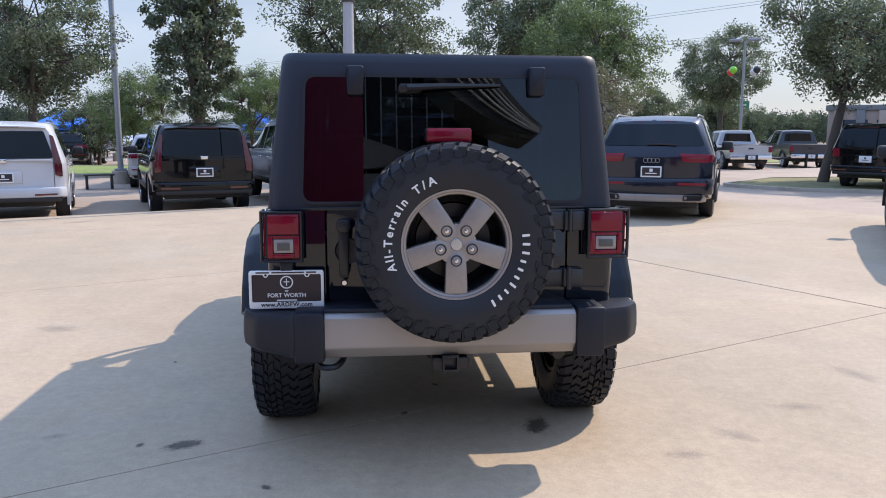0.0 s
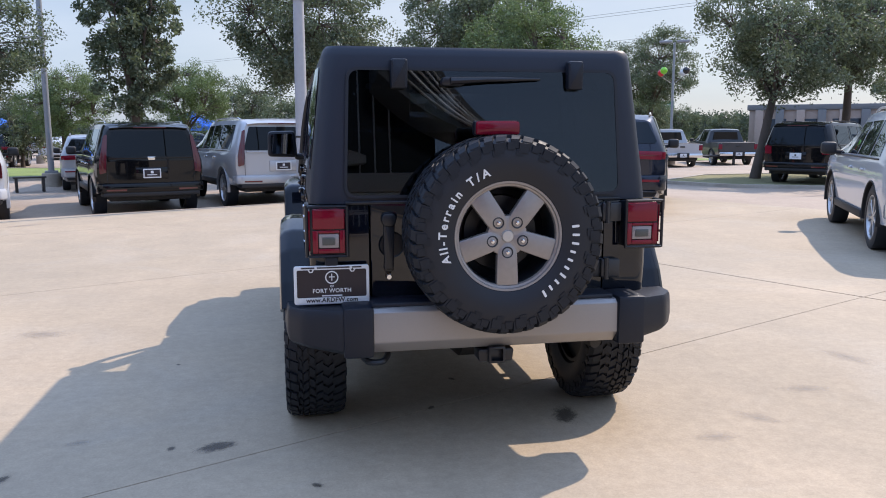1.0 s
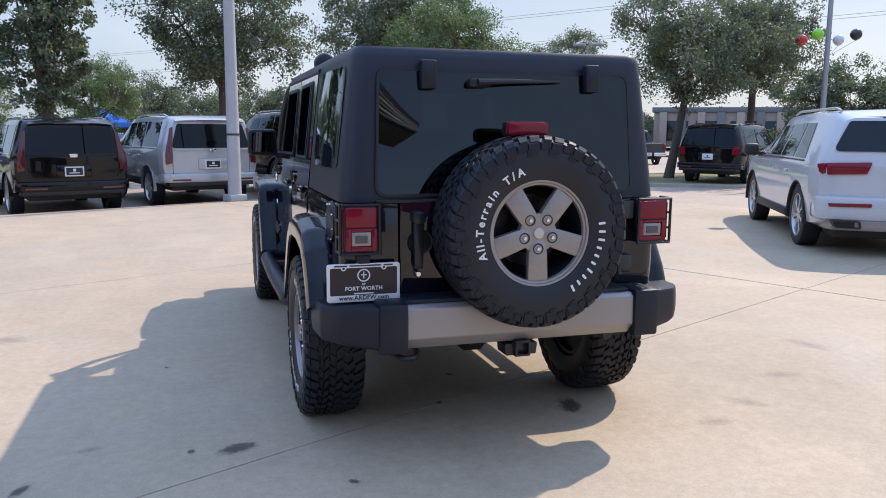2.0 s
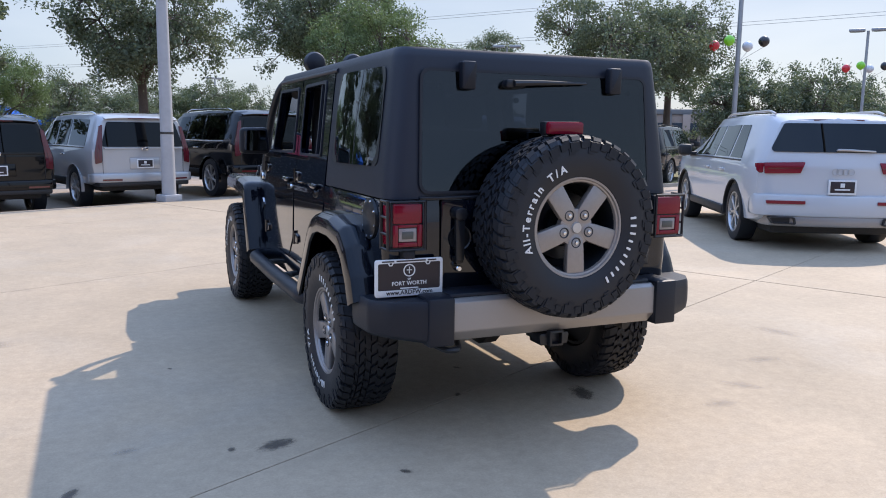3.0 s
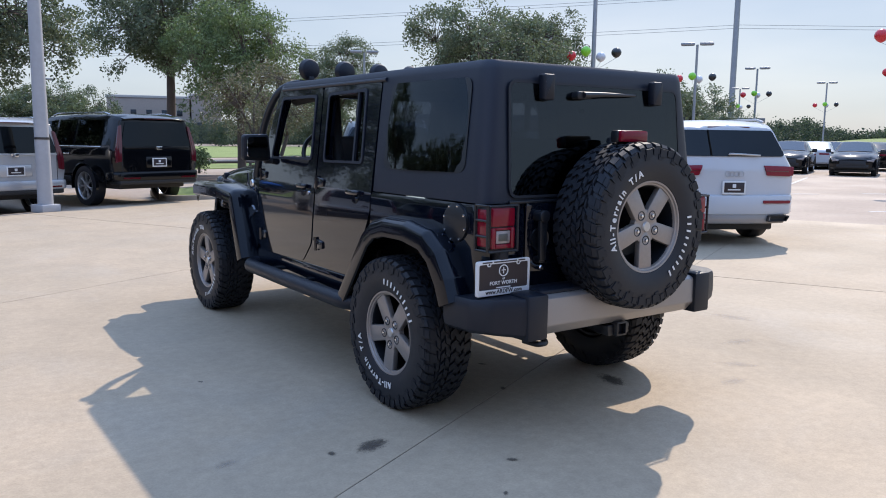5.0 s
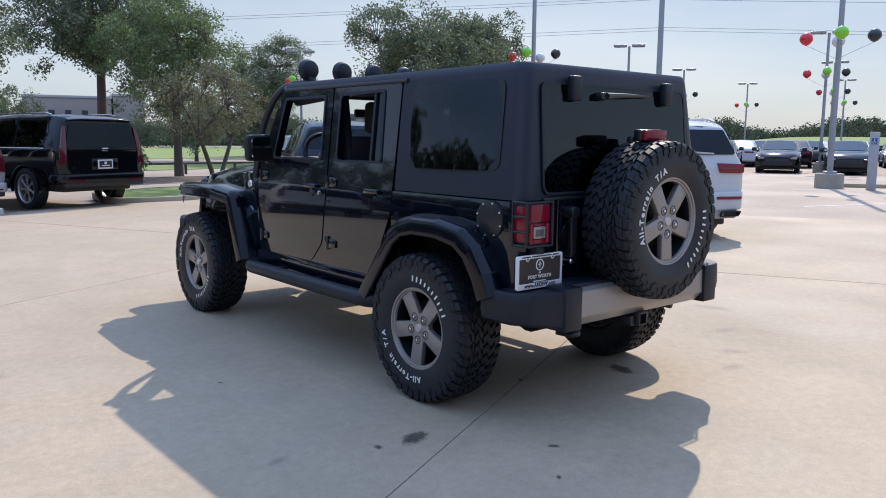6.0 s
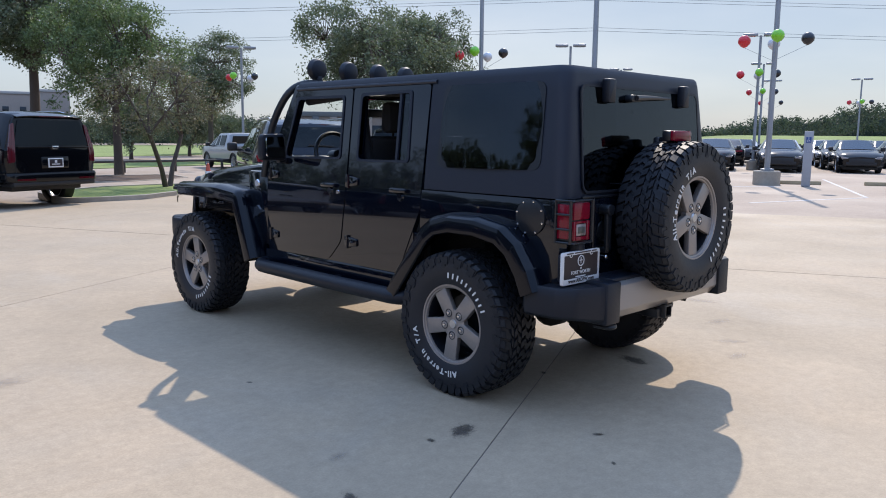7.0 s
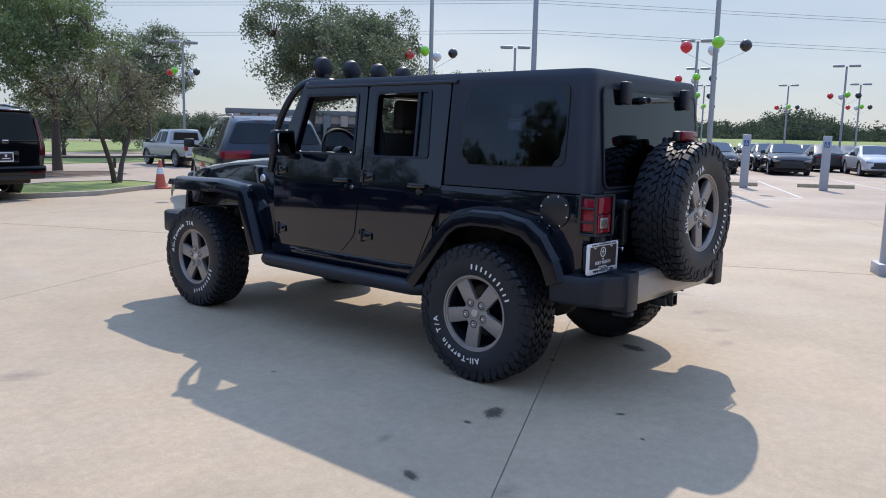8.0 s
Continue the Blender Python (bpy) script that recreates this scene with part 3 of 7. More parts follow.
for s in (-1, 1):
    bm = fresh(sweep, rear_path, [(0.70 + (x - 0.70) * OUT, o) for x, o in SEC], s)
    part("rear_wing_flare", bm, PAINT_FLARE, jeep)
    bm = bmesh.new()
    sweep(bm, front_path, [(0.70 + (x - 0.70) * OUT, o) for x, o in SEC], s)
    for v in bm.verts:
        if v.co.y > 3.15:
            v.co.x -= s * (v.co.y - 3.15) * 0.50 * (abs(v.co.x) - 0.4) / 0.54
    box(bm, (min(s * 0.5, s * 0.78), 2.3, 0.965), (max(s * 0.5, s * 0.78), 3.45, 1.005), 0.01)
    part("front_wing_flare", bm, PAINT_FLARE, jeep)
    part("fender_liner", fresh(prism, [(2.2, 0.62), (2.26, 0.62), (2.40, 0.96), (3.42, 0.96), (3.42, 0.985), (2.36, 0.985)], "x", min(s * 0.42, s * 0.80), max(s * 0.42, s * 0.80)), PLASTIC, jeep)

# bumpers
bm = bmesh.new()
prism(bm, rounded([(-0.835, 0.56), (-0.79, 0.51), (-0.70, 0.50), (-0.62, 0.50), (-0.62, 0.70), (-0.70, 0.712), (-0.812, 0.702), (-0.832, 0.688)], [0.02, 0.02, 0.01, 0.01, 0.01, 0.01, 0.008, 0.008], 3), "x", -0.52, 0.545)
part("rear_bumper_bar", bm, BUMPER_SILVER, jeep, "silver centre section of the rear bumper")
bm = bmesh.new()
box(bm, (-0.52, -0.80, 0.695), (0.54, -0.62, 0.722), 0.01)
part("bumper_step", bm, PLASTIC, jeep)
for s in (-1, 1):
    x0 = 0.512 if s < 0 else 0.545
    cap = [(x0, -0.838), (0.64, -0.838), (0.66, -0.828), (0.80, -0.782), (0.862, -0.70), (0.875, -0.50), (0.70, -0.50), (0.62, -0.62), (x0, -0.62)]
    rings = []
    for z, k in ((0.515, 0.94), (0.53, 0.985), (0.57, 1.0), (0.655, 0.995), (0.688, 0.985), (0.701, 0.965)):
        ring = []
        for x, y in rounded(cap, [0.004, 0.02, 0.02, 0.08, 0.06, 0.03, 0.01, 0.01, 0.004], 4):
            kk = k if x > x0 + 0.02 else 1.0
            lift = 0.03 * max(0, min(1, (x - 0.62) / 0.2)) if z < 0.6 else 0.0
            ring.append((s * (x0 + (x - x0) * kk), -0.62 + (y + 0.62) * k, z + lift))
        rings.append(ring)
    bm = fresh(loft, rings)
    box(bm, (min(s * (x0 + 0.002), s * (x0 + 0.125)), -0.850, 0.503), (max(s * (x0 + 0.002), s * (x0 + 0.125)), -0.66, 0.716), 0.012)
    part("bumper_end_cap", bm, PLASTIC, jeep, "black plastic bumper end")
bm = bmesh.new()
prism(bm, rounded([(-0.06, 0.445), (0.085, 0.445), (0.092, 0.50), (-0.066, 0.50)], 0.01), "y", -0.80, -0.70, 0.004)
hole = fresh(box, (-0.014, -0.9, 0.454), (0.038, -0.72, 0.506))
hb = fresh(box, (-0.024, -0.825, 0.444), (0.048, -0.60, 0.516), 0.004)
hb = cut(hb, hole)
merge(bm, hb)
part("tow_hitch_receiver", bm, TRIM_BLACK, jeep)
bm = bmesh.new()
tube(bm, bent([(-0.44, -0.55, 0.50), (-0.44, -0.72, 0.478), (-0.475, -0.80, 0.47), (-0.53, -0.80, 0.47), (-0.55, -0.72, 0.475)], 0.05), 0.014, 8)
part("tow_hook", bm, TRIM_BLACK, jeep)
bm = bmesh.new()
tube(bm, bent([(0.42, 0.5, 0.50), (0.42, -0.3, 0.50), (0.52, -0.66, 0.47)], 0.2), 0.032, 12)
lathe(bm, [(-0.30, 0.0), (-0.30, 0.08), (-0.27, 0.105), (0.27, 0.105), (0.30, 0.08), (0.30, 0.0)], 20, Matrix.Translation((0.12, -0.46, 0.56)))
part("exhaust", bm, UNDER, jeep)
bm = bmesh.new()
box(bm, (-0.70, 3.46, 0.53), (0.70, 3.70, 0.72), 0.03)
box(bm, (-0.72, 3.40, 0.55), (-0.60, 3.66, 0.71), 0.03)
box(bm, (0.60, 3.40, 0.55), (0.72, 3.66, 0.71), 0.03)
part("front_bumper", bm, PLASTIC, jeep)

# tail lamps
for s in (-1, 1):
    x0, x1 = (0.604, 0.760) if s < 0 else (0.620, 0.786)
    lo, hi = min(s * x0, s * x1), max(s * x0, s * x1)
    bm = bmesh.new()
    box(bm, (lo, -0.705, 0.912), (hi, -0.60, 1.118), 0.012)
    lamp = part("tail_lamp", bm, TRIM_BLACK, jeep, "red tail lamp in a black guard")
    part("red_lens", fresh(box, (lo + 0.011, -0.716, 1.022), (hi - 0.011, -0.69, 1.108), 0.008), LENS_RED, lamp)
    bm = bmesh.new()
    for a, b in (((lo + 0.011, 0.922), (lo + 0.034, 1.018)), ((hi - 0.034, 0.922), (hi - 0.011, 1.018)), ((lo + 0.034, 0.922), (hi - 0.034, 0.942)), ((lo + 0.034, 1.006), (hi - 0.034, 1.018))):
        box(bm, (a[0], -0.715, a[1]), (b[0], -0.69, b[1]), 0.003)
    part("lens_rim", bm, LENS_RED, lamp)
    part("reversing_lens", fresh(box, (lo + 0.036, -0.713, 0.944), (hi - 0.036, -0.69, 1.004), 0.006), LENS_CLEAR, lamp)
    part("lens_inset", fresh(box, (lo + 0.050, -0.716, 0.956), (hi - 0.052, -0.70, 0.990), 0.004), LENS_INSET, lamp)
    e0, e1 = (min(s * (x1 - 0.012), s * (x1 + 0.006)), max(s * (x1 - 0.012), s * (x1 + 0.006)))
    part("side_lens", fresh(box, (e0, -0.698, 0.93), (e1, -0.625, 1.10), 0.004), LENS_RED, lamp)
    bm = bmesh.new()
    for z in (0.912, 0.978, 1.05, 1.118):
        tube(bm, [(s * (x1 + 0.012), -0.62, z), (s * (x1 + 0.012), -0.70, z), (s * (x1 + 0.004), -0.722, z), (s * x0, -0.722, z)] if z in (0.912, 1.118) else [(s * (x1 + 0.012), -0.62, z), (s * (x1 + 0.012), -0.71, z)], 0.006, 6)
    for x, y in ((x1 + 0.012, -0.71), (x1 + 0.012, -0.622), (x0 + 0.002, -0.722)):
        tube(bm, [(s * x, y, 0.908), (s * x, y, 1.122)], 0.007, 6)
    part("lamp_guard", bm, TRIM_BLACK, lamp)

# number plate holder with a dealer's insert
bm = bmesh.new()
box(bm, (-0.70, -0.715, 0.872), (-0.645, -0.65, 0.925), 0.01)
box(bm, (-0.80, -0.700, 0.735), (-0.54, -0.66, 0.87), 0.01)
bracket = part("plate_bracket", bm, PLASTIC, jeep)
bm = cut(fresh(prism, rounded([(-0.830, 0.722), (-0.518, 0.722), (-0.518, 0.884), (-0.830, 0.884)], 0.012), "y", -0.716, -0.700, 0.003),
         fresh(prism, rounded([(-0.818, 0.750), (-0.530, 0.750), (-0.530, 0.868), (-0.700, 0.868), (-0.818, 0.868)], 0.008), "y", -0.8, -0.708))
plate = part("plate_frame", bm, PLATE_WHITE, bracket, "white frame round a dark maroon dealer plate")
part("plate_insert", fresh(box, (-0.818, -0.711, 0.750), (-0.530, -0.7095, 0.868)), PLATE_DARK, plate)
ON_PLATE = Matrix(((1, 0, 0, 0), (0, 0, -1, 0), (0, 1, 0, 0), (0, 0, 0, 1)))


def plate_text(text, size, x, z, y, material, spacing=1.0):
    bm = bmesh.new()
    merge(bm, letters(text, size, 0.0006, spacing, size * 0.022), Matrix.Translation((x, y, z)) @ ON_PLATE)
    part("plate_lettering", bm, material, plate)


plate_text("FORT WORTH", 0.0237, -0.674, 0.7705, -0.7125, PLATE_WHITE, 1.05)
plate_text("OF", 0.012, -0.674, 0.7925, -0.7125, PLATE_WHITE)
plate_text("www.ARDFW.com", 0.0262, -0.674, 0.7315, -0.717, PLATE_DARK, 1.05)
bm = bmesh.new()
lathe(bm, [(-0.7128, 0.0225), (-0.7128, 0.0275), (-0.711, 0.0275), (-0.711, 0.0225)], 24, Matrix(((0, 1, 0, -0.674), (1, 0, 0, 0), (0, 0, 1, 0.834), (0, 0, 0, 1))), True)
box(bm, (-0.676, -0.7128, 0.820), (-0.672, -0.711, 0.850)), box(bm, (-0.686, -0.7128, 0.834), (-0.662, -0.711, 0.838))
part("plate_emblem", bm, PLATE_WHITE, plate, "white ring emblem")
part("small_print", fresh(box, (-0.716, -0.7125, 0.7545), (-0.632, -0.711, 0.7595)), PLATE_WHITE, plate)
bm = bmesh.new()
for a, b in ((-0.80, -0.745), (-0.735, -0.60), (-0.59, -0.55)):
    box(bm, (a, -0.7175, 0.8735), (b, -0.7155, 0.8795))
part("plate_print", bm, PLATE_DARK, plate)
for x in (-0.760, -0.588):
    part("plate_tab", fresh(prism, rounded([(x - 0.016, 0.872), (x + 0.016, 0.872), (x + 0.006, 0.856), (x - 0.006, 0.856)], 0.004), "y", -0.7145, -0.7095), PLATE_WHITE, plate)
    part("plate_screw", fresh(lathe, [(-0.7165, 0.0), (-0.716, 0.005), (-0.7145, 0.006)], 10, Matrix(((0, 1, 0, x), (1, 0, 0, 0), (0, 0, 1, 0.866), (0, 0, 0, 1)))), TRIM_BLACK, plate)
bracket.location.z = -0.013

# fuel cap
bm = fresh(lathe, [(0.0, 0.0), (-0.018, 0.0), (-0.02, 0.07), (-0.016, 0.082), (-0.014, 0.092), (0.0, 0.094)], 32, Matrix.Translation((-0.762, -0.464, 1.022)))
capo = part("fuel_cap", bm, TRIM_BLACK, jeep, "round black fuel door with bolts")
for i in range(8):
    a = math.pi / 4 * i + 0.3
    part("cap_bolt", fresh(lathe, [(-0.778, 0.0), (-0.783, 0.0), (-0.782, 0.0055), (-0.776, 0.006)], 8, Matrix.Translation((0, -0.464 + 0.084 * math.cos(a), 1.022 + 0.084 * math.sin(a)))), CHROME, capo)

# side steps
for s in (-1, 1):
    bm = bmesh.new()
    tube(bm, bent([(s * 0.62, 2.06, 0.50), (s * 0.86, 2.02, 0.495), (s * 0.87, 1.2, 0.49), (s * 0.86, 0.42, 0.485), (s * 0.62, 0.36, 0.49)], 0.12), 0.048, 14)
    step = part("side_step", bm, PLASTIC, jeep)
    for y in (0.62, 1.2, 1.75):
        part("step_bracket", fresh(box, (min(s * 0.5, s * 0.85), y - 0.03, 0.47), (max(s * 0.5, s * 0.85), y + 0.03, 0.50), 0.006), UNDER, step)

# light bar hoop with four covered lamps
bm = bmesh.new()
tube(bm, bent([(-0.76, 2.05, 1.12), (-0.72, 1.99, 1.52), (-0.66, 1.80, 1.785), (0.66, 1.80, 1.785), (0.72, 1.99, 1.52), (0.76, 2.05, 1.12)], 0.16, 8), 0.026, 12)
hoop = part("light_bar", bm, TRIM_BLACK, jeep)
for x in (-0.43, -0.145, 0.145, 0.43):
    bm = bmesh.new()
    lathe(bm, [(-0.036, 0.0), (-0.034, 0.04), (-0.020, 0.066), (0.008, 0.078), (0.024, 0.078), (0.034, 0.066), (0.042, 0.0)], 24, Matrix(((0, 1, 0, x), (1, 0, 0, 1.83), (0, 0, 1, 1.888), (0, 0, 0, 1))))
    box(bm, (x - 0.02, 1.80, 1.79), (x + 0.02, 1.84, 1.84), 0.004)
    part("roof_lamp", bm, PLASTIC, hoop, "round black covered lamp")

# underbody
bm = bmesh.new()
for s in (-1, 1):
    box(bm, (s * 0.44 - 0.04, -0.62, 0.50), (s * 0.44 + 0.04, 3.45, 0.60), 0.01)
tube(bm, [(-0.70, 0, 0.40), (-0.15, 0, 0.40), (0.15, 0, 0.40), (0.70, 0, 0.40)], 0.042, 12)
lathe(bm, [(-0.10, 0.0), (-0.10, 0.10), (-0.04, 0.15), (0.04, 0.15), (0.10, 0.10), (0.10, 0.0)], 18, Matrix.Translation((0.05, 0, 0.40)))
tube(bm, [(-0.70, 2.946, 0.40), (0.70, 2.946, 0.40)], 0.042, 12)
lathe(bm, [(-0.10, 0.0), (-0.10, 0.10), (0.0, 0.14), (0.10, 0.10), (0.10, 0.0)], 18, Matrix.Translation((0.3, 2.946, 0.40)))
tube(bm, [(0.05, 0.1, 0.42), (0.05, 1.5, 0.55)], 0.035, 10)
box(bm, (-0.36, 0.5, 0.42), (-0.05, 1.7, 0.58), 0.04)
box(bm, (-0.2, 1.7, 0.44), (0.25, 2.7, 0.75), 0.05)
for s in (-1, 1):
    tube(bm, [(s * 0.55, -0.12, 0.36), (s * 0.42, -0.16, 0.68)], 0.03, 10)
    tube(bm, [(s * 0.55, 2.86, 0.38), (s * 0.52, 2.80, 0.85)], 0.035, 10)
part("chassis", bm, UNDER, jeep)

# cabin
bm = bmesh.new()
prism(bm, rounded([(2.0, 0.80), (1.80, 0.85), (1.76, 1.10), (1.80, 1.27), (1.95, 1.275)], 0.04), "x", -0.68, 0.68, 0.02)
dash = part("dashboard", bm, INTERIOR, jeep)
for x in (-0.58, -0.08, 0.08, 0.58):
    part("air_vent", fresh(lathe, [(1.78, 0.0), (1.755, 0.03), (1.75, 0.045), (1.76, 0.055), (1.80, 0.056)], 18, Matrix(((0, 1, 0, x), (1, 0, 0, 0), (0, 0, 1, 1.225), (0, 0, 0, 1)))), PLASTIC, dash)
wheel_m = pose(-0.37, 1.68, 1.265, -22, 0, 0)
bm = bmesh.new()
ring = [(0.185 * math.cos(a), 0, 0.185 * math.sin(a)) for a in [2 * math.pi * i / 32 for i in range(33)]]
tube(bm, ring, 0.016, 8, wheel_m)
for a in (0, math.pi, -math.pi / 2):
    tube(bm, [(0, 0.03, 0), (0.18 * math.cos(a), 0, 0.18 * math.sin(a))], 0.016, 6, wheel_m)
lathe(bm, [(-0.02, 0.0), (-0.02, 0.05), (0.04, 0.07), (0.06, 0.0)], 16, wheel_m @ Matrix.Rotation(radians(90), 4, "Z"))
tube(bm, [(-0.37, 1.70, 1.25), (-0.37, 1.85, 1.18)], 0.03, 8)
part("steering_wheel", bm, TRIM_BLACK, jeep)


def seat(x, y, w, name):
    bm = bmesh.new()
    box(bm, (x - w / 2, y - 0.02, 0.72), (x + w / 2, y + 0.50, 0.90), 0.05)
    s = part(name, bm, INTERIOR, jeep)
    part("seat_back", fresh(prism, rounded([(y - 0.10, 0.82), (y + 0.06, 0.82), (y - 0.05, 1.42), (y - 0.17, 1.42)], 0.05), "x", x - w / 2, x + w / 2, 0.03), INTERIOR, s)
    for dx in ((0,) if w < 0.7 else (-0.38, 0.38)):
        bm = fresh(prism, rounded([(y - 0.20, 1.44), (y - 0.09, 1.44), (y - 0.10, 1.64), (y - 0.19, 1.64)], 0.04), "x", x + dx - 0.13, x + dx + 0.13, 0.03)
        tube(bm, [(x + dx - 0.05, y - 0.13, 1.38), (x + dx - 0.05, y - 0.14, 1.5)], 0.008, 6)
        tube(bm, [(x + dx + 0.05, y - 0.13, 1.38), (x + dx + 0.05, y - 0.14, 1.5)], 0.008, 6)
        part("headrest", bm, INTERIOR, s)


seat(-0.36, 1.15, 0.50, "driver_seat")
seat(0.36, 1.15, 0.50, "passenger_seat")
seat(0.0, 0.06, 1.10, "rear_bench")
bm = bmesh.new()
for s in (-1, 1):
    tube(bm, bent([(s * 0.60, 1.70, 1.66), (s * 0.60, 1.12, 1.70), (s * 0.60, -0.30, 1.68), (s * 0.62, -0.52, 1.1)], 0.15), 0.036, 10)
    tube(bm, [(s * 0.60, 1.12, 1.70), (s * 0.66, 0.90, 0.8)], 0.036, 10)
tube(bm, [(-0.60, 1.12, 1.70), (0.60, 1.12, 1.70)], 0.036, 10)
tube(bm, [(-0.60, -0.30, 1.68), (0.60, -0.30, 1.68)], 0.036, 10)
part("roll_cage", bm, INTERIOR, jeep)
bm = fresh(box, (-0.12, 1.70, 1.56), (0.12, 1.73, 1.62), 0.012)
part("rear_view_mirror", bm, PLASTIC, jeep)


# wheels
def tyre_mesh():
    prof = [(0.100, 0.212), (0.122, 0.225), (0.135, 0.26), (0.140, 0.30), (0.1365, 0.345), (0.126, 0.378), (0.102, 0.390), (0.05, 0.393)]
    prof = prof + [(-x, r) for x, r in prof[::-1]]
    return fresh(lathe, prof, 64, None, True)


def block(bm, x0, x1, a0, a1, sh0, sh1, r0, r1, drop0=0.0, drop1=0.0):
    """A tread block between two widths and two angles, sheared along the tread."""
    vs = []
    for r, ins in ((r0, 0.0), (r1, 0.0018)):
        for x, sh, dr, q in ((x0, sh0, drop0, 1), (x1, sh1, drop1, -1)):
            for a, p in ((a0, 1), (a1, -1)):
                aa, rr = a + sh + p * ins * 2.5, r - dr
                vs.append(bm.verts.new((x + q * ins, rr * math.cos(aa), rr * math.sin(aa))))
    for f in ((0, 1, 3, 2), (4, 6, 7, 5), (0, 4, 5, 1), (2, 3, 7, 6), (0, 2, 6, 4), (1, 5, 7, 3)):
        bm.faces.new([vs[i] for i in f])


def tread_mesh():
    """Interlocking centre blocks, staggered shoulder blocks and hooked lugs that run down the sidewall."""
    bm, n = bmesh.new(), 44
    step = 2 * math.pi / n
    for i in range(n):
        a = i * step
        long = i % 2
        for s in (-1, 1):
            o = 0.0 if s > 0 else step / 2
            odd = long * 0.007
            block(bm, s * (0.087 - odd), s * 0.121, a + o, a + o + step * (0.80 if long else 0.70), 0.0, 0.035, 0.380, 0.404, 0.0, 0.006)
            block(bm, s * 0.121, s * 0.1375, a + o + step * 0.02, a + o + step * (0.80 if long else 0.66), 0.035, 0.05, 0.362, 0.398, 0.0, 0.016 if long else 0.010)
            block(bm, s * 0.128, s * (0.1425 if long else 0.1405), a + o + step * (0.16 if long else 0.30), a + o + step * (0.98 if long else 0.90), 0.05, 0.055, 0.340 if long else 0.350, 0.379, 0.0, 0.004)
            if long:
                block(bm, s * 0.130, s * 0.1415, a + o + step * 0.52, a + o + step * 1.18, 0.055, 0.055, 0.326, 0.352, 0.0, 0.002)
            block(bm, s * 0.062, s * (0.084 - odd), a + o + step * 0.30, a + o + step * 0.98, -0.01, 0.03, 0.382, 0.405)
            block(bm, s * 0.034, s * 0.059, a + o + step * 0.05, a + o + step * 0.76, 0.05, 0.0, 0.382, 0.4052)
            block(bm, s * 0.003, s * 0.031, a + o + step * 0.40, a + o + step * 1.10, 0.0, 0.045, 0.382, 0.4055)
    return bm


def rim_mesh():
    bm = bmesh.new()
    lathe(bm, [(0.080, 0.204), (0.105, 0.215), (0.118, 0.2235), (0.1205, 0.222), (0.1195, 0.2135), (0.112, 0.2105), (0.110, 0.203), (0.100, 0.199), (0.080, 0.198)], 56, None, True)
    for k in range(5):
        a = 2 * math.pi * k / 5
        t = bmesh.new()
        outline = rounded([(-0.034, 0.02), (0.034, 0.02), (0.0425, 0.088), (0.0465, 0.202), (-0.0465, 0.202), (-0.0425, 0.088)], [0, 0, 0.03, 0, 0, 0.03], 4)
        prism(t, [(y, -z) for y, z in outline], "x", 0.068, 0.102, 0.007)
        for v in t.verts:
            rr = math.hypot(v.co.y, v.co.z)
            v.co.x += 0.010 * min(1, rr / 0.2) - 0.004
        merge(bm, t, Matrix.Rotation(a, 4, "X"))
    lathe(bm, [(0.06, 0.0), (0.099, 0.0), (0.101, 0.06), (0.097, 0.082), (0.07, 0.085)], 40)
    return bm


# the barrel is black instead of alloy: shade inside the rim put into its colour
WM = {"tyre": finish("wheel", tyre_mesh(), RUBBER), "tread": finish("tread", tread_mesh(), TREAD, 20), "rim": finish("rim", rim_mesh(), ALLOY),
      "barrel": finish("rim_barrel", fresh(lathe, [(-0.11, 0.198), (-0.11, 0.214), (0.08, 0.207), (0.098, 0.205), (0.098, 0.199), (0.06, 0.192)], 40, None, True), TRIM_BLACK),
      "drum": finish("brake_disc", fresh(lathe, [(-0.07, 0.0), (0.01, 0.0), (0.012, 0.09), (-0.02, 0.10), (-0.02, 0.155), (-0.04, 0.16), (-0.05, 0.196), (-0.08, 0.197)], 32), TRIM_BLACK),
      "cap": finish("centre_cap", fresh(lathe, [(0.098, 0.0), (0.108, 0.0), (0.107, 0.022), (0.099, 0.026)], 24), ALLOY_BRIGHT),
      "nut": finish("lug_nut", fresh(lathe, [(0.088, 0.0), (0.112, 0.0), (0.110, 0.008), (0.100, 0.0115), (0.085, 0.0115)], 6), CHROME),
      "well": finish("lug_well", fresh(lathe, [(0.085, 0.0), (0.1035, 0.020), (0.1045, 0.0225), (0.1035, 0.024), (0.095, 0.024)], 16), TRIM_BLACK)}


def lettering(first, last):
    """Raised words round the sidewall, from one letter to another."""
    bm = bmesh.new()

    def put(ch_bm, ang, r):
        # local x runs round the tyre, local y outwards
        m = Matrix(((0, 0, 1, 0.1395), (1, 0, 0, 0), (0, 1, 0, r), (0, 0, 0, 1)))
        merge(bm, ch_bm, Matrix.Rotation(ang, 4, "X") @ m)
    text, ang = "All-Terrain T/A", math.pi + 0.0
    widths = {"l": 0.5, "i": 0.5, "-": 0.7, "r": 0.75, " ": 1.0, "/": 0.8, "A": 1.2, "T": 1.05}
    total = sum(widths.get(c, 1.0) for c in text)
    stepa, pos = 0.128, 0.0
    for i, c in enumerate(text):
        w = widths.get(c, 1.0)
        pos += w / 2
        if first <= i < last:
            put(letters(c, 0.046, 0.0015, 1.0, 0.0012), (pos - total / 2) * -stepa, 0.258)
        pos += w / 2
    return bm


def sidewall_bar(tall):
    return fresh(prism, rounded([(-0.0055, 0.0), (0.0045, 0.0), (0.006, tall), (-0.004, tall)], 0.003, 2), "z", -0.001, 0.0015)


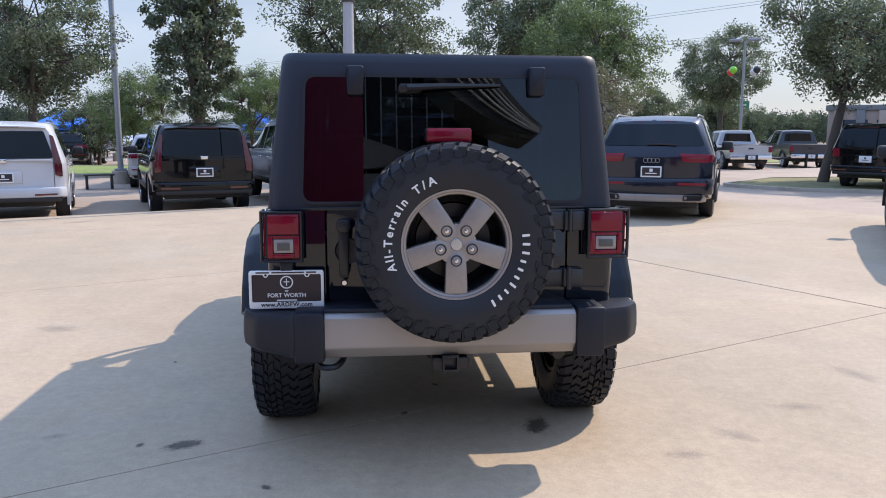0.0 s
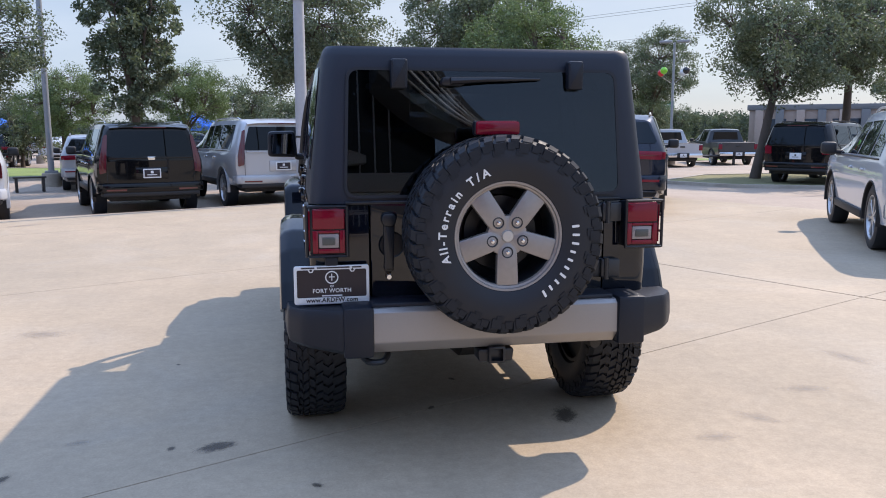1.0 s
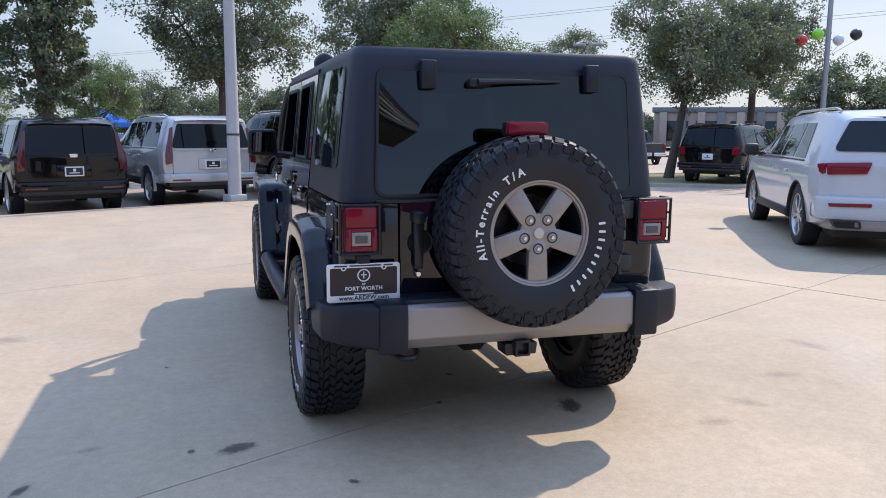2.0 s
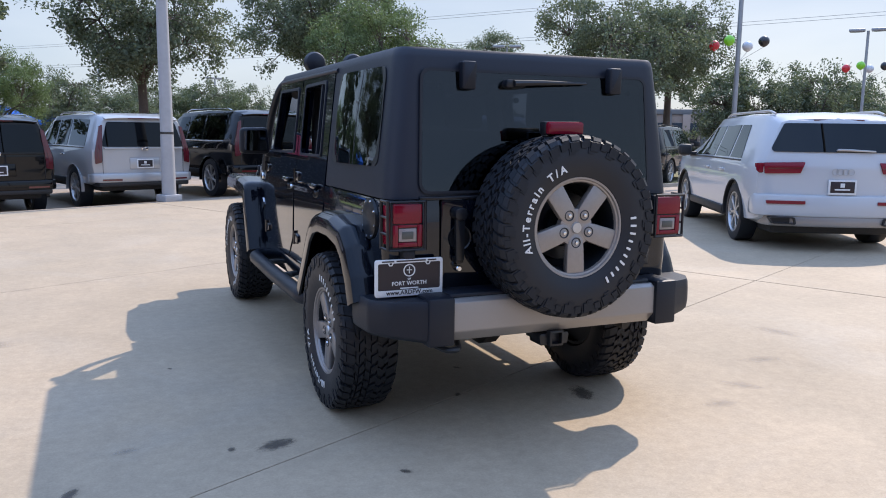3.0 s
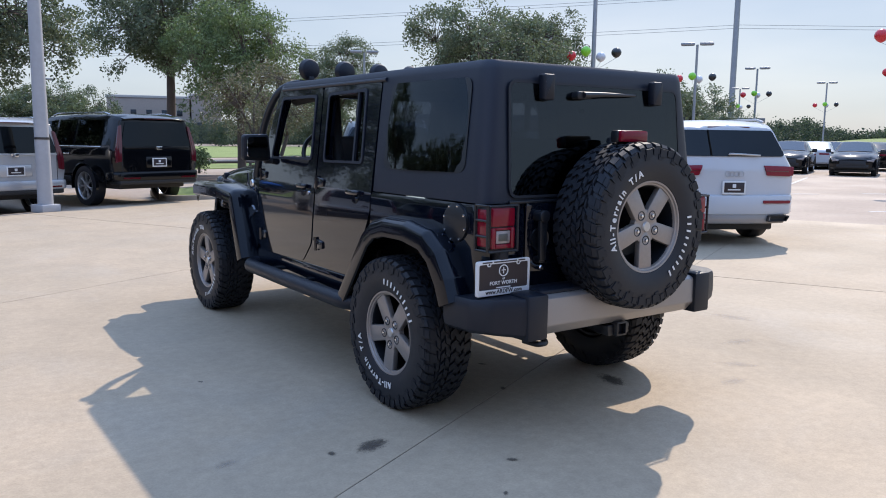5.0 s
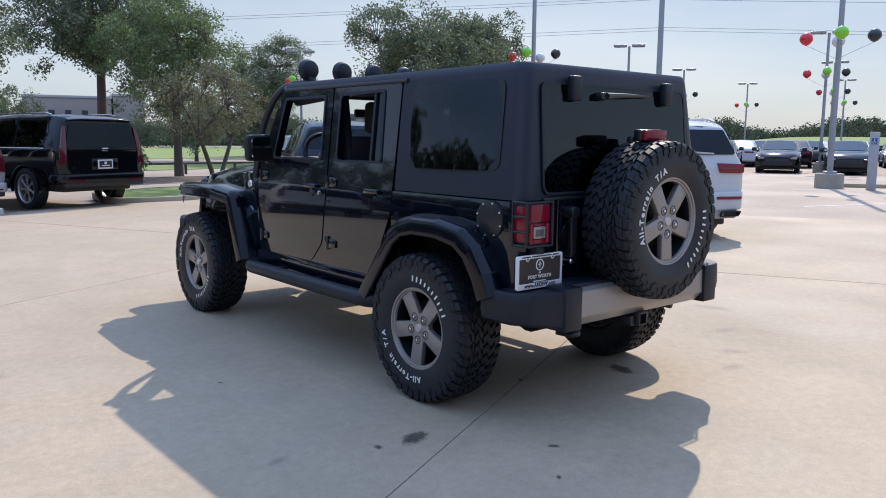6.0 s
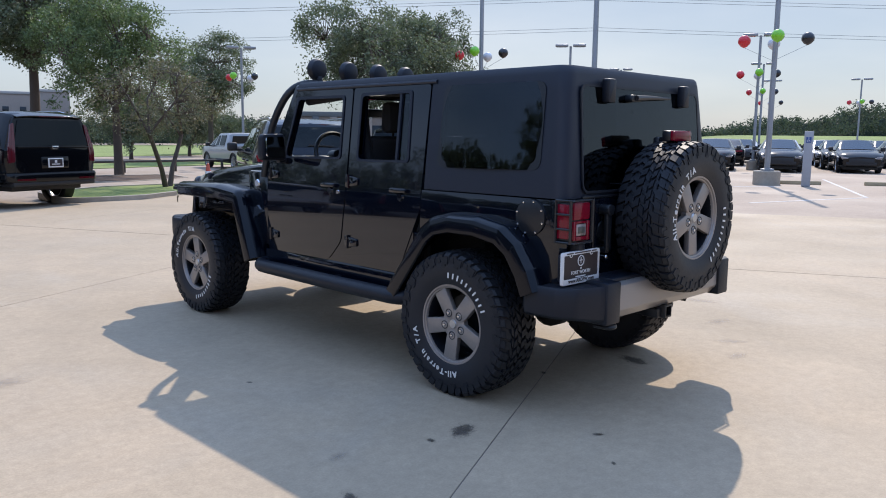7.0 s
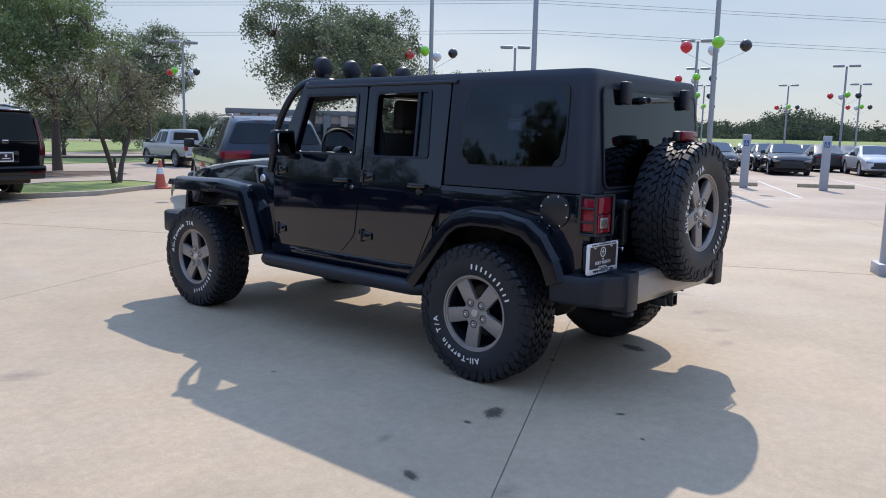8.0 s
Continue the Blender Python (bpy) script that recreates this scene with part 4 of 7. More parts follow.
WM["words"] = [finish("lettering", lettering(*k), LETTER) for k in ((0, 11), (12, 15))]
WM["bars"] = [finish("sidewall_bar", sidewall_bar(k), LETTER) for k in (0.024, 0.031)]


def wheel(m, spin, words=0.0, name="wheel"):
    w = part(name, WM["tyre"], RUBBER, jeep, "all-terrain tyre with white lettering on a grey five-spoke alloy rim", m @ Matrix.Rotation(spin, 4, "X"))
    part("tread", WM["tread"], TREAD, w)
    for word in WM["words"]:
        part("sidewall_lettering", word, LETTER, w, "", Matrix.Rotation(words, 4, "X"))
    for i in range(10):
        at = Matrix.Rotation(words + math.pi - (i - 4.5) * 0.128, 4, "X") @ Matrix(((0, 0, 1, 0.1395), (1, 0, 0, 0), (0, 1, 0, 0.260), (0, 0, 0, 1)))
        part("sidewall_bar", WM["bars"][i in (0, 1, 2, 6, 9)], LETTER, w, "", at)
    part("rim", WM["rim"], ALLOY, w, "grey alloy rim with five broad spokes")
    part("rim_barrel", WM["barrel"], TRIM_BLACK, w)
    # on the spare this is no brake, just an added black disc behind the spokes
    part("brake_disc", WM["drum"], UNDER, w)
    part("centre_cap", WM["cap"], ALLOY_BRIGHT, w)
    for k in range(5):
        a = 2 * math.pi * k / 5
        part("lug_nut", WM["nut"], CHROME, w, "", Matrix.Rotation(a, 4, "X") @ Matrix.Translation((0, 0, -0.066)))
        part("lug_well", WM["well"], TRIM_BLACK, w, "", Matrix.Rotation(a, 4, "X") @ Matrix.Translation((0, 0, -0.066)))


LEFT = Matrix.Rotation(math.pi, 4, "Z")
wheel(Matrix.Translation((-0.742, 0, 0.40)) @ LEFT, radians(-150), radians(-62))
wheel(Matrix.Translation((-0.742, 2.946, 0.40)) @ LEFT, radians(40))
wheel(Matrix.Translation((0.742, 0, 0.40)), 0.4)
wheel(Matrix.Translation((0.742, 2.946, 0.40)), 1.9)
wheel(Matrix.Translation((0.02, -0.838, 1.006)) @ Matrix.Rotation(radians(-90), 4, "Z"), 0.0, radians(65), "spare_wheel")
bm = bmesh.new()
box(bm, (-0.12, -0.78, 0.88), (0.16, -0.66, 1.12), 0.02)
box(bm, (-0.03, -0.74, 1.05), (0.07, -0.70, 1.43), 0.012)
carrier = part("spare_carrier", bm, TRIM_BLACK, jeep)
bm = bmesh.new()
box(bm, (-0.095, -0.842, 1.405), (0.092, -0.79, 1.465), 0.010)
box(bm, (-0.02, -0.80, 1.40), (0.06, -0.73, 1.43), 0.006)
stop = part("high_brake_lamp", bm, TRIM_BLACK, carrier)
part("brake_lens", fresh(box, (-0.092, -0.868, 1.408), (0.088, -0.835, 1.463), 0.01), LENS_RED, stop)

# everything ahead of the rear axle is drawn in to the car's true length
LENGTH = 0.976
for ob in jeep.children_recursive:
    on_wheel = ob.name.startswith("wheel") and "house" not in ob.name or ob.parent.name.startswith(("wheel", "spare_wheel")) and "house" not in ob.parent.name
    if ob.parent == jeep and ob.name.startswith("wheel") and "house" not in ob.name:
        ob.location.y *= LENGTH
    elif not on_wheel and ob.name != "spare_wheel":
        for v in ob.data.vertices:
            v.co.y *= LENGTH if v.co.y > 0 else 1.0

# ---- ground ----
def concrete(name, light, dark, blotch, scale=1.0):
    """Weathered paving: broad tone, mid mottling, fine speckle and darker blotches."""
    mt = bpy.data.materials.new(name)
    mt.use_nodes = True
    n, l = mt.node_tree.nodes, mt.node_tree.links
    b = n["Principled BSDF"]
    b.inputs["Specular IOR Level"].default_value = 0.35
    tc = n.new("ShaderNodeTexCoord")

    def noise_at(size, detail, rough=0.55, w=0.0):
        t = n.new("ShaderNodeTexNoise")
        t.inputs["Scale"].default_value, t.inputs["Detail"].default_value, t.inputs["Roughness"].default_value = scale / size, detail, rough
        t.inputs["Distortion"].default_value = w
        l.new(tc.outputs["Object"], t.inputs["Vector"])
        return t.outputs["Fac"]

    def ramp(fac, *stops):
        r = n.new("ShaderNodeValToRGB")
        while len(r.color_ramp.elements) < len(stops):
            r.color_ramp.elements.new(0.5)
        for e, (p, c) in zip(r.color_ramp.elements, stops):
            e.position, e.color = p, (*c, 1) if isinstance(c, tuple) else (c, c, c, 1)
        l.new(fac, r.inputs[0])
        return r.outputs[0]

    def mixc(mode, fac, a, c):
        m = n.new("ShaderNodeMix")
        m.data_type, m.blend_type = "RGBA", mode
        for sock, v in ((m.inputs[0], fac), (m.inputs[6], a), (m.inputs[7], c)):
            if isinstance(v, (int, float)):
                sock.default_value = v
            elif isinstance(v, tuple):
                sock.default_value = (*v, 1)
            else:
                l.new(v, sock)
        return m.outputs[2]
    broad = ramp(noise_at(3.2, 6, 0.6, 0.4), (0.36, dark), (0.52, tuple((p + q) / 2 for p, q in zip(dark, light))), (0.64, light))
    mid = mixc("MULTIPLY", 1.0, broad, ramp(noise_at(0.35, 7, 0.65), (0.28, 0.90), (0.72, 1.07)))
    spots = ramp(noise_at(0.9, 8, 0.7, 1.2), (0.60, 0.0), (0.76, 0.40))
    bleached = ramp(noise_at(1.7, 7, 0.65, 0.8), (0.52, 0.0), (0.72, 0.32))
    mid = mixc("MIX", bleached, mid, tuple(0.35 * v + 0.65 * max(light) * k for v, k in zip(light, (0.97, 0.90, 0.77))))
    worn = mixc("MIX", spots, mid, blotch)
    fine = noise_at(0.012, 4, 0.7)
    worn = mixc("MULTIPLY", 1.0, worn, ramp(noise_at(0.06, 5, 0.75), (0.30, 0.88), (0.70, 1.09)))
    col = mixc("MULTIPLY", 1.0, worn, ramp(fine, (0.25, 0.86), (0.75, 1.10)))
    l.new(col, b.inputs["Base Color"])
    l.new(ramp(noise_at(1.4, 5), (0.3, 0.62), (0.7, 0.85)), b.inputs["Roughness"])
    bp = n.new("ShaderNodeBump")
    bp.inputs["Distance"].default_value = 0.0025
    l.new(noise_at(0.03, 6, 0.7), bp.inputs["Height"]), l.new(bp.outputs[0], b.inputs["Normal"])
    return mt


CONCRETE = concrete("pale tan concrete", (0.438, 0.343, 0.234), (0.370, 0.297, 0.206), (0.298, 0.238, 0.164))
PAVING = concrete("pinkish tan paving", (0.40, 0.315, 0.235), (0.32, 0.25, 0.19), (0.26, 0.205, 0.155), 0.6)
KERB = concrete("tan-grey kerb concrete", (0.45, 0.395, 0.32), (0.34, 0.295, 0.235), (0.23, 0.20, 0.165), 3.0)
SEALANT = shader("worn joint sealant", (0.16, 0.135, 0.11), 0.8, vary=0.4, grain=8)
SEAL_DARK = shader("dark joint sealant", (0.035, 0.032, 0.03), 0.8, vary=0.4, grain=8)
GRASS = shader("mown grass", (0.185, 0.235, 0.06), 0.9, vary=0.35, grain=30, stain=0.35, stain_size=2.5, bump=0.02)
DRY_GRASS = shader("dry patchy grass", (0.20, 0.185, 0.085), 0.95, vary=0.4, grain=25, stain=0.4, stain_size=1.2, bump=0.03)
SOIL = shader("brown mulch", (0.10, 0.065, 0.045), 0.95, vary=0.4, grain=25, stain=0.3, stain_size=1.0, bump=0.03)
STOP = concrete("tan concrete", (0.46, 0.37, 0.22), (0.36, 0.29, 0.18), (0.28, 0.22, 0.14), 3.0)
LINE = shader("worn white road paint", (0.50, 0.475, 0.44), 0.7, vary=0.25, grain=15, stain=0.2)

U, V = Vector((0.9003, 0.4353)), Vector((-0.4353, 0.9003))


def uv(u, v):
    p = U * u + V * v
    return (p.x, p.y)


def ease(t):
    t = max(0.0, min(1.0, t))
    return t * t * (3 - 2 * t)


def gz_uv(u, v):
    """Height of the paving: it falls away beyond the crest of the concrete."""
    row = float(np.interp(u, [2.5, 8.0, 12.0], [0.27, 0.09, 0.04]))
    side = 0.20 * ease((u - 13.0) / 4.0) * ease((v - 3.5) / 4.0)
    return -max(max(row, 0.36 * ease((v - 14.0) / 8.0)) * ease((v - 11.3) / 2.2), side) - 0.006


def gz(x, y):
    return gz_uv(U.x * x + U.y * y, V.x * x + V.y * y)


gu = [-1500, -60, -30, -20, -10, -5, 0, 2.5, 4, 6, 8, 10, 12, 13, 14, 15, 16, 17, 20, 25, 30, 40, 60, 100, 1500]
gv = [-1500, -60, -20, 0, 3.5, 4.5, 5.5, 6.5, 7.5, 9, 11.25, 11.6, 12.0, 12.4, 12.8, 13.2, 13.6, 14.5, 16, 17, 18, 19, 20, 21, 22.5, 26, 60, 1500]
bm = bmesh.new()
gg = [[bm.verts.new((*uv(u, v), gz_uv(u, v))) for v in gv] for u in gu]
for p, q in zip(gg, gg[1:]):
    for j in range(len(gv) - 1):
        bm.faces.new((p[j], q[j], q[j + 1], p[j + 1]))
solo("ground", bm, PAVING, "pinkish tan paved car park", "ground", "structure")
pavement = thing("pavement", "pale tan concrete slabs with dark joints", "pavement", kind="structure")
us = [-23.0, -13.86, -4.72, 4.42, 11.6]
vs = [-22.9, -18.3, -13.74, -9.17, -4.60, -0.03, 4.54, 9.11, 11.30]
bm = bmesh.new()
for a, b in zip(us, us[1:]):
    for c, d in zip(vs, vs[1:]):
        g, e = 0.0034, 0.0095
        part("slab", fresh(prism, [uv(a + e, c + g), uv(b - e, c + g), uv(b - e, d - g), uv(a + e, d - g)], "z", -0.02, 0.0), CONCRETE, pavement)
for v in vs[:-1]:
    prism(bm, [uv(us[0], v - 0.003), uv(us[-1], v - 0.003), uv(us[-1], v + 0.003), uv(us[0], v + 0.003)], "z", -0.02, -0.003)
part("joint_sealant", bm, SEALANT, pavement)
bm = bmesh.new()
for u in us[1:-1]:
    prism(bm, [uv(u - 0.0092, vs[0]), uv(u + 0.0092, vs[0]), uv(u + 0.0092, vs[-1]), uv(u - 0.0092, vs[-1])], "z", -0.02, -0.0035)
part("joint_sealant", bm, SEAL_DARK, pavement)


def stain_material(name, color, edge):
    mt = bpy.data.materials.new(name)
    mt.use_nodes = True
    n, l = mt.node_tree.nodes, mt.node_tree.links
    b = n["Principled BSDF"]
    b.inputs["Base Color"].default_value, b.inputs["Roughness"].default_value = (*color, 1), 0.6
    tc, ns, ln, mp = n.new("ShaderNodeTexCoord"), n.new("ShaderNodeTexNoise"), n.new("ShaderNodeVectorMath"), n.new("ShaderNodeMath")
    ln.operation = "LENGTH"
    ns.inputs["Scale"].default_value, ns.inputs["Detail"].default_value, ns.inputs["Roughness"].default_value = 3.4, 9, 0.82
    l.new(tc.outputs["Object"], ns.inputs["Vector"]), l.new(tc.outputs["Object"], ln.inputs[0])
    mp.operation = "MULTIPLY_ADD"
    l.new(ns.outputs["Fac"], mp.inputs[0])
    mp.inputs[1].default_value = 1.9
    neg = n.new("ShaderNodeMath")
    neg.operation = "MULTIPLY_ADD"
    neg.inputs[1].default_value, neg.inputs[2].default_value = -1.0, 0.0
    l.new(ln.outputs["Value"], neg.inputs[0]), l.new(neg.outputs[0], mp.inputs[2])
    rp = n.new("ShaderNodeMapRange")
    rp.inputs["From Min"].default_value, rp.inputs["From Max"].default_value, rp.inputs["To Max"].default_value = 0.30, 0.30 + edge, 0.6
    l.new(mp.outputs[0], rp.inputs["Value"]), l.new(rp.outputs[0], b.inputs["Alpha"])
    return mt


STAIN = stain_material("dark oil stain", (0.045, 0.038, 0.033), 0.35)
BLOT = stain_material("faint grey scuff", (0.24, 0.21, 0.18), 1.3)
STAINS = [(-1.20, -0.42, 0.16, 0.10, 0), (-1.40, -0.405, 0.045, 0.035, 0), (-0.76, -0.907, 0.05, 0.035, 0), (-1.83, -0.256, 0.11, 0.06, 1), (0.50, -0.33, 0.20, 0.11, 0),
          (1.43, -0.55, 0.22, 0.11, 1), (-1.90, -1.0, 0.14, 0.08, 1), (-2.05, -0.62, 0.10, 0.05, 0), (0.05, 0.35, 0.05, 0.03, 0), (1.10, -0.75, 0.20, 0.10, 1), (-0.15, -0.10, 0.05, 0.03, 0),
          (-1.55, 0.95, 0.035, 0.025, 0), (1.95, -0.20, 0.25, 0.12, 1), (-1.0, -1.15, 0.035, 0.02, 0), (2.6, 0.3, 0.3, 0.15, 1), (-2.6, 1.9, 0.3, 0.2, 1), (-4.9, 9.0, 0.5, 0.25, 1)]
for i, (x, y, a, b, k) in enumerate(STAINS):
    bm = bmesh.new()
    bmesh.ops.create_circle(bm, cap_ends=True, segments=32, radius=1.25)
    me = finish("stain", bm, BLOT if k else STAIN)
    ob = tagged(new("stain", me), "dark oily stain on pale concrete" if not k else "faint grey scuff on pale concrete", "stain", "stains on the concrete")
    ob.matrix_basis = Matrix.Translation((x, y, 0.0015)) @ Matrix.Rotation(0.45 + i, 4, "Z") @ Matrix.Diagonal((a, b, 1, 1))


def island(name, label, pts, top, height=0.13, r=0.6):
    """A kerbed bed: a ring of kerb with a filling."""
    pts = rounded(pts, r, 5)
    c = sum((Vector(p) for p in pts), Vector((0, 0))) / len(pts)
    ins = [tuple(Vector(p) + (c - Vector(p)).normalized() * 0.16) for p in pts]
    bm = bmesh.new()
    lo, hi, ho = [bm.verts.new((*p, -0.01)) for p in pts], [bm.verts.new((*p, height)) for p in pts], [bm.verts.new((*p, height)) for p in ins]
    ib = [bm.verts.new((*p, 0.0)) for p in ins]
    for i in range(len(pts)):
        bm.faces.new((lo[i - 1], lo[i], hi[i], hi[i - 1])), bm.faces.new((hi[i - 1], hi[i], ho[i], ho[i - 1])), bm.faces.new((ho[i - 1], ho[i], ib[i], ib[i - 1]))
    ob = tagged(new(name, finish(name, bm, KERB)), label, "kerb", kind="structure")
    ob.location.z = gz(c.x, c.y)
    bed = fresh(prism, ins, "z", 0.0, height - 0.02)
    part("bed", bed, top, ob)
    return ob


island("kerb_island", "kerbed grass bed beside the parking row", [(1.9, 13.75), (3.7, 13.8), (6.5, 15.6), (6.3, 17.4), (4.2, 17.4), (2.2, 16.2)], GRASS)
island("kerb_island", "kerbed bed of dry grass under the oak", [(10.4, 19.0), (11.6, 16.9), (14.0, 15.6), (19.5, 17.5), (20.0, 22.5), (13.5, 22.0)], DRY_GRASS, 0.10)
island("kerb_island", "kerbed mulch bed with trees", [(4.5, 24.5), (7.5, 23.6), (10.5, 25.0), (11.0, 27.5), (7.0, 28.5), (4.0, 27.0)], SOIL)
island("kerb_island", "kerbed lawn with trees", [(-22, 30.0), (-9, 27.5), (-4.0, 29.0), (-4.0, 34.0), (-14, 36.5), (-24, 37)], GRASS)
for pts in ([(4, 36), (26, 41), (24, 48), (2, 46)], [(14, 57), (36, 62), (62, 118), (20, 122)], [(60, 60), (70, 75), (100, 90), (90, 70)]):
    low = min(gz(*p) for p in pts)
    bm = fresh(prism, pts, "z", low - 0.02, low + 0.03)
    solo("lawn", bm, GRASS, "green mown grass beyond the car park", "lawn", "structure")
for p, q, w in (((13.8, 4.8), (17.9, 3.6), 0.10), ((18.0, 3.6), (26.9, 7.8), 0.10), ((24.0, 2.5), (33.5, 7.2), 0.10), ((19.6, 7.9), (20.9, 7.0), 0.12), ((21.6, 11.4), (27.6, 14.2), 0.10), ((17.0, 9.2), (18.2, 8.4), 0.1)):
    d = (Vector(q) - Vector(p)).normalized() * w / 2
    s = Vector((-d.y, d.x))
    bm = fresh(prism, [tuple(Vector(p) - s), tuple(Vector(q) - s), tuple(Vector(q) + s), tuple(Vector(p) + s)], "z", -0.01, -0.002)
    solo("parking_line", bm, LINE, "worn white parking line on paving", "line", group="parking lines")

bm = bmesh.new()
rows = []
for a in np.linspace(-0.35, 0.62, 40):
    k = ease((0.62 - a) / 0.2)
    rows.append([bm.verts.new((d * math.cos(a), d * math.sin(a), -0.02 + h * k)) for d, h in ((84, 0.0), (92, 0.5), (104, 1.5), (114, 2.1), (130, 2.2), (130, -0.4))])
for p, q in zip(rows, rows[1:]):
    for j in range(5):
        bm.faces.new((p[j], q[j], q[j + 1], p[j + 1]))
solo("embankment", bm, GRASS, "low grassy embankment beyond the far rows of cars", "embankment", "structure")

# ---- parked vehicles ----
CAR_GLASS = glass("dark car glass", (0.05, 0.052, 0.056), f0=0.032)
SHIELD = glass("sloping windscreen glass", (0.10, 0.11, 0.11), f0=0.13)
MATTE = shader("black lower cladding", (0.018, 0.018, 0.019), 0.55, vary=0.15, grain=80)
PAINTS = {"black": paint("deep black paint", (0.0025, 0.003, 0.0042), 0.15, coat=0.65), "white": paint("white paint", (0.50, 0.515, 0.535), 0.3, coat=1.0), "silver": paint("silver paint", (0.43, 0.435, 0.445), 0.30, 0.35, coat=1.0),
          "navy": paint("dark blue-black metallic paint", (0.014, 0.018, 0.031), 0.28, 0.5, coat=1.0), "grey": paint("dark grey paint", (0.05, 0.052, 0.056), 0.3, 0.4), "red": paint("dark red paint", (0.16, 0.012, 0.014), 0.3, 0.2),
          "blue": paint("slate blue paint", (0.05, 0.075, 0.13), 0.3, 0.4)}


def car_wheel_meshes():
    tyre = finish("tyre", fresh(lathe, [(0.10, 0.26), (0.115, 0.28), (0.118, 0.33), (0.105, 0.372), (0.08, 0.38), (-0.08, 0.38), (-0.105, 0.372), (-0.118, 0.33), (-0.115, 0.28), (-0.10, 0.26)], 36, None, True), RUBBER)
    bm = bmesh.new()
    lathe(bm, [(-0.09, 0.255), (0.095, 0.262), (0.108, 0.268), (0.108, 0.256), (0.09, 0.246), (-0.09, 0.24)], 36, None, True)
    for k in range(7):
        t = bmesh.new()
        prism(t, [(-0.022, 0.03), (0.022, 0.03), (0.014, 0.14), (0.045, 0.25), (0.015, 0.25), (0.0, 0.17), (-0.015, 0.25), (-0.045, 0.25), (-0.014, 0.14)], "x", 0.06, 0.092, 0.004, seg=1)
        merge(bm, t, Matrix.Rotation(2 * math.pi * k / 7, 4, "X"))
    lathe(bm, [(0.05, 0.0), (0.098, 0.0), (0.095, 0.04), (0.08, 0.06), (0.05, 0.06)], 20)
    return tyre, finish("rim", bm, ALLOY_BRIGHT), finish("brake_disc", fresh(lathe, [(-0.02, 0.0), (0.03, 0.0), (0.03, 0.17), (-0.02, 0.23)], 24), UNDER)


CAR_TYRE, CAR_RIM, CAR_DISC = car_wheel_meshes()

SPECS = {
    # width, height, wheelbase, rear and front overhang, belt height, wheel radius, lean of the tail, sill
    "large_suv": dict(w=2.03, h=1.88, wb=2.95, ro=1.13, fo=0.95, belt=1.18, r=0.41, lean=0.16, sill=0.46, bow=0.06),
    "crossover": dict(w=1.97, h=1.71, wb=2.99, ro=1.08, fo=0.98, belt=1.06, r=0.385, lean=0.42, sill=0.30, bow=0.15),
    "pickup_truck": dict(w=2.02, h=1.88, wb=3.64, ro=1.18, fo=0.98, belt=1.16, r=0.41, lean=0.03, sill=0.42, bow=0.0),
    "saloon_car": dict(w=1.90, h=1.48, wb=3.05, ro=1.10, fo=0.95, belt=0.95, r=0.36, lean=0.02, sill=0.26, bow=0.0),
}


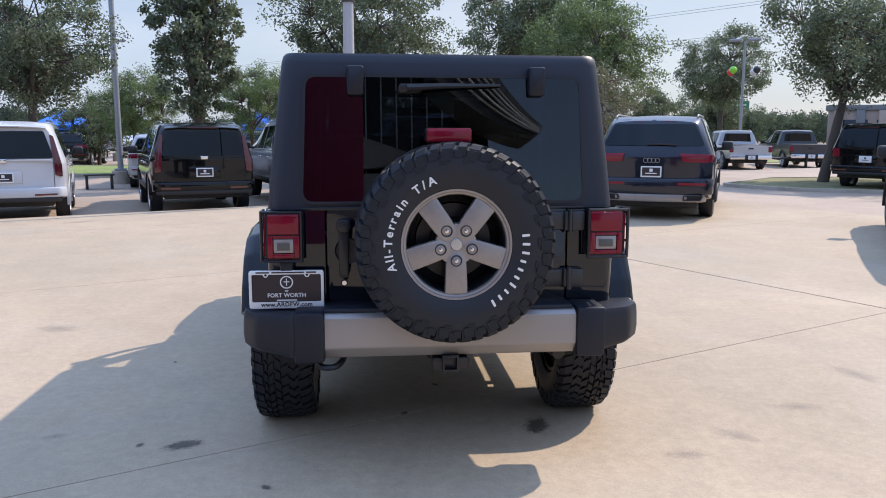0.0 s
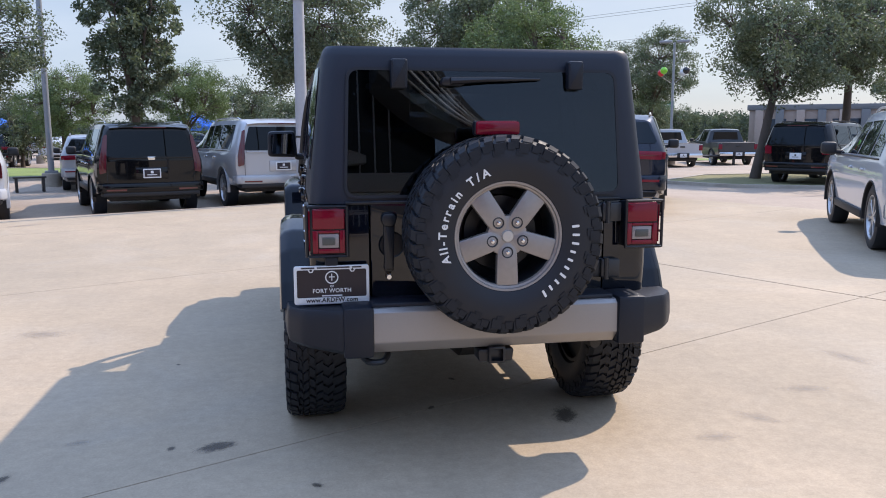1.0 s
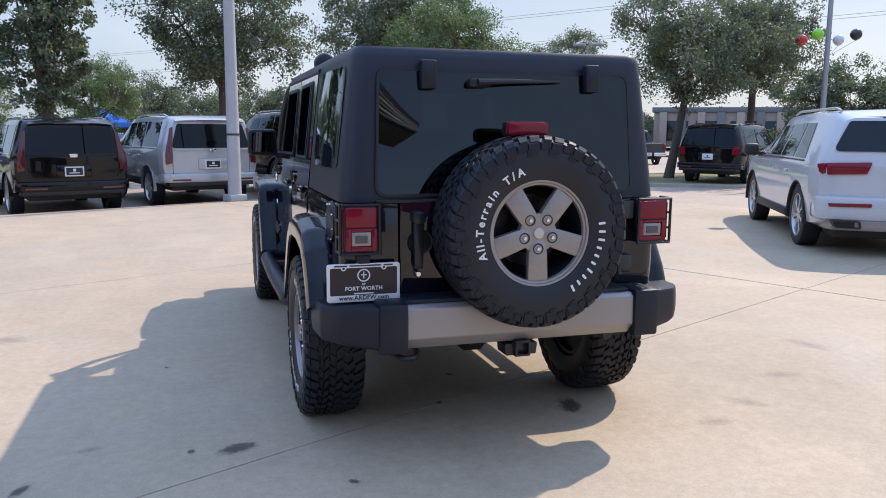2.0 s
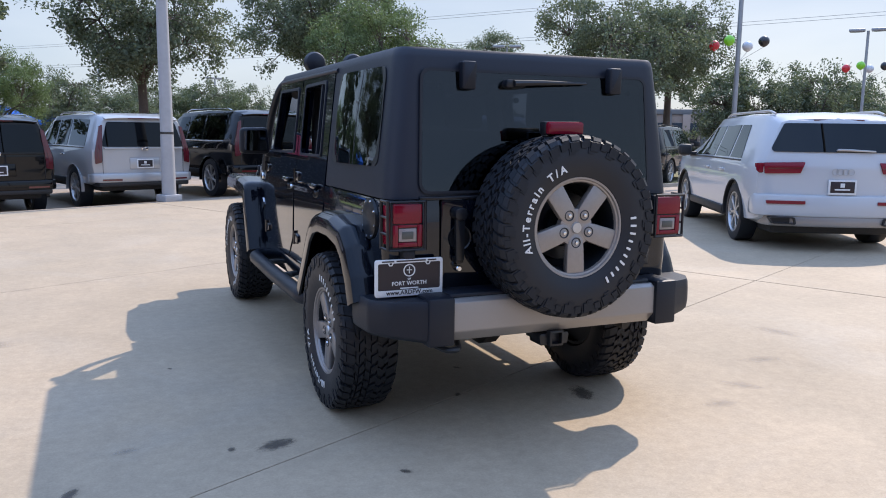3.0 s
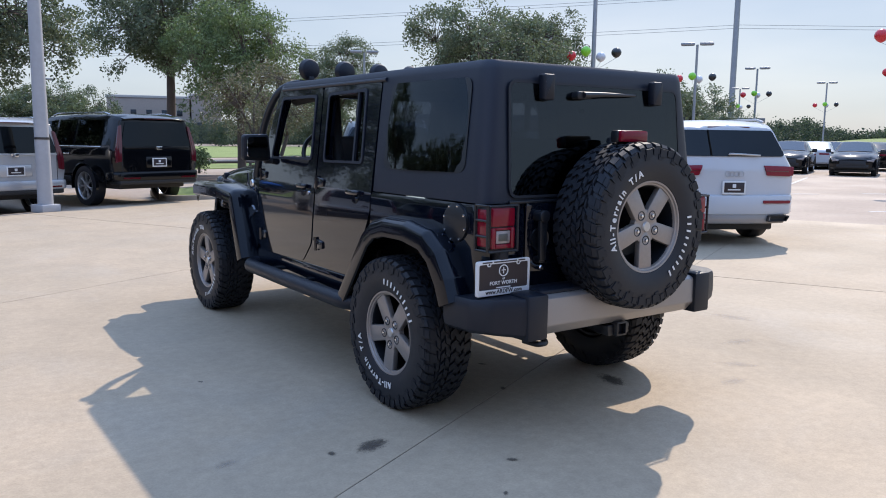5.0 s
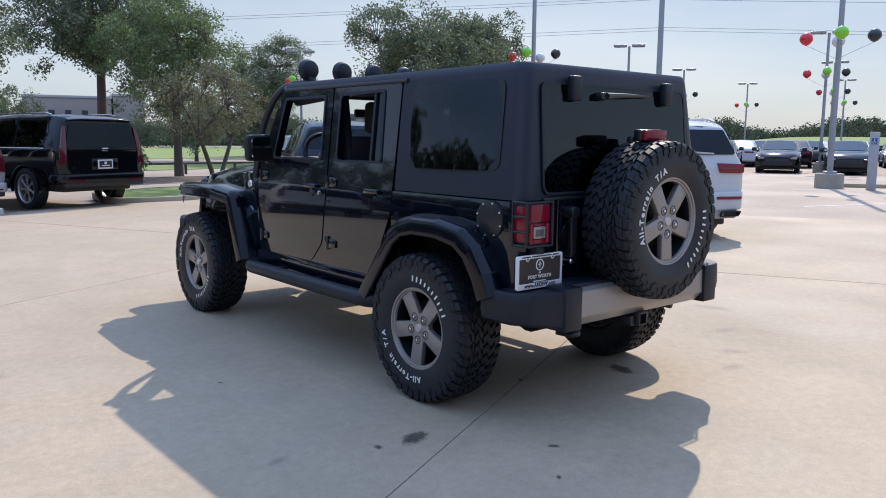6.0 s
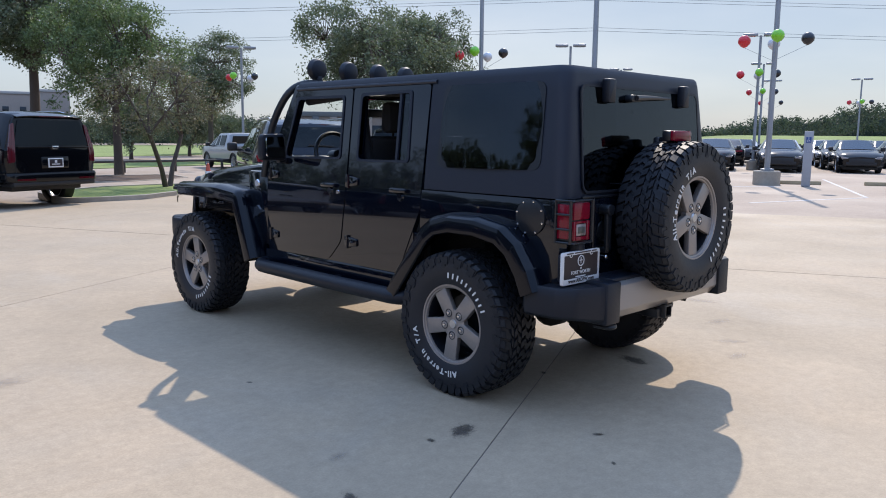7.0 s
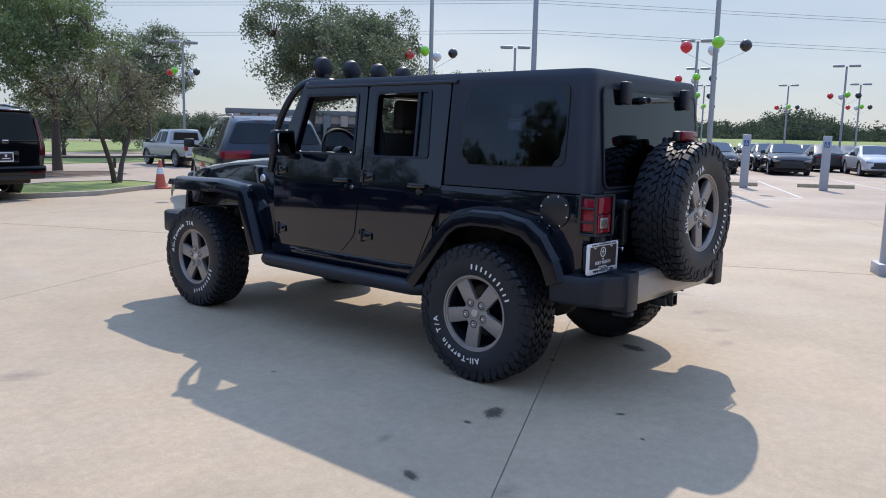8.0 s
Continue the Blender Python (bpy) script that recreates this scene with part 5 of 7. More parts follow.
def stations(kind, s):
    """Rows of y, low z, belt z, top z, low, belt and top half-width, lean."""
    hw, b, h, wb = s["w"] / 2, s["belt"], s["h"], s["wb"]
    rear, front, zl = -s["ro"], s["wb"] + s["fo"], s["sill"]
    if kind in ("large_suv", "crossover"):
        t, k = (0.20 if kind == "large_suv" else 0.23), s["bow"]
        return [(rear, zl + 0.12, b, h - 0.10, hw - 0.20, hw - 0.10, hw - t - 0.06, s["lean"]), (rear + 0.045 + k, zl + 0.06, b, h - 0.05, hw - 0.08, hw - 0.045, hw - t - 0.03, s["lean"]),
                (rear + 0.16 + k, zl + 0.02, b, h - 0.02, hw - 0.045, hw - 0.015, hw - t - 0.01, s["lean"]), (rear + 0.38 + k, zl, b, h - 0.01, hw - 0.03, hw, hw - t, s["lean"] * 0.6), (0.5, zl, b, h, hw - 0.02, hw, hw - t + 0.01, 0.0), (wb - 1.30, zl, b, h - 0.03, hw - 0.02, hw, hw - t, 0.0),
                (wb - 0.95, zl, b, h - 0.12, hw - 0.02, hw, hw - t - 0.03, 0.0), (wb - 0.12, zl, b, b + 0.06, hw - 0.03, hw, hw - 0.10, 0.0), (wb + 0.35, zl, b - 0.03, b + 0.0, hw - 0.03, hw - 0.01, hw - 0.14, 0.0),
                (front - 0.22, zl + 0.02, b - 0.12, b - 0.06, hw - 0.05, hw - 0.05, hw - 0.22, 0.0), (front - 0.05, zl + 0.04, b - 0.24, b - 0.14, hw - 0.14, hw - 0.14, hw - 0.32, 0.0), (front, zl + 0.10, b - 0.34, b - 0.24, hw - 0.26, hw - 0.26, hw - 0.42, 0.0)]
    if kind == "pickup_truck":
        return [(rear, zl + 0.14, b - 0.02, b, hw - 0.10, hw - 0.06, hw - 0.09, 0.0), (rear + 0.06, zl + 0.1, b - 0.02, b, hw - 0.04, hw - 0.01, hw - 0.05, 0.0), (0.80, zl, b - 0.02, b, hw - 0.03, hw, hw - 0.04, 0.0),
                (0.84, zl, b, b + 0.02, hw - 0.03, hw, hw - 0.05, 0.0), (0.96, zl, b, h - 0.06, hw - 0.02, hw, hw - 0.24, 0.0), (1.2, zl, b, h, hw - 0.02, hw, hw - 0.21, 0.0), (2.25, zl, b, h - 0.02, hw - 0.02, hw, hw - 0.21, 0.0),
                (2.55, zl, b, h - 0.12, hw - 0.02, hw, hw - 0.24, 0.0), (wb - 0.15, zl, b, b + 0.08, hw - 0.02, hw, hw - 0.1, 0.0), (wb + 0.4, zl, b, b + 0.03, hw - 0.02, hw - 0.01, hw - 0.14, 0.0),
                (front - 0.1, zl + 0.04, b - 0.1, b - 0.02, hw - 0.08, hw - 0.08, hw - 0.2, 0.0), (front, zl + 0.1, b - 0.2, b - 0.1, hw - 0.16, hw - 0.16, hw - 0.3, 0.0)]
    return [(rear, zl + 0.12, b - 0.10, b - 0.02, hw - 0.2, hw - 0.18, hw - 0.3, 0.0), (rear + 0.08, zl + 0.05, b - 0.04, b + 0.06, hw - 0.08, hw - 0.06, hw - 0.2, 0.0), (-0.45, zl, b, b + 0.08, hw - 0.02, hw - 0.01, hw - 0.15, 0.0),
            (0.55, zl, b, h - 0.05, hw - 0.02, hw, hw - 0.30, 0.0), (1.0, zl, b, h, hw - 0.02, hw, hw - 0.28, 0.0), (1.6, zl, b, h - 0.02, hw - 0.02, hw, hw - 0.28, 0.0), (wb - 0.55, zl, b, b + 0.07, hw - 0.02, hw, hw - 0.12, 0.0),
            (wb + 0.3, zl, b - 0.06, b - 0.02, hw - 0.02, hw - 0.01, hw - 0.16, 0.0), (front - 0.18, zl + 0.02, b - 0.17, b - 0.11, hw - 0.06, hw - 0.05, hw - 0.25, 0.0), (front, zl + 0.08, b - 0.32, b - 0.24, hw - 0.2, hw - 0.2, hw - 0.4, 0.0)]


def ring_of(st):
    y, zl, zb, zt, hl, hb, ht, k = st
    half = [(0, zl), (hl * 0.86, zl), (hl - 0.01, zl + 0.05), (hl + 0.004, zl + 0.16), (hb + 0.006, zl + 0.55 * (zb - zl)), (hb, zb - 0.05), (hb - 0.012, zb), (ht, max(zt - 0.08, zb + 0.01)), (ht - 0.035, zt - 0.03), (ht - 0.12, zt - 0.005), (0, zt + 0.018)]
    pts = half + [(-x, z) for x, z in half[-2:0:-1]]
    return [(x, y + max(0, z - zb) * k, z) for x, z in pts]


def glass_at(sts, y, t):
    """A point of the side glass: t runs from belt to roof rail; and y with the tail's lean."""
    for a, b in zip(sts, sts[1:]):
        if a[0] <= y <= b[0] + 1e-6:
            f = (y - a[0]) / (b[0] - a[0])
            g = [p + (q - p) * f for p, q in zip(a, b)]
            break
    zb, zt, hb, ht, k = g[2], max(g[3] - 0.08, g[2] + 0.01), g[5] - 0.012, g[6], g[7]
    z = zb + (zt - zb) * t
    return hb + (ht - hb) * t, y + max(0, z - g[2]) * k, z


def side_glass(sts, y0, y1, s, t0=0.10, t1=0.93, n=6, off=0.006, skew0=0.0, skew1=0.0):
    bm = bmesh.new()
    layers = []
    for o in (off, off - 0.008):
        grid = []
        for i in range(n + 1):
            row = []
            for j in range(3):
                t = t0 + (t1 - t0) * j / 2
                y = y0 + skew0 * j / 2 + (y1 + skew1 * j / 2 - y0 - skew0 * j / 2) * i / n
                x, yy, z = glass_at(sts, y, t)
                row.append(bm.verts.new((s * (x + o), yy, z + o * 0.2)))
            grid.append(row)
        layers.append(grid)
    for grid in layers:
        for i in range(n):
            for j in range(2):
                bm.faces.new((grid[i][j], grid[i + 1][j], grid[i + 1][j + 1], grid[i][j + 1]))
    a, b = layers
    edge = [(i, 0) for i in range(n + 1)] + [(n, 1), (n, 2)] + [(i, 2) for i in range(n - 1, -1, -1)] + [(0, 1)]
    for p, q in zip(edge, edge[1:] + edge[:1]):
        bm.faces.new((a[p[0]][p[1]], a[q[0]][q[1]], b[q[0]][q[1]], b[p[0]][p[1]]))
    return bm


def patch(pts, y_of, thick=0.012, bev=0.0):
    """A panel on the tail or nose: outline in (x, z), set at y_of(z)."""
    bm = fresh(prism, pts, "y", -thick, 0.012)
    for z in np.linspace(min(p[1] for p in pts), max(p[1] for p in pts), 5)[1:-1]:
        bmesh.ops.bisect_plane(bm, geom=bm.verts[:] + bm.edges[:] + bm.faces[:], plane_co=(0, 0, float(z)), plane_no=(0, 0, 1))
    for x in np.linspace(min(p[0] for p in pts), max(p[0] for p in pts), 9)[1:-1]:
        bmesh.ops.bisect_plane(bm, geom=bm.verts[:] + bm.edges[:] + bm.faces[:], plane_co=(float(x), 0, 0), plane_no=(1, 0, 0))
    for v in bm.verts:
        v.co.y += y_of(v.co.z, v.co.x)
    return bm


def bumper(hw, y, bow, z0, z1, out, inset, bev=0.03):
    """A bumper skin that follows the bow of the tail in plan, with turned-in corners."""
    half = [(x, y - out + bow * (x / hw) ** 2) for x in (0.0, hw * 0.3, hw * 0.55, hw * 0.75, hw * 0.88)] + [(hw - inset, y - out + bow + 0.10), (hw - inset, y + bow + 0.30)]
    pts = [(-x, v) for x, v in half[:0:-1]] + half
    return fresh(prism, pts, "z", z0, z1, bev)


def mirrored(pts, s):
    return [(s * x, z) for x, z in pts]


def vehicle(name, kind, colour, label, category, m, style="", group="", rails=True):
    s = SPECS[kind]
    sts = stations(kind, s)
    car = thing(name, label, category, group, m)
    pnt = PAINTS[colour]
    hw, b, h, wb, ro, zl = s["w"] / 2, s["belt"], s["h"], s["wb"], s["ro"], s["sill"]
    front, r = wb + s["fo"], s["r"]
    fine = []
    for p, q in zip(sts, sts[1:]):
        k = max(1, round((q[0] - p[0]) / 0.35))
        fine += [tuple(u + (v - u) * i / k for u, v in zip(p, q)) for i in range(k)]
    fine.append(sts[-1])
    rings = [ring_of(st) for st in fine]
    if s["bow"]:
        # the tail bows out towards its middle: strips from one corner to the other close it
        wide = max(p[0] for p in rings[0])
        rings[:1] = [[(x * f, y + s["bow"] * (x * f / wide) ** 2, z) for x, y, z in rings[0]] for f in (0.0002, 0.3, 0.55, 0.8, 1.0)]
    bm = fresh(loft, rings)
    bmesh.ops.remove_doubles(bm, verts=bm.verts[:], dist=0.001)
    bm = cut(bm, *[fresh(lathe, [(x0, r + 0.055), (x1, r + 0.055)], 28, Matrix.Translation((0, y, r))) for y in (0, wb) for x0, x1 in ((-hw - 0.1, -hw + 0.28), (hw - 0.28, hw + 0.1))])
    body = part("body", bm, pnt, car)
    for y in (0, wb):
        for sd in (-1, 1):
            w = part("wheel", CAR_TYRE, RUBBER, car, "", Matrix.Translation((sd * (hw - 0.135), y, r)) @ Matrix.Rotation(0 if sd > 0 else math.pi, 4, "Z") @ Matrix.Rotation(y * 2.1 + sd, 4, "X") @ Matrix.Scale(r / 0.38, 4))
            part("rim", CAR_RIM, ALLOY_BRIGHT, w), part("brake_disc", CAR_DISC, UNDER, w)
            bm = bmesh.new()
            arch = [(y + (r + 0.06) * math.cos(a), r + (r + 0.06) * math.sin(a)) for a in np.linspace(math.pi + 0.15, -0.15, 19)]
            sweep(bm, arch, [(hw - 0.05, 0.0), (hw + 0.008, 0.004), (hw + 0.012, -0.006), (hw + 0.004, -0.016), (hw - 0.05, -0.016)], sd)
            part("wheel_arch_trim", bm, MATTE if style != "chrome" else pnt, car)
    bm = bmesh.new()
    box(bm, (-hw + 0.25, -ro + 0.25, zl - 0.10), (hw - 0.25, front - 0.3, zl + 0.05), 0.03)
    tube(bm, [(-hw + 0.2, 0, r), (hw - 0.2, 0, r)], 0.05, 8)
    tube(bm, bent([(0.35, 0.8, zl - 0.06), (0.38, -0.3, zl - 0.04), (0.45, -ro + 0.15, zl + 0.02)], 0.2), 0.035, 8)
    part("underbody", bm, UNDER, car)
    # glass along the sides
    if kind in ("large_suv", "crossover"):
        cuts = ((-ro + 0.46, 0.30, 0.02, 0.0), (0.40, 1.10, 0.0, 0.0), (1.20, wb - 0.42, 0.0, -0.30)) if kind == "large_suv" else ((-0.20, 0.34, 0.14, 0.0), (0.42, 1.12, 0.0, 0.0), (1.20, wb - 0.42, 0.0, -0.30))
        wind = (wb - 0.93, wb - 0.16)
    elif kind == "pickup_truck":
        cuts = ((1.15, 1.85, 0.02, 0.0), (1.95, wb - 0.45, 0.0, -0.38))
        wind = (2.57, wb - 0.2)
    else:
        cuts = ((0.30, 1.05, 0.28, 0.0), (1.13, wb - 0.75, 0.0, -0.45))
        wind = (1.64, wb - 0.6)
    for sd in (-1, 1):
        for a, c, k0, k1 in cuts:
            part("side_window", side_glass(sts, a, c, sd, 0.10, 0.87 if kind == "crossover" else 0.93, skew0=k0, skew1=k1), CAR_GLASS, body)
        bm = bmesh.new()
        tube(bm, [(sd * (glass_at(sts, y, 0.05)[0] + 0.006), y, glass_at(sts, y, 0.05)[2]) for y in np.linspace(cuts[0][0], cuts[-1][1] + 0.1, 9)], 0.011, 6)
        part("window_trim", bm, CHROME if style == "chrome" else MATTE, body)
        ym = wb - 0.55 if kind != "saloon_car" else wb - 0.85
        bm = fresh(box, (min(sd * (hw + 0.03), sd * (hw + 0.24)), ym - 0.07, b + 0.02), (max(sd * (hw + 0.03), sd * (hw + 0.24)), ym + 0.09, b + 0.20), 0.045, 3)
        box(bm, (min(sd * (hw - 0.06), sd * (hw + 0.06)), ym, b + 0.02), (max(sd * (hw - 0.06), sd * (hw + 0.06)), ym + 0.06, b + 0.08), 0.015)
        part("door_mirror", bm, MATTE, car)
        for c in cuts[1:] if kind != "pickup_truck" else cuts:
            y = c[0] + 0.10
            bm = fresh(box, (min(sd * (hw - 0.01), sd * (hw + 0.03)), y, b - 0.14), (max(sd * (hw - 0.01), sd * (hw + 0.03)), y + 0.20, b - 0.105), 0.012)
            part("door_handle", bm, CHROME if style == "chrome" else pnt, car)
        bm = fresh(box, (min(sd * (hw - 0.05), sd * (hw + 0.012)), r + 0.12, zl + 0.02), (max(sd * (hw - 0.05), sd * (hw + 0.012)), wb - r - 0.12, zl + 0.13), 0.02)
        part("sill_trim", bm, MATTE, car)
        if rails and kind in ("large_suv", "crossover"):
            bm = bmesh.new()
            xr = hw - (0.30 if kind == "large_suv" else 0.32)
            tube(bm, bent([(sd * xr, -ro + 0.55, h - 0.02), (sd * xr, -ro + 0.75, h + (0.022 if kind == "large_suv" else 0.02)), (sd * xr, wb - 1.55, h + (0.018 if kind == "large_suv" else 0.015)), (sd * xr, wb - 1.35, h - 0.03)], 0.08), 0.016, 8)
            part("roof_rail", bm, CHROME if style == "chrome" else MATTE if colour == "black" else ALLOY_BRIGHT, car)
    # windscreen
    bm = bmesh.new()
    rows = []
    for o in (0.008, 0.0):
        grid = []
        for i in range(4):
            y = wind[0] + (wind[1] - wind[0]) * i / 3
            for a, c in zip(sts, sts[1:]):
                if a[0] <= y <= c[0]:
                    f = (y - a[0]) / (c[0] - a[0])
                    zt, ht = a[3] + (c[3] - a[3]) * f, a[6] + (c[6] - a[6]) * f
            grid.append([(x, y, z + o) for x, z in ((-ht + 0.13, zt - 0.001), (-ht * 0.5, zt + 0.009), (0, zt + 0.019), (ht * 0.5, zt + 0.009), (ht - 0.13, zt - 0.001))])
        rows.append(grid)
    loft(bm, [up + dn[::-1] for up, dn in zip(*rows)])
    part("windscreen", bm, SHIELD, body)

    def tail(z, x=0.0):
        return -ro + max(0, z - b) * s["lean"] - 0.004 + s["bow"] * (x / (hw - 0.10)) ** 2

    def low(z, x=0.0):
        return -ro - 0.056 + s["bow"] * (x / hw) ** 2
    if kind in ("large_suv", "crossover"):
        top, wt, wl = h - (0.17 if kind == "large_suv" else 0.14), hw - (0.34 if kind == "large_suv" else 0.35), hw - (0.20 if kind == "large_suv" else 0.165)
        g0 = b + (0.05 if kind == "large_suv" else 0.16)
        part("rear_window", patch(rounded([(-wl, g0), (wl, g0), (wt, top), (-wt, top)], 0.05), tail), CAR_GLASS, body)
        big = kind == "large_suv"
        edge = -ro + (h - b) * s["lean"]
        bm = fresh(prism, rounded([(edge - (0.10 if big else 0.03), h - 0.105), (edge + 0.25, h - 0.05), (edge + 0.25, h + (0.005 if big else -0.012)), (edge - (0.11 if big else 0.04), h - 0.085)], 0.008), "x", -hw + (0.30 if big else 0.34), hw - (0.30 if big else 0.34))
        for x in np.linspace(-hw + 0.36, hw - 0.36, 9):
            bmesh.ops.bisect_plane(bm, geom=bm.verts[:] + bm.edges[:] + bm.faces[:], plane_co=(float(x), 0, 0), plane_no=(1, 0, 0))
        for v in bm.verts:
            # swept round in plan and drooping towards its ends
            f = (v.co.x / (hw - 0.30)) ** 2
            v.co.y += s["bow"] * 0.8 * f
            v.co.z -= (0.030 if big else 0.038) * f * f
        part("roof_spoiler", bm, pnt, car)
        part("spoiler_lamp", fresh(box, (-0.30, tail(h) - (0.105 if big else 0.03), h - 0.108), (0.30, tail(h) - (0.09 if big else 0.0), h - 0.094), 0.003), LENS_DARK, car)
    if kind == "large_suv":
        for sd in (-1, 1):
            if style == "plain":
                lamp = [(hw - 0.30, 0.96), (hw - 0.10, 0.96), (hw - 0.09, 1.20), (hw - 0.28, 1.20)]
            else:
                lamp = [(hw - 0.195, 0.93), (hw - 0.075, 0.90), (hw - 0.075, 1.12), (hw - 0.19, 1.62), (hw - 0.255, 1.66), (hw - 0.205, 1.12)]
            bm = patch(rounded(mirrored(lamp, sd), 0.02), tail, 0.022)
            part("tail_lamp", bm, LENS_RED if style == "plain" else LENS_MAROON, body, "dark red tail lamp" if style != "plain" else "red tail lamp")
            if style != "plain":
                core = [(hw - 0.150, 0.95), (hw - 0.120, 0.94), (hw - 0.120, 1.12), (hw - 0.215, 1.60), (hw - 0.235, 1.61), (hw - 0.150, 1.12)]
                part("lamp_strip", patch(mirrored(core, sd), tail, 0.026), LENS_DARK, body)
        bm = fresh(box, (-hw + 0.24, -ro - 0.02, b + 0.005), (hw - 0.24, -ro + 0.02, b + 0.035), 0.006)
        part("tailgate_strip", bm, pnt, body)
        part("tailgate_seam", cut(patch(rounded([(-hw + 0.21, 0.70), (hw - 0.21, 0.70), (hw - 0.21, b + 0.02), (-hw + 0.21, b + 0.02)], 0.03), tail, 0.002),
                                  fresh(prism, rounded([(-hw + 0.218, 0.708), (hw - 0.218, 0.708), (hw - 0.218, b + 0.1), (-hw + 0.218, b + 0.1)], 0.03), "y", -9, 9)), MATTE, body)
        part("rear_bumper", bumper(hw, -ro, s["bow"], 0.54, 0.72, 0.075, 0.02, 0.035), pnt, car)
        part("bumper_valance", bumper(hw, -ro, s["bow"], 0.46, 0.56, 0.055, 0.10), MATTE, car)
        for sd in (-1, 1):
            part("reflector", patch(mirrored([(0.48, 0.575), (0.84, 0.58), (0.84, 0.61), (0.48, 0.61)], sd), lambda z, x: low(z, x) - 0.010, 0.016), LENS_DARK, car)
    if kind == "crossover":
        for sd in (-1, 1):
            lamp = [(hw - 0.50, 0.965), (hw - 0.105, 0.95), (hw - 0.095, 1.085), (hw - 0.55, 1.10)]
            part("tail_lamp", patch(rounded(mirrored(lamp, sd), 0.012), tail, 0.016), LENS_RED, body, "red tail lamp")
            bm = fresh(prism, rounded([(-ro + 0.15, 0.955), (-ro + 0.27, 0.985), (-ro + 0.30, 1.07), (-ro + 0.155, 1.083)], 0.015), "x", min(sd * (hw - 0.16), sd * (hw - 0.036)), max(sd * (hw - 0.16), sd * (hw - 0.036)), 0.01)
            for v in bm.verts:
                v.co.x += sd * 0.13 * (v.co.y + ro - 0.22)
            part("lamp_wrap", bm, LENS_RED, body)
            part("lamp_louvre", patch(mirrored([(hw - 0.51, 1.02), (hw - 0.14, 1.01), (hw - 0.14, 1.022), (hw - 0.515, 1.032)], sd), tail, 0.020), LENS_DARK, body)
            part("reflector", patch(rounded(mirrored([(hw - 0.56, 0.59), (hw - 0.13, 0.585), (hw - 0.12, 0.625), (hw - 0.56, 0.63)], sd), 0.006), low, 0.008), LENS_RED, car)
            tip = cut(fresh(prism, rounded([(sd * (hw - 0.48), 0.335), (sd * (hw - 0.20), 0.345), (sd * (hw - 0.15), 0.425), (sd * (hw - 0.46), 0.425)], 0.02), "y", -ro - 0.015, -ro + 0.2),
                      fresh(prism, rounded([(sd * (hw - 0.46), 0.35), (sd * (hw - 0.21), 0.358), (sd * (hw - 0.175), 0.412), (sd * (hw - 0.445), 0.412)], 0.015), "y", -ro - 0.2, -ro + 0.05))
            part("exhaust_tip", tip, TRIM_BLACK, car)
            part("exhaust_mouth", fresh(prism, [(sd * (hw - 0.465), 0.345), (sd * (hw - 0.205), 0.352), (sd * (hw - 0.165), 0.415), (sd * (hw - 0.45), 0.415)], "y", -ro + 0.03, -ro + 0.10), MATTE, car)
        part("rear_bumper", bumper(hw, -ro, s["bow"], 0.43, 0.70, 0.05, 0.015, 0.035), pnt, car)
        part("diffuser", bumper(hw * 0.93, -ro, s["bow"], 0.31, 0.44, 0.03, 0.05, 0.02), ALLOY if colour == "navy" else BUMPER_SILVER, car)
        bm = bmesh.new()
        prism(bm, [(-0.08, b + 0.175), (0.10, b + 0.175), (0.38, b + 0.165), (0.38, b + 0.185), (0.10, b + 0.20), (-0.06, b + 0.205)], "y", tail(b + 0.18) - 0.035, tail(b + 0.18) - 0.01, 0.003)
        part("rear_wiper", bm, MATTE if colour != "white" else ALLOY_BRIGHT, car)
        bm = fresh(prism, [(0.62, h + 0.02), (0.74, h + 0.02), (0.62, h + 0.075)], "x", -0.012, 0.012)
        part("roof_aerial", bm, MATTE, car)
    if kind == "pickup_truck":
        part("rear_window", fresh(prism, rounded([(-0.70, b + 0.10), (0.70, b + 0.10), (0.60, h - 0.16), (-0.60, h - 0.16)], 0.05), "y", 0.865, 0.94), CAR_GLASS, body)
        part("bed_cover", fresh(box, (-hw + 0.10, -ro + 0.08, b - 0.02), (hw - 0.10, 0.80, b + 0.025), 0.02), MATTE, car)
        for sd in (-1, 1):
            part("tail_lamp", fresh(box, (min(sd * (hw - 0.20), sd * (hw - 0.02)), -ro - 0.015, 0.84), (max(sd * (hw - 0.20), sd * (hw - 0.02)), -ro + 0.14, 1.10), 0.015), LENS_RED, body)
        part("rear_bumper", fresh(box, (-hw + 0.04, -ro - 0.14, 0.50), (hw - 0.04, -ro + 0.05, 0.70), 0.04), CHROME, car)
        part("tailgate_handle", fresh(box, (-0.12, -ro - 0.02, 0.98), (0.12, -ro + 0.02, 1.05), 0.01), MATTE, car)
    if kind == "saloon_car":
        part("rear_window", patch(rounded([(-0.62, b + 0.10), (0.62, b + 0.10), (0.50, h - 0.12), (-0.50, h - 0.12)], 0.05), lambda z, x: -0.38 + (z - b - 0.08) * 2.45 - 0.01, 0.0), CAR_GLASS, body)
        for sd in (-1, 1):
            part("tail_lamp", fresh(box, (min(sd * 0.3, sd * (hw - 0.16)), -ro - 0.01, b - 0.17), (max(sd * 0.3, sd * (hw - 0.16)), -ro + 0.10, b - 0.08), 0.015), LENS_RED, body)
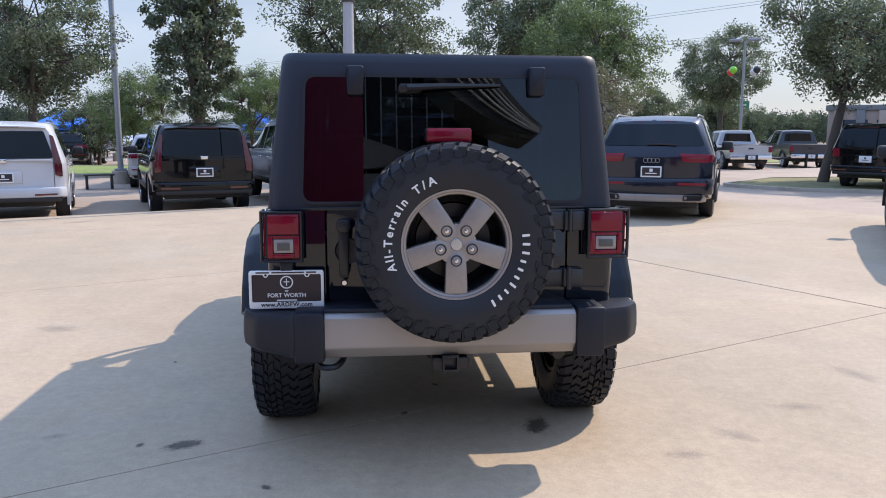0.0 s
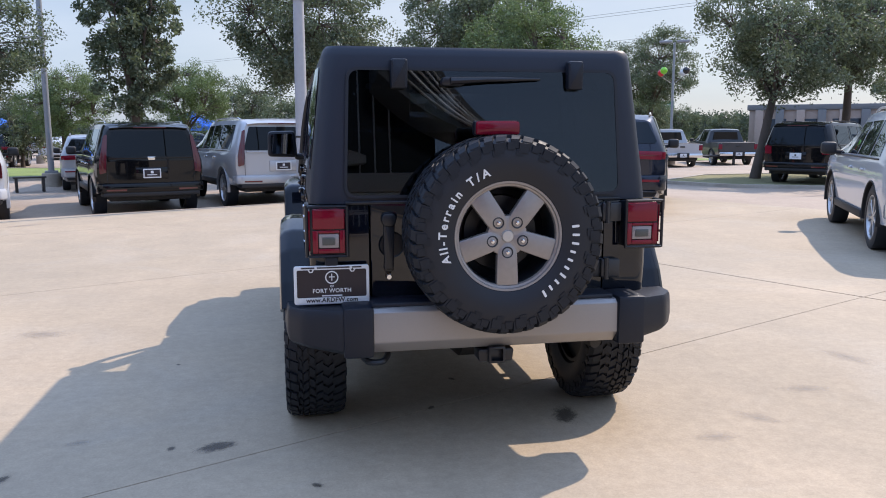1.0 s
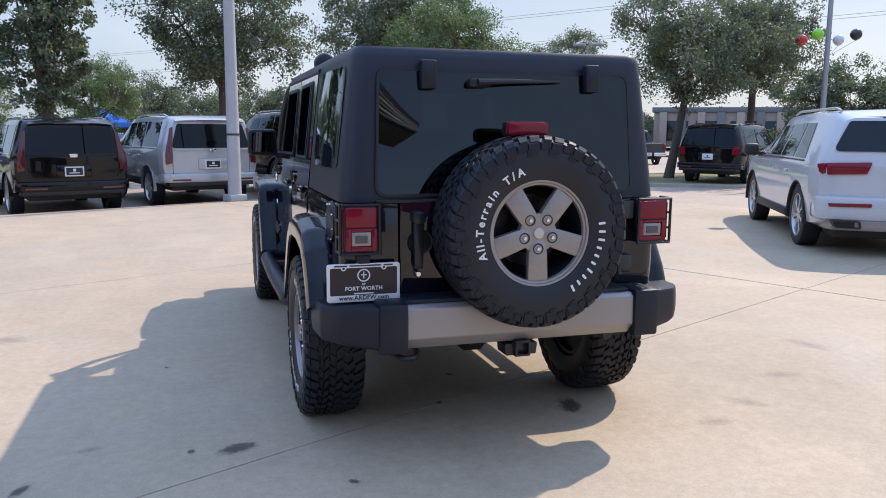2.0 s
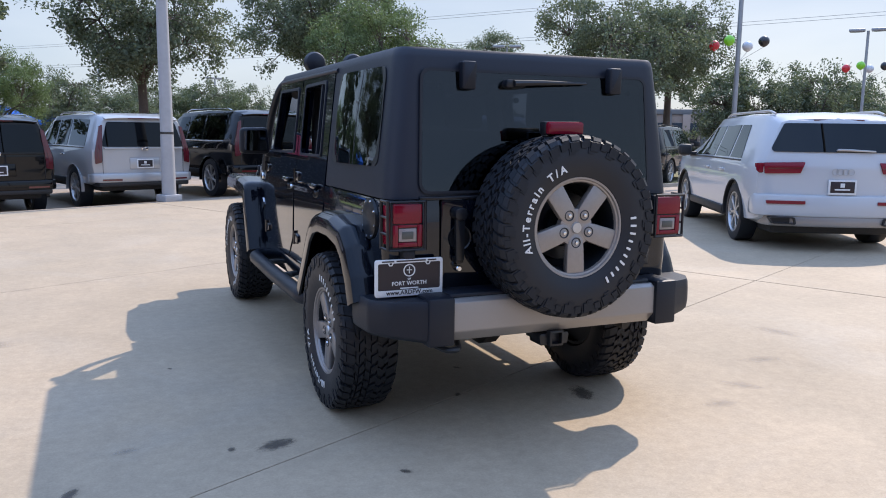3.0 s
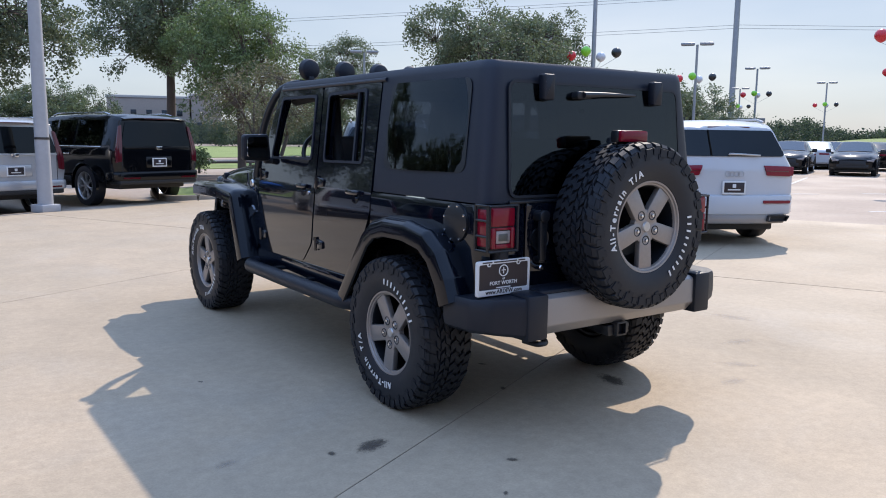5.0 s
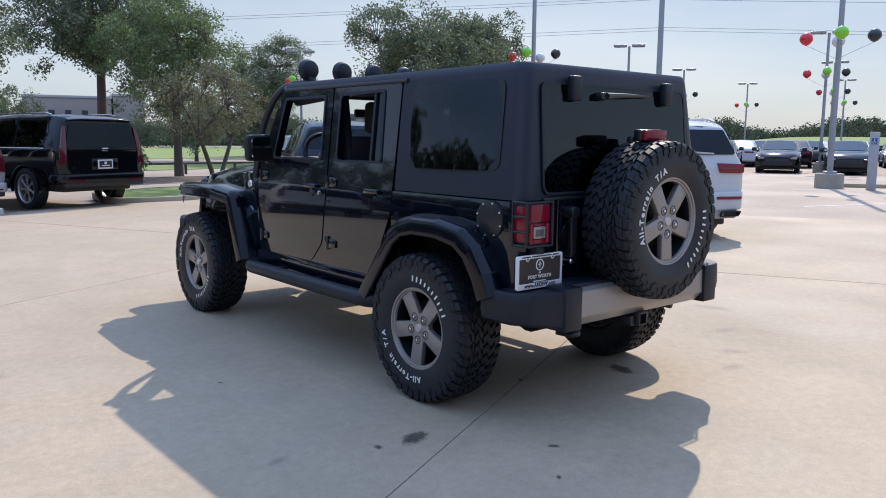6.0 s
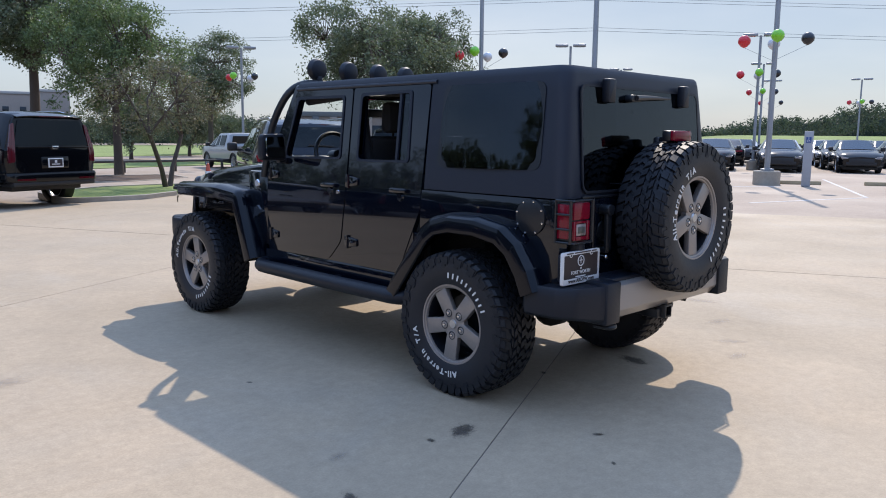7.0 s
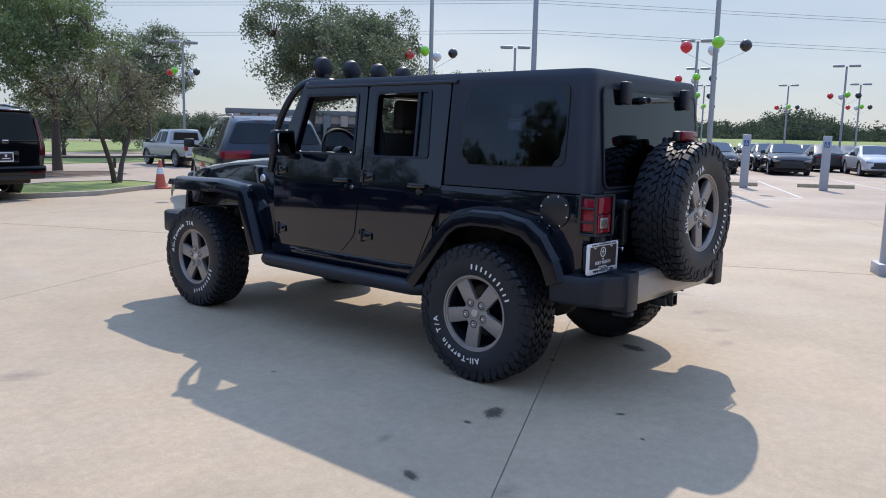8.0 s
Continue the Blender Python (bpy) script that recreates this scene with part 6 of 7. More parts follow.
    # nose
    for sd in (-1, 1):
        bm = fresh(prism, rounded(mirrored([(0.42, b - 0.36), (hw - 0.16, b - 0.33), (hw - 0.10, b - 0.20), (0.45, b - 0.27)], sd), 0.02), "y", front - 0.16, front - 0.01, 0.01)
        part("headlight", bm, LENS_CLEAR, body)
    part("grille", fresh(prism, rounded([(-0.52, b - 0.50), (0.52, b - 0.50), (0.50, b - 0.28), (-0.50, b - 0.28)], 0.03), "y", front - 0.08, front + 0.012, 0.01), MATTE, body)
    part("lower_grille", fresh(box, (-0.62, front - 0.1, zl + 0.10), (0.62, front + 0.006, zl + 0.24), 0.02), MATTE, car)
    # plate and tail badge
    if kind != "saloon_car":
        zp = {"large_suv": 0.90, "crossover": 0.80, "pickup_truck": 0.60}[kind]
        yb = -ro - (0.15 if kind == "pickup_truck" else 0.0)
        if kind != "crossover":
            part("plate_recess", fresh(box, (-0.30, yb - 0.008, zp - 0.11), (0.30, yb + 0.02, zp + 0.12), 0.02), pnt if kind == "large_suv" else MATTE if kind == "pickup_truck" else pnt, body)
        pl = part("number_plate", fresh(box, (-0.155, yb - 0.022, zp - 0.08), (0.155, yb - 0.004, zp + 0.08), 0.004), PLATE_DARK if style != "plain" else PLATE_WHITE, car, "dark dealer plate in a pale frame" if style != "plain" else "")
        part("plate_rim", cut(fresh(box, (-0.165, yb - 0.025, zp - 0.09), (0.165, yb - 0.002, zp + 0.09), 0.004), fresh(box, (-0.143, yb - 0.1, zp - 0.066), (0.143, yb + 0.1, zp + 0.07))), PLATE_WHITE, pl)
        bm = bmesh.new()
        box(bm, (-0.09, yb - 0.024, zp - 0.035), (0.09, yb - 0.02, zp - 0.018))
        box(bm, (-0.025, yb - 0.024, zp + 0.0), (0.025, yb - 0.02, zp + 0.05))
        part("plate_print", bm, PLATE_WHITE if style != "plain" else PLATE_DARK, pl)
        zb = {"large_suv": b + 0.0, "crossover": 0.985, "pickup_truck": 0.9}[kind]
        bm = bmesh.new()
        if kind == "crossover":
            for i in range(4):
                lathe(bm, [(-0.004, 0.034), (-0.004, 0.040), (0.004, 0.040), (0.004, 0.034)], 20, Matrix(((0, 1, 0, -0.093 + 0.062 * i), (1, 0, 0, -ro - 0.012), (0, 0, 1, zb), (0, 0, 0, 1))), True)
        else:
            prism(bm, rounded([(-0.06, zb - 0.02), (0.06, zb - 0.02), (0.075, zb + 0.045), (-0.075, zb + 0.045)], 0.01), "y", -ro - 0.03, -ro + 0.01, 0.004)
        if style != "plain":
            part("tail_badge", bm, CHROME if kind != "crossover" else PAINTS["silver"], body)
        else:
            bm.free()
    return car


def park(x, y, heading):
    """The pose of a car whose rear axle stands at x, y and which points heading degrees anticlockwise from +x."""
    return pose(x, y, gz(x, y) + 0.002 if Vector((x, y)).dot(V) > 11.3 or Vector((x, y)).dot(U) > 11.6 else 0.0, 0, 0, heading - 90)


vehicle("suv", "large_suv", "white", "white full-size SUV with tall dark tail lamps in the parking row", "suv", park(-6.96, 11.5, 108), "chrome", "parked row of full-size SUVs")
black_suv = vehicle("suv", "large_suv", "black", "black full-size SUV with chrome tail badge in the parking row", "suv", park(-3.87, 13.22, 108.5), "chrome", "parked row of full-size SUVs")
vehicle("suv", "large_suv", "silver", "silver full-size SUV with tall red tail lamps behind a pole", "suv", park(-1.37, 14.0, 108.5), "chrome", "parked row of full-size SUVs")
copy_thing(black_suv, park(1.31, 14.35, 108.5))
copy_thing(black_suv, park(-9.8, 10.6, 107))
copy_thing(black_suv, park(-12.6, 9.5, 107))
vehicle("suv", "crossover", "white", "white mid-size SUV with wide red tail lamps on the concrete", "suv", park(6.89, 3.92, 61.6))
vehicle("suv", "crossover", "navy", "dark blue-black mid-size SUV with silver lower bumper", "suv", park(4.80, 9.45, 64))
vehicle("suv", "large_suv", "black", "black full-size SUV parked beside a kerbed oak bed", "suv", park(14.45, 17.3, 34), "plain")
vehicle("pickup_truck", "pickup_truck", "silver", "silver pickup truck with dark bed cover", "pickup truck", park(18.0, 32.9, 82), "plain")
vehicle("pickup_truck", "pickup_truck", "grey", "dark grey pickup truck on the far side of the lot", "pickup truck", park(21.9, 34.3, 78), "plain")
vehicle("suv", "crossover", "black", "small dark SUV far across the lot", "suv", park(-15.3, 38.5, 95), "plain")
vehicle("suv", "crossover", "silver", "pale crossover parked behind the row of SUVs", "suv", park(-6.95, 22.6, 104), "plain")
truck = vehicle("pickup_truck", "pickup_truck", "blue", "dark pickup truck seen from the side far off", "pickup truck", park(-16.5, 43.0, 170), "plain")
dark = vehicle("saloon_car", "saloon_car", "black", "black saloon car facing out in a parking row", "car", park(34.5, 15.8, 205), group="far rows of cars")
pale = vehicle("saloon_car", "saloon_car", "white", "white saloon car facing out in a parking row", "car", park(41.0, 7.2, 205), group="far rows of cars")
grey = vehicle("saloon_car", "saloon_car", "grey", "grey saloon car in a far parking row", "car", park(44.0, 22.0, 205), group="far rows of cars")
vehicle("saloon_car", "saloon_car", "red", "dark red car in a far parking row", "car", park(-9.5, 50.0, 200), group="far rows of cars")
blue = vehicle("saloon_car", "saloon_car", "silver", "silver saloon car in a far parking row", "car", park(47.0, 15.0, 205), group="far rows of cars")
van = vehicle("suv", "crossover", "grey", "grey crossover in a far parking row", "suv", park(39.5, 26.5, 25), "plain", "far rows of cars")
rng = random.Random(5)
kinds = [dark, pale, grey, blue, dark, pale, grey]
for x, y, o in ((35.3, 13.0, dark), (37.6, 10.4, dark), (33.9, 18.6, dark)):
    copy_thing(o, park(x, y, 205))
for row in range(5):
    for k in range(12):
        bx, by = 38.5 + 8.5 * row + 0.95 * k * 1.0, 20.0 + 3.4 * row - 2.6 * k
        if rng.random() < 0.86:
            o = kinds[rng.randrange(len(kinds))]
            copy_thing(o, park(bx + rng.uniform(-0.3, 0.3), by + rng.uniform(-0.3, 0.3), 205 if rng.random() < 0.7 else 25))
for k in range(10):
    copy_thing(kinds[rng.randrange(len(kinds))], park(-26 + 3.3 * k + rng.uniform(-0.4, 0.4), 50 + 0.5 * k + rng.uniform(-0.4, 0.4), 100 if rng.random() < 0.5 else 280))
for k in range(10):
    copy_thing((pale, grey, blue, van)[rng.randrange(4)], park(-22 + 4.0 * k, 62 + 0.5 * k, 10))

# ---- trees ----
BARK = shader("grey-brown bark", (0.085, 0.065, 0.05), 0.9, vary=0.35, grain=30, stain=0.25, stain_size=0.3, bump=0.01)


def leaf_material(name, color, island=0.7, through_light=0.28):
    mt = shader(name, color, 0.6, vary=0.2, grain=3, stain=0.35, stain_size=0.8 if island > 0.3 else 6.0, island=island, spec=0.4 if island > 0.3 else 0.1)
    n, l = mt.node_tree.nodes, mt.node_tree.links
    b, out = n["Principled BSDF"], n["Material Output"]
    tr, mx = n.new("ShaderNodeBsdfTranslucent"), n.new("ShaderNodeMixShader")
    mx.inputs[0].default_value = through_light
    tr.inputs[0].default_value = (color[0] * 1.25, color[1] * 1.4, color[2] * 1.0, 1)
    l.new(b.outputs[0], mx.inputs[1]), l.new(tr.outputs[0], mx.inputs[2]), l.new(mx.outputs[0], out.inputs[0])
    return mt


LEAF = leaf_material("grey-green oak leaves", (0.125, 0.148, 0.092))
LEAF_BRIGHT = leaf_material("fresh green leaves", (0.135, 0.178, 0.078))
# dull and bluish: the haze of distance is mixed into this leaf colour
LEAF_FAR = leaf_material("distant green leaves", (0.060, 0.076, 0.062), 0.25, 0.42)


def leaf_mesh(name, centres, spread, per, size, seed, material, droop=0.3):
    """Many small bent leaves round the centres, as one mesh."""
    g = np.random.default_rng(seed)
    c = np.repeat(np.asarray(centres), per, axis=0)
    sp = np.repeat(np.asarray(spread), per)[:, None]
    k = len(c)
    off = g.normal(size=(k, 3)) * np.array([1, 1, 0.75])
    off *= (g.random((k, 1)) ** 0.5) / np.linalg.norm(off, axis=1, keepdims=True)
    p = c + off * sp
    d = g.normal(size=(k, 3))
    d[:, 2] -= droop
    d /= np.linalg.norm(d, axis=1, keepdims=True)
    s = np.cross(d, g.normal(size=(k, 3)))
    s /= np.linalg.norm(s, axis=1, keepdims=True) + 1e-9
    ln = size * g.uniform(0.7, 1.4, (k, 1))
    w = ln * 0.28
    v = np.stack([p, p + d * ln * 0.5 + s * w, p + d * ln, p + d * ln * 0.5 - s * w], axis=1).reshape(-1, 3)
    me = bpy.data.meshes.new(name)
    me.from_pydata(v.tolist(), [], np.arange(4 * k).reshape(-1, 4).tolist())
    me.materials.append(material)
    return me


def tree_meshes(seed, height, radius, trunk_h, trunk_r, tips, per, leaf, material, lean=0.0, forks=1, flat=0.9, fill=0.35):
    """Trunk with limbs and twigs as one bark mesh; and a crown of leaves round the twig ends."""
    g = random.Random(seed)
    bm = bmesh.new()
    top = Vector((lean, lean * 0.3, trunk_h))
    nodes = []
    mid_z, half = (height + trunk_h * 0.85) / 2, (height - trunk_h * 0.85) / 2
    for f in range(forks):
        a0 = 2 * math.pi * f / max(forks, 1) + g.random()
        sway = Vector((math.cos(a0), math.sin(a0), 0)) * (0.27 * trunk_h if forks > 1 else 0.02)
        pts = [Vector((0, 0, -0.05)) + sway * 0.3, top * 0.35 + sway * 1.1 + Vector((g.uniform(-0.05, 0.05), 0, 0)), top * 0.7 + sway * 1.8, top + sway * 2.6]
        tube(bm, pts, [trunk_r * 1.25, trunk_r, trunk_r * 0.9, trunk_r * 0.8], 9, None, False)
        limbs = 6 if forks == 1 else 3
        for i in range(limbs):
            a = 2 * math.pi * i / limbs + g.uniform(-0.4, 0.4) + f
            rr, zz = radius * g.uniform(0.35, 0.62), mid_z + half * g.uniform(-0.35, 0.62)
            if i == 0:
                rr, zz = radius * 0.1, mid_z + half * 0.6
            end = Vector((lean * 1.6 + rr * math.cos(a), rr * math.sin(a), zz))
            start = pts[-1] if i % 2 == 0 else pts[-1] * 0.85 + pts[-2] * 0.15
            m1 = start.lerp(end, 0.4) + Vector((g.uniform(-0.2, 0.2), g.uniform(-0.2, 0.2), 0.25))
            m2 = start.lerp(end, 0.75) + Vector((g.uniform(-0.25, 0.25), g.uniform(-0.25, 0.25), 0.1))
            tube(bm, [start, m1, m2, end], [trunk_r * 0.55, trunk_r * 0.38, trunk_r * 0.22, trunk_r * 0.08], 6, None, False)
            nodes += [start.lerp(m1, 0.6), m1, m1.lerp(m2, 0.5), m2, end]
    centres, sizes = [], []
    lobes = [(g.uniform(0, 6.28), g.uniform(-0.4, 0.8), g.uniform(0.8, 1.12)) for _ in range(9)]
    guard = 0
    while len(centres) < tips and guard < tips * 20:
        guard += 1
        d = Vector((g.gauss(0, 1), g.gauss(0, 1), g.gauss(0, 1))).normalized()
        k = 0.78
        for la, lz, lk in lobes:
            if d.dot(Vector((math.cos(la) * (1 - lz * lz) ** 0.5, math.sin(la) * (1 - lz * lz) ** 0.5, lz))) > 0.72:
                k = max(k, lk)
        q = g.random() ** fill * k
        p = Vector((lean * 1.6 + d.x * radius * q, d.y * radius * q, mid_z + d.z * half * q * (1.0 if d.z > 0 else flat * 1.25)))
        if noise.noise(p * (1.15 / max(0.6, radius / 3))) < 0.0 or p.z < trunk_h * (0.86 - 0.30 * math.hypot(p.x, p.y) / radius):
            continue
        near = min(nodes, key=lambda nd: (nd - p).length)
        if (near - p).length < radius * 0.75:
            tube(bm, [near, near.lerp(p, 0.5) + Vector((0, 0, 0.08)), p], [0.022 * radius / 3, 0.014 * radius / 3, 0.006], 3, None, False)
            centres.append(tuple(p)), sizes.append(radius * g.uniform(0.09, 0.19))
    return finish("trunk", bm, BARK, 60), leaf_mesh("crown", centres, sizes, per, leaf, seed, material)


def tree(label, meshes, m, scale=1.0, name="tree", group=""):
    p = m.translation
    t = thing(name, label, "tree", group, Matrix.Translation((0, 0, gz(p.x, p.y))) @ m @ Matrix.Scale(scale, 4))
    part("trunk", meshes[0], BARK, t), part("crown", meshes[1], LEAF, t)
    return t


OAK_A = tree_meshes(3, 7.8, 3.0, 3.2, 0.17, 310, 115, 0.10, LEAF)
OAK_D = tree_meshes(41, 8.2, 2.9, 3.9, 0.18, 290, 110, 0.105, LEAF, flat=0.8)
OAK_B = tree_meshes(11, 7.0, 3.1, 2.9, 0.16, 290, 110, 0.10, LEAF, lean=0.5)
OAK_C = tree_meshes(17, 8.4, 3.3, 3.2, 0.19, 310, 115, 0.108, LEAF_BRIGHT, flat=1.0)
TALL = tree_meshes(23, 9.2, 1.62, 2.0, 0.17, 320, 95, 0.11, LEAF, flat=1.0, fill=0.45)
BUSHY = tree_meshes(29, 5.2, 2.9, 0.9, 0.13, 220, 95, 0.13, LEAF, flat=1.0, fill=0.5)
LEAF_DRY = leaf_material("dull brown-green leaves", (0.14, 0.13, 0.085))
MULTI = tree_meshes(37, 3.3, 1.85, 1.35, 0.06, 190, 34, 0.062, LEAF_DRY, forks=2, flat=0.8)
OAK = "grey-green live oak with a dark trunk in the car park"
tree(OAK, OAK_A, pose(-8.5, 16.6, 0, 0, 0, 40), 0.74)
tree("tall narrow oak behind the parked SUVs", TALL, pose(-5.2, 20.3, 0, 0, 0, 130), 0.95)
tree(OAK, OAK_C, pose(-5.4, 33.0, 0, 0, 0, 200), 0.58)
tree("small round tree on a kerbed lawn", BUSHY, pose(-14.3, 39.5, 0, 0, 0, 20), 0.74)
tree(OAK, OAK_C, pose(-9.5, 29.0, 0, 0, 0, 250), 0.52)
tree(OAK, OAK_A, pose(-0.35, 24.3, 0, 0, 0, 160), 1.02)
tree("broad oak with an open crown", OAK_D, pose(7.7, 33.0, 0, 0, 0, 300), 1.2)
tree("fresh green oak with a full crown", OAK_C, pose(9.2, 28.3, 0.0, 0, 0, 75), 0.88)
tree(OAK, OAK_A, pose(22.5, 45.3, 0, 0, 0, 10), 1.08)
tree("leaning oak with a forked dark trunk on a kerbed bed", OAK_B, pose(14.1, 19.6, 0.1, 0, 0, 345), 0.92)
tree("oak with a straight trunk on a kerbed bed", OAK_D, pose(18.1, 20.6, 0.1, 0, 0, 30), 0.82)
tree("small many-stemmed tree on a grass bed", MULTI, pose(5.5, 16.5, 0.1, 0, 0, 0), 1.0)
for x, y, k, s, a in ((31.5, 26.0, BUSHY, 1.0, 0), (36.5, 24.5, BUSHY, 0.64, 90), (41.0, 30.5, BUSHY, 1.0, 50), (29.0, 28.5, BUSHY, 1.05, 140)):
    tree("rounded tree at the edge of the far lot", k, pose(x, y, 0, 0, 0, a), s, group="trees at the edge of the far lot")
for i, (x, y, s) in enumerate(((-3.5, 46.0, 0.95), (1.0, 47.0, 0.9), (4.5, 48.0, 0.92), (6.9, 50.5, 0.9), (-0.5, 40.0, 0.72), (20.0, 52.0, 1.0), (27.5, 58.0, 1.0), (30.0, 63.0, 0.75), (35.0, 66.0, 0.8), (40.0, 66.0, 0.7))):
    tree("bushy green tree beyond the parked cars", BUSHY, pose(x, y, 0, 0, 0, 47 * i), s, group="bushy trees beyond the lot")
# unseen row of trees, added only to give the doors something dark to reflect
for i in range(9):
    tree("bushy green tree out of view, added for reflections in the doors", BUSHY, pose(-20.0 - 2.2 * i, 31.0 - 3.6 * i, 0, 0, 0, 61 * i), 0.95 + 0.1 * (i % 3), group="bushy trees beside the forecourt")
# unseen oaks, added to darken what the doors and quarter window reflect
for x, y, s, a in ((-24.0, 11.5, 1.15, 80), (-25.0, 5.5, 1.1, 190), (-34.0, 16.0, 1.1, 300)):
    tree("live oak out of view, added to darken reflections in the car's side", OAK_A, pose(x, y, 0, 0, 0, a), s, group="oaks beside the forecourt")
for x, y, s in ((4.6, 25.6, 0.55), (5.8, 24.9, 0.4)):
    sh = leaf_mesh("shrub", [(random.uniform(-0.7, 0.7), random.uniform(-0.5, 0.5), random.uniform(0.2, 0.7)) for _ in range(60)], [0.25] * 60, 70, 0.09, 3, LEAF_BRIGHT)
    solo("shrub", sh, LEAF_BRIGHT, "clipped green shrub on a mulch bed", "shrub", m=pose(x, y, 0.1))
g = np.random.default_rng(8)


def wood_top(a):
    """Height of the far woods along a bearing."""
    return (4.4 + 1.3 * math.sin(a * 7) + 1.0 * math.sin(a * 23 + 1) + 0.7 * math.sin(a * 51)) * (1.0 if a < 0.9 else 0.75)


centres, sizes = [], []
for i in range(1500):
    a, d = g.uniform(-0.25, 2.35), g.uniform(120, 160)
    for z in (0.2, 0.55, 0.9):
        centres.append((d * math.cos(a), d * math.sin(a), max(0.4, wood_top(a) * z * g.uniform(0.85, 1.0)))), sizes.append(g.uniform(0.7, 1.4))
woods = solo("far_woods", leaf_mesh("far_woods", centres, sizes, 75, 0.34, 9, LEAF_FAR), LEAF_FAR, "belt of green woods on the horizon", "woods", "stuff")
# solid upright band added behind the leaves to close the gaps between them
bm = bmesh.new()
rim = [[bm.verts.new((d * math.cos(a), d * math.sin(a), -0.4 + (wood_top(a) * 0.93 + 0.4) * k)) for d, k in ((163, 0), (163, 1), (172, 1.05), (172, 0))] for a in np.linspace(-0.3, 2.4, 240)]
for p, q in zip(rim, rim[1:]):
    for j in range(3):
        bm.faces.new((p[j], q[j], q[j + 1], p[j + 1]))
part("wood_floor", bm, LEAF_FAR, woods)

# ---- poles, lamps, balloons, bollards, buildings ----
POLE_WHITE = shader("chalky white pole paint", (0.38, 0.38, 0.39), 0.5, vary=0.1, grain=12, stain=0.15, stain_size=0.6)
POLE_GREY = shader("galvanised grey pole", (0.30, 0.31, 0.32), 0.45, 0.4, vary=0.12, grain=15, stain=0.15, stain_size=0.8)
POLE_DARK = shader("dark bronze pole", (0.05, 0.045, 0.042), 0.5, 0.3, vary=0.15)
BALLOONS = [shader(nm + " balloon", c, 0.28, coat=0.4, vary=0.06, grain=8) for nm, c in (("red", (0.62, 0.015, 0.025)), ("lime green", (0.22, 0.60, 0.02)), ("white", (0.60, 0.62, 0.64)), ("black", (0.012, 0.012, 0.014)))]
BOLLARD = shader("pale grey painted pillar", (0.36, 0.365, 0.38), 0.5, vary=0.1, grain=10, stain=0.12)
SIGN_BLUE = shader("blue sign panel", (0.03, 0.08, 0.25), 0.4, vary=0.05)
BRICK = shader("tan stone cladding", (0.36, 0.29, 0.24), 0.8, vary=0.15, grain=4, stain=0.12, stain_size=4)
STUCCO = shader("pale stucco", (0.50, 0.46, 0.42), 0.85, vary=0.1, grain=5, stain=0.1, stain_size=5)
SLATE = shader("dark grey fascia", (0.15, 0.155, 0.155), 0.6, vary=0.12, grain=5)
WINDOW = shader("dark window glass", (0.02, 0.025, 0.03), 0.08, vary=0.05)
MAROON = shader("crimson wall panel", (0.17, 0.014, 0.055), 0.4, vary=0.06, grain=6)
BLUE = shader("blue canopy cloth", (0.03, 0.16, 0.60), 0.6, vary=0.1)
ORANGE = shader("faded orange cone rubber", (0.52, 0.10, 0.06), 0.6, vary=0.15, grain=20, stain=0.2, stain_size=0.2)


def balloons(x, y, z, arm, r):
    """Four balloons on a cross of wires round a pole."""
    for k, (dx, dy) in enumerate((V, -U, U, -V)):
        dx, dy = dx * arm, dy * arm
        t = thing("balloon", ("red", "lime green", "white", "black")[k] + " balloon tied to a light pole", "balloon", "balloons on the light poles", pose(x + dx, y + dy, z + 0.04 * (k % 2)))
        bm = fresh(lathe, [(-r * 1.06, 0.0), (-r * 1.02, r * 0.12), (-r * 0.8, r * 0.55), (-r * 0.35, r * 0.92), (0.05 * r, r), (r * 0.5, r * 0.86), (r * 0.85, r * 0.5), (r, 0.0)], 20, Matrix.Rotation(radians(-90), 4, "Y"))
        part("balloon_skin", bm, BALLOONS[k], t)
        bm = bmesh.new()
        tube(bm, [(0, 0, -r), (-dx, -dy, -r - 0.45)], 0.007, 4)
        part("arm", bm, POLE_GREY, t)


def light_pole(x, y, h, bearing, heads=True, r=0.075, material=None, base=0.28, label="grey car park light pole with two flat lamp heads"):
    material = material or POLE_GREY
    t = thing("street_lamp", label, "street lamp", "car park light poles", pose(x, y, gz(x, y), 0, 0, math.degrees(bearing)))
    part("pole", fresh(tube, [(0, 0, 0.4), (0, 0, h * 0.5), (0, 0, h)], [r, r * 0.92, r * 0.8], 12), material, t)
    part("footing", fresh(lathe, [(0.0, 0.0), (0.0, base), (0.42, base), (0.45, base - 0.02), (0.45, 0.0)], 20, Matrix.Rotation(radians(-90), 4, "Y")), KERB, t)
    part("base_plate", fresh(box, (-r * 2, -r * 2, 0.44), (r * 2, r * 2, 0.52), 0.01), material, t)
    if heads:
        for s in (-1, 1):
            bm = fresh(box, (min(s * 0.12, s * 0.78), -0.17, h - 0.03), (max(s * 0.12, s * 0.78), 0.17, h + 0.10), 0.04)
            hd = part("lamp_head", bm, POLE_GREY, t)
            part("lens", fresh(box, (min(s * 0.22, s * 0.70), -0.13, h - 0.042), (max(s * 0.22, s * 0.70), 0.13, h - 0.03)), LENS_CLEAR, hd)
    return t


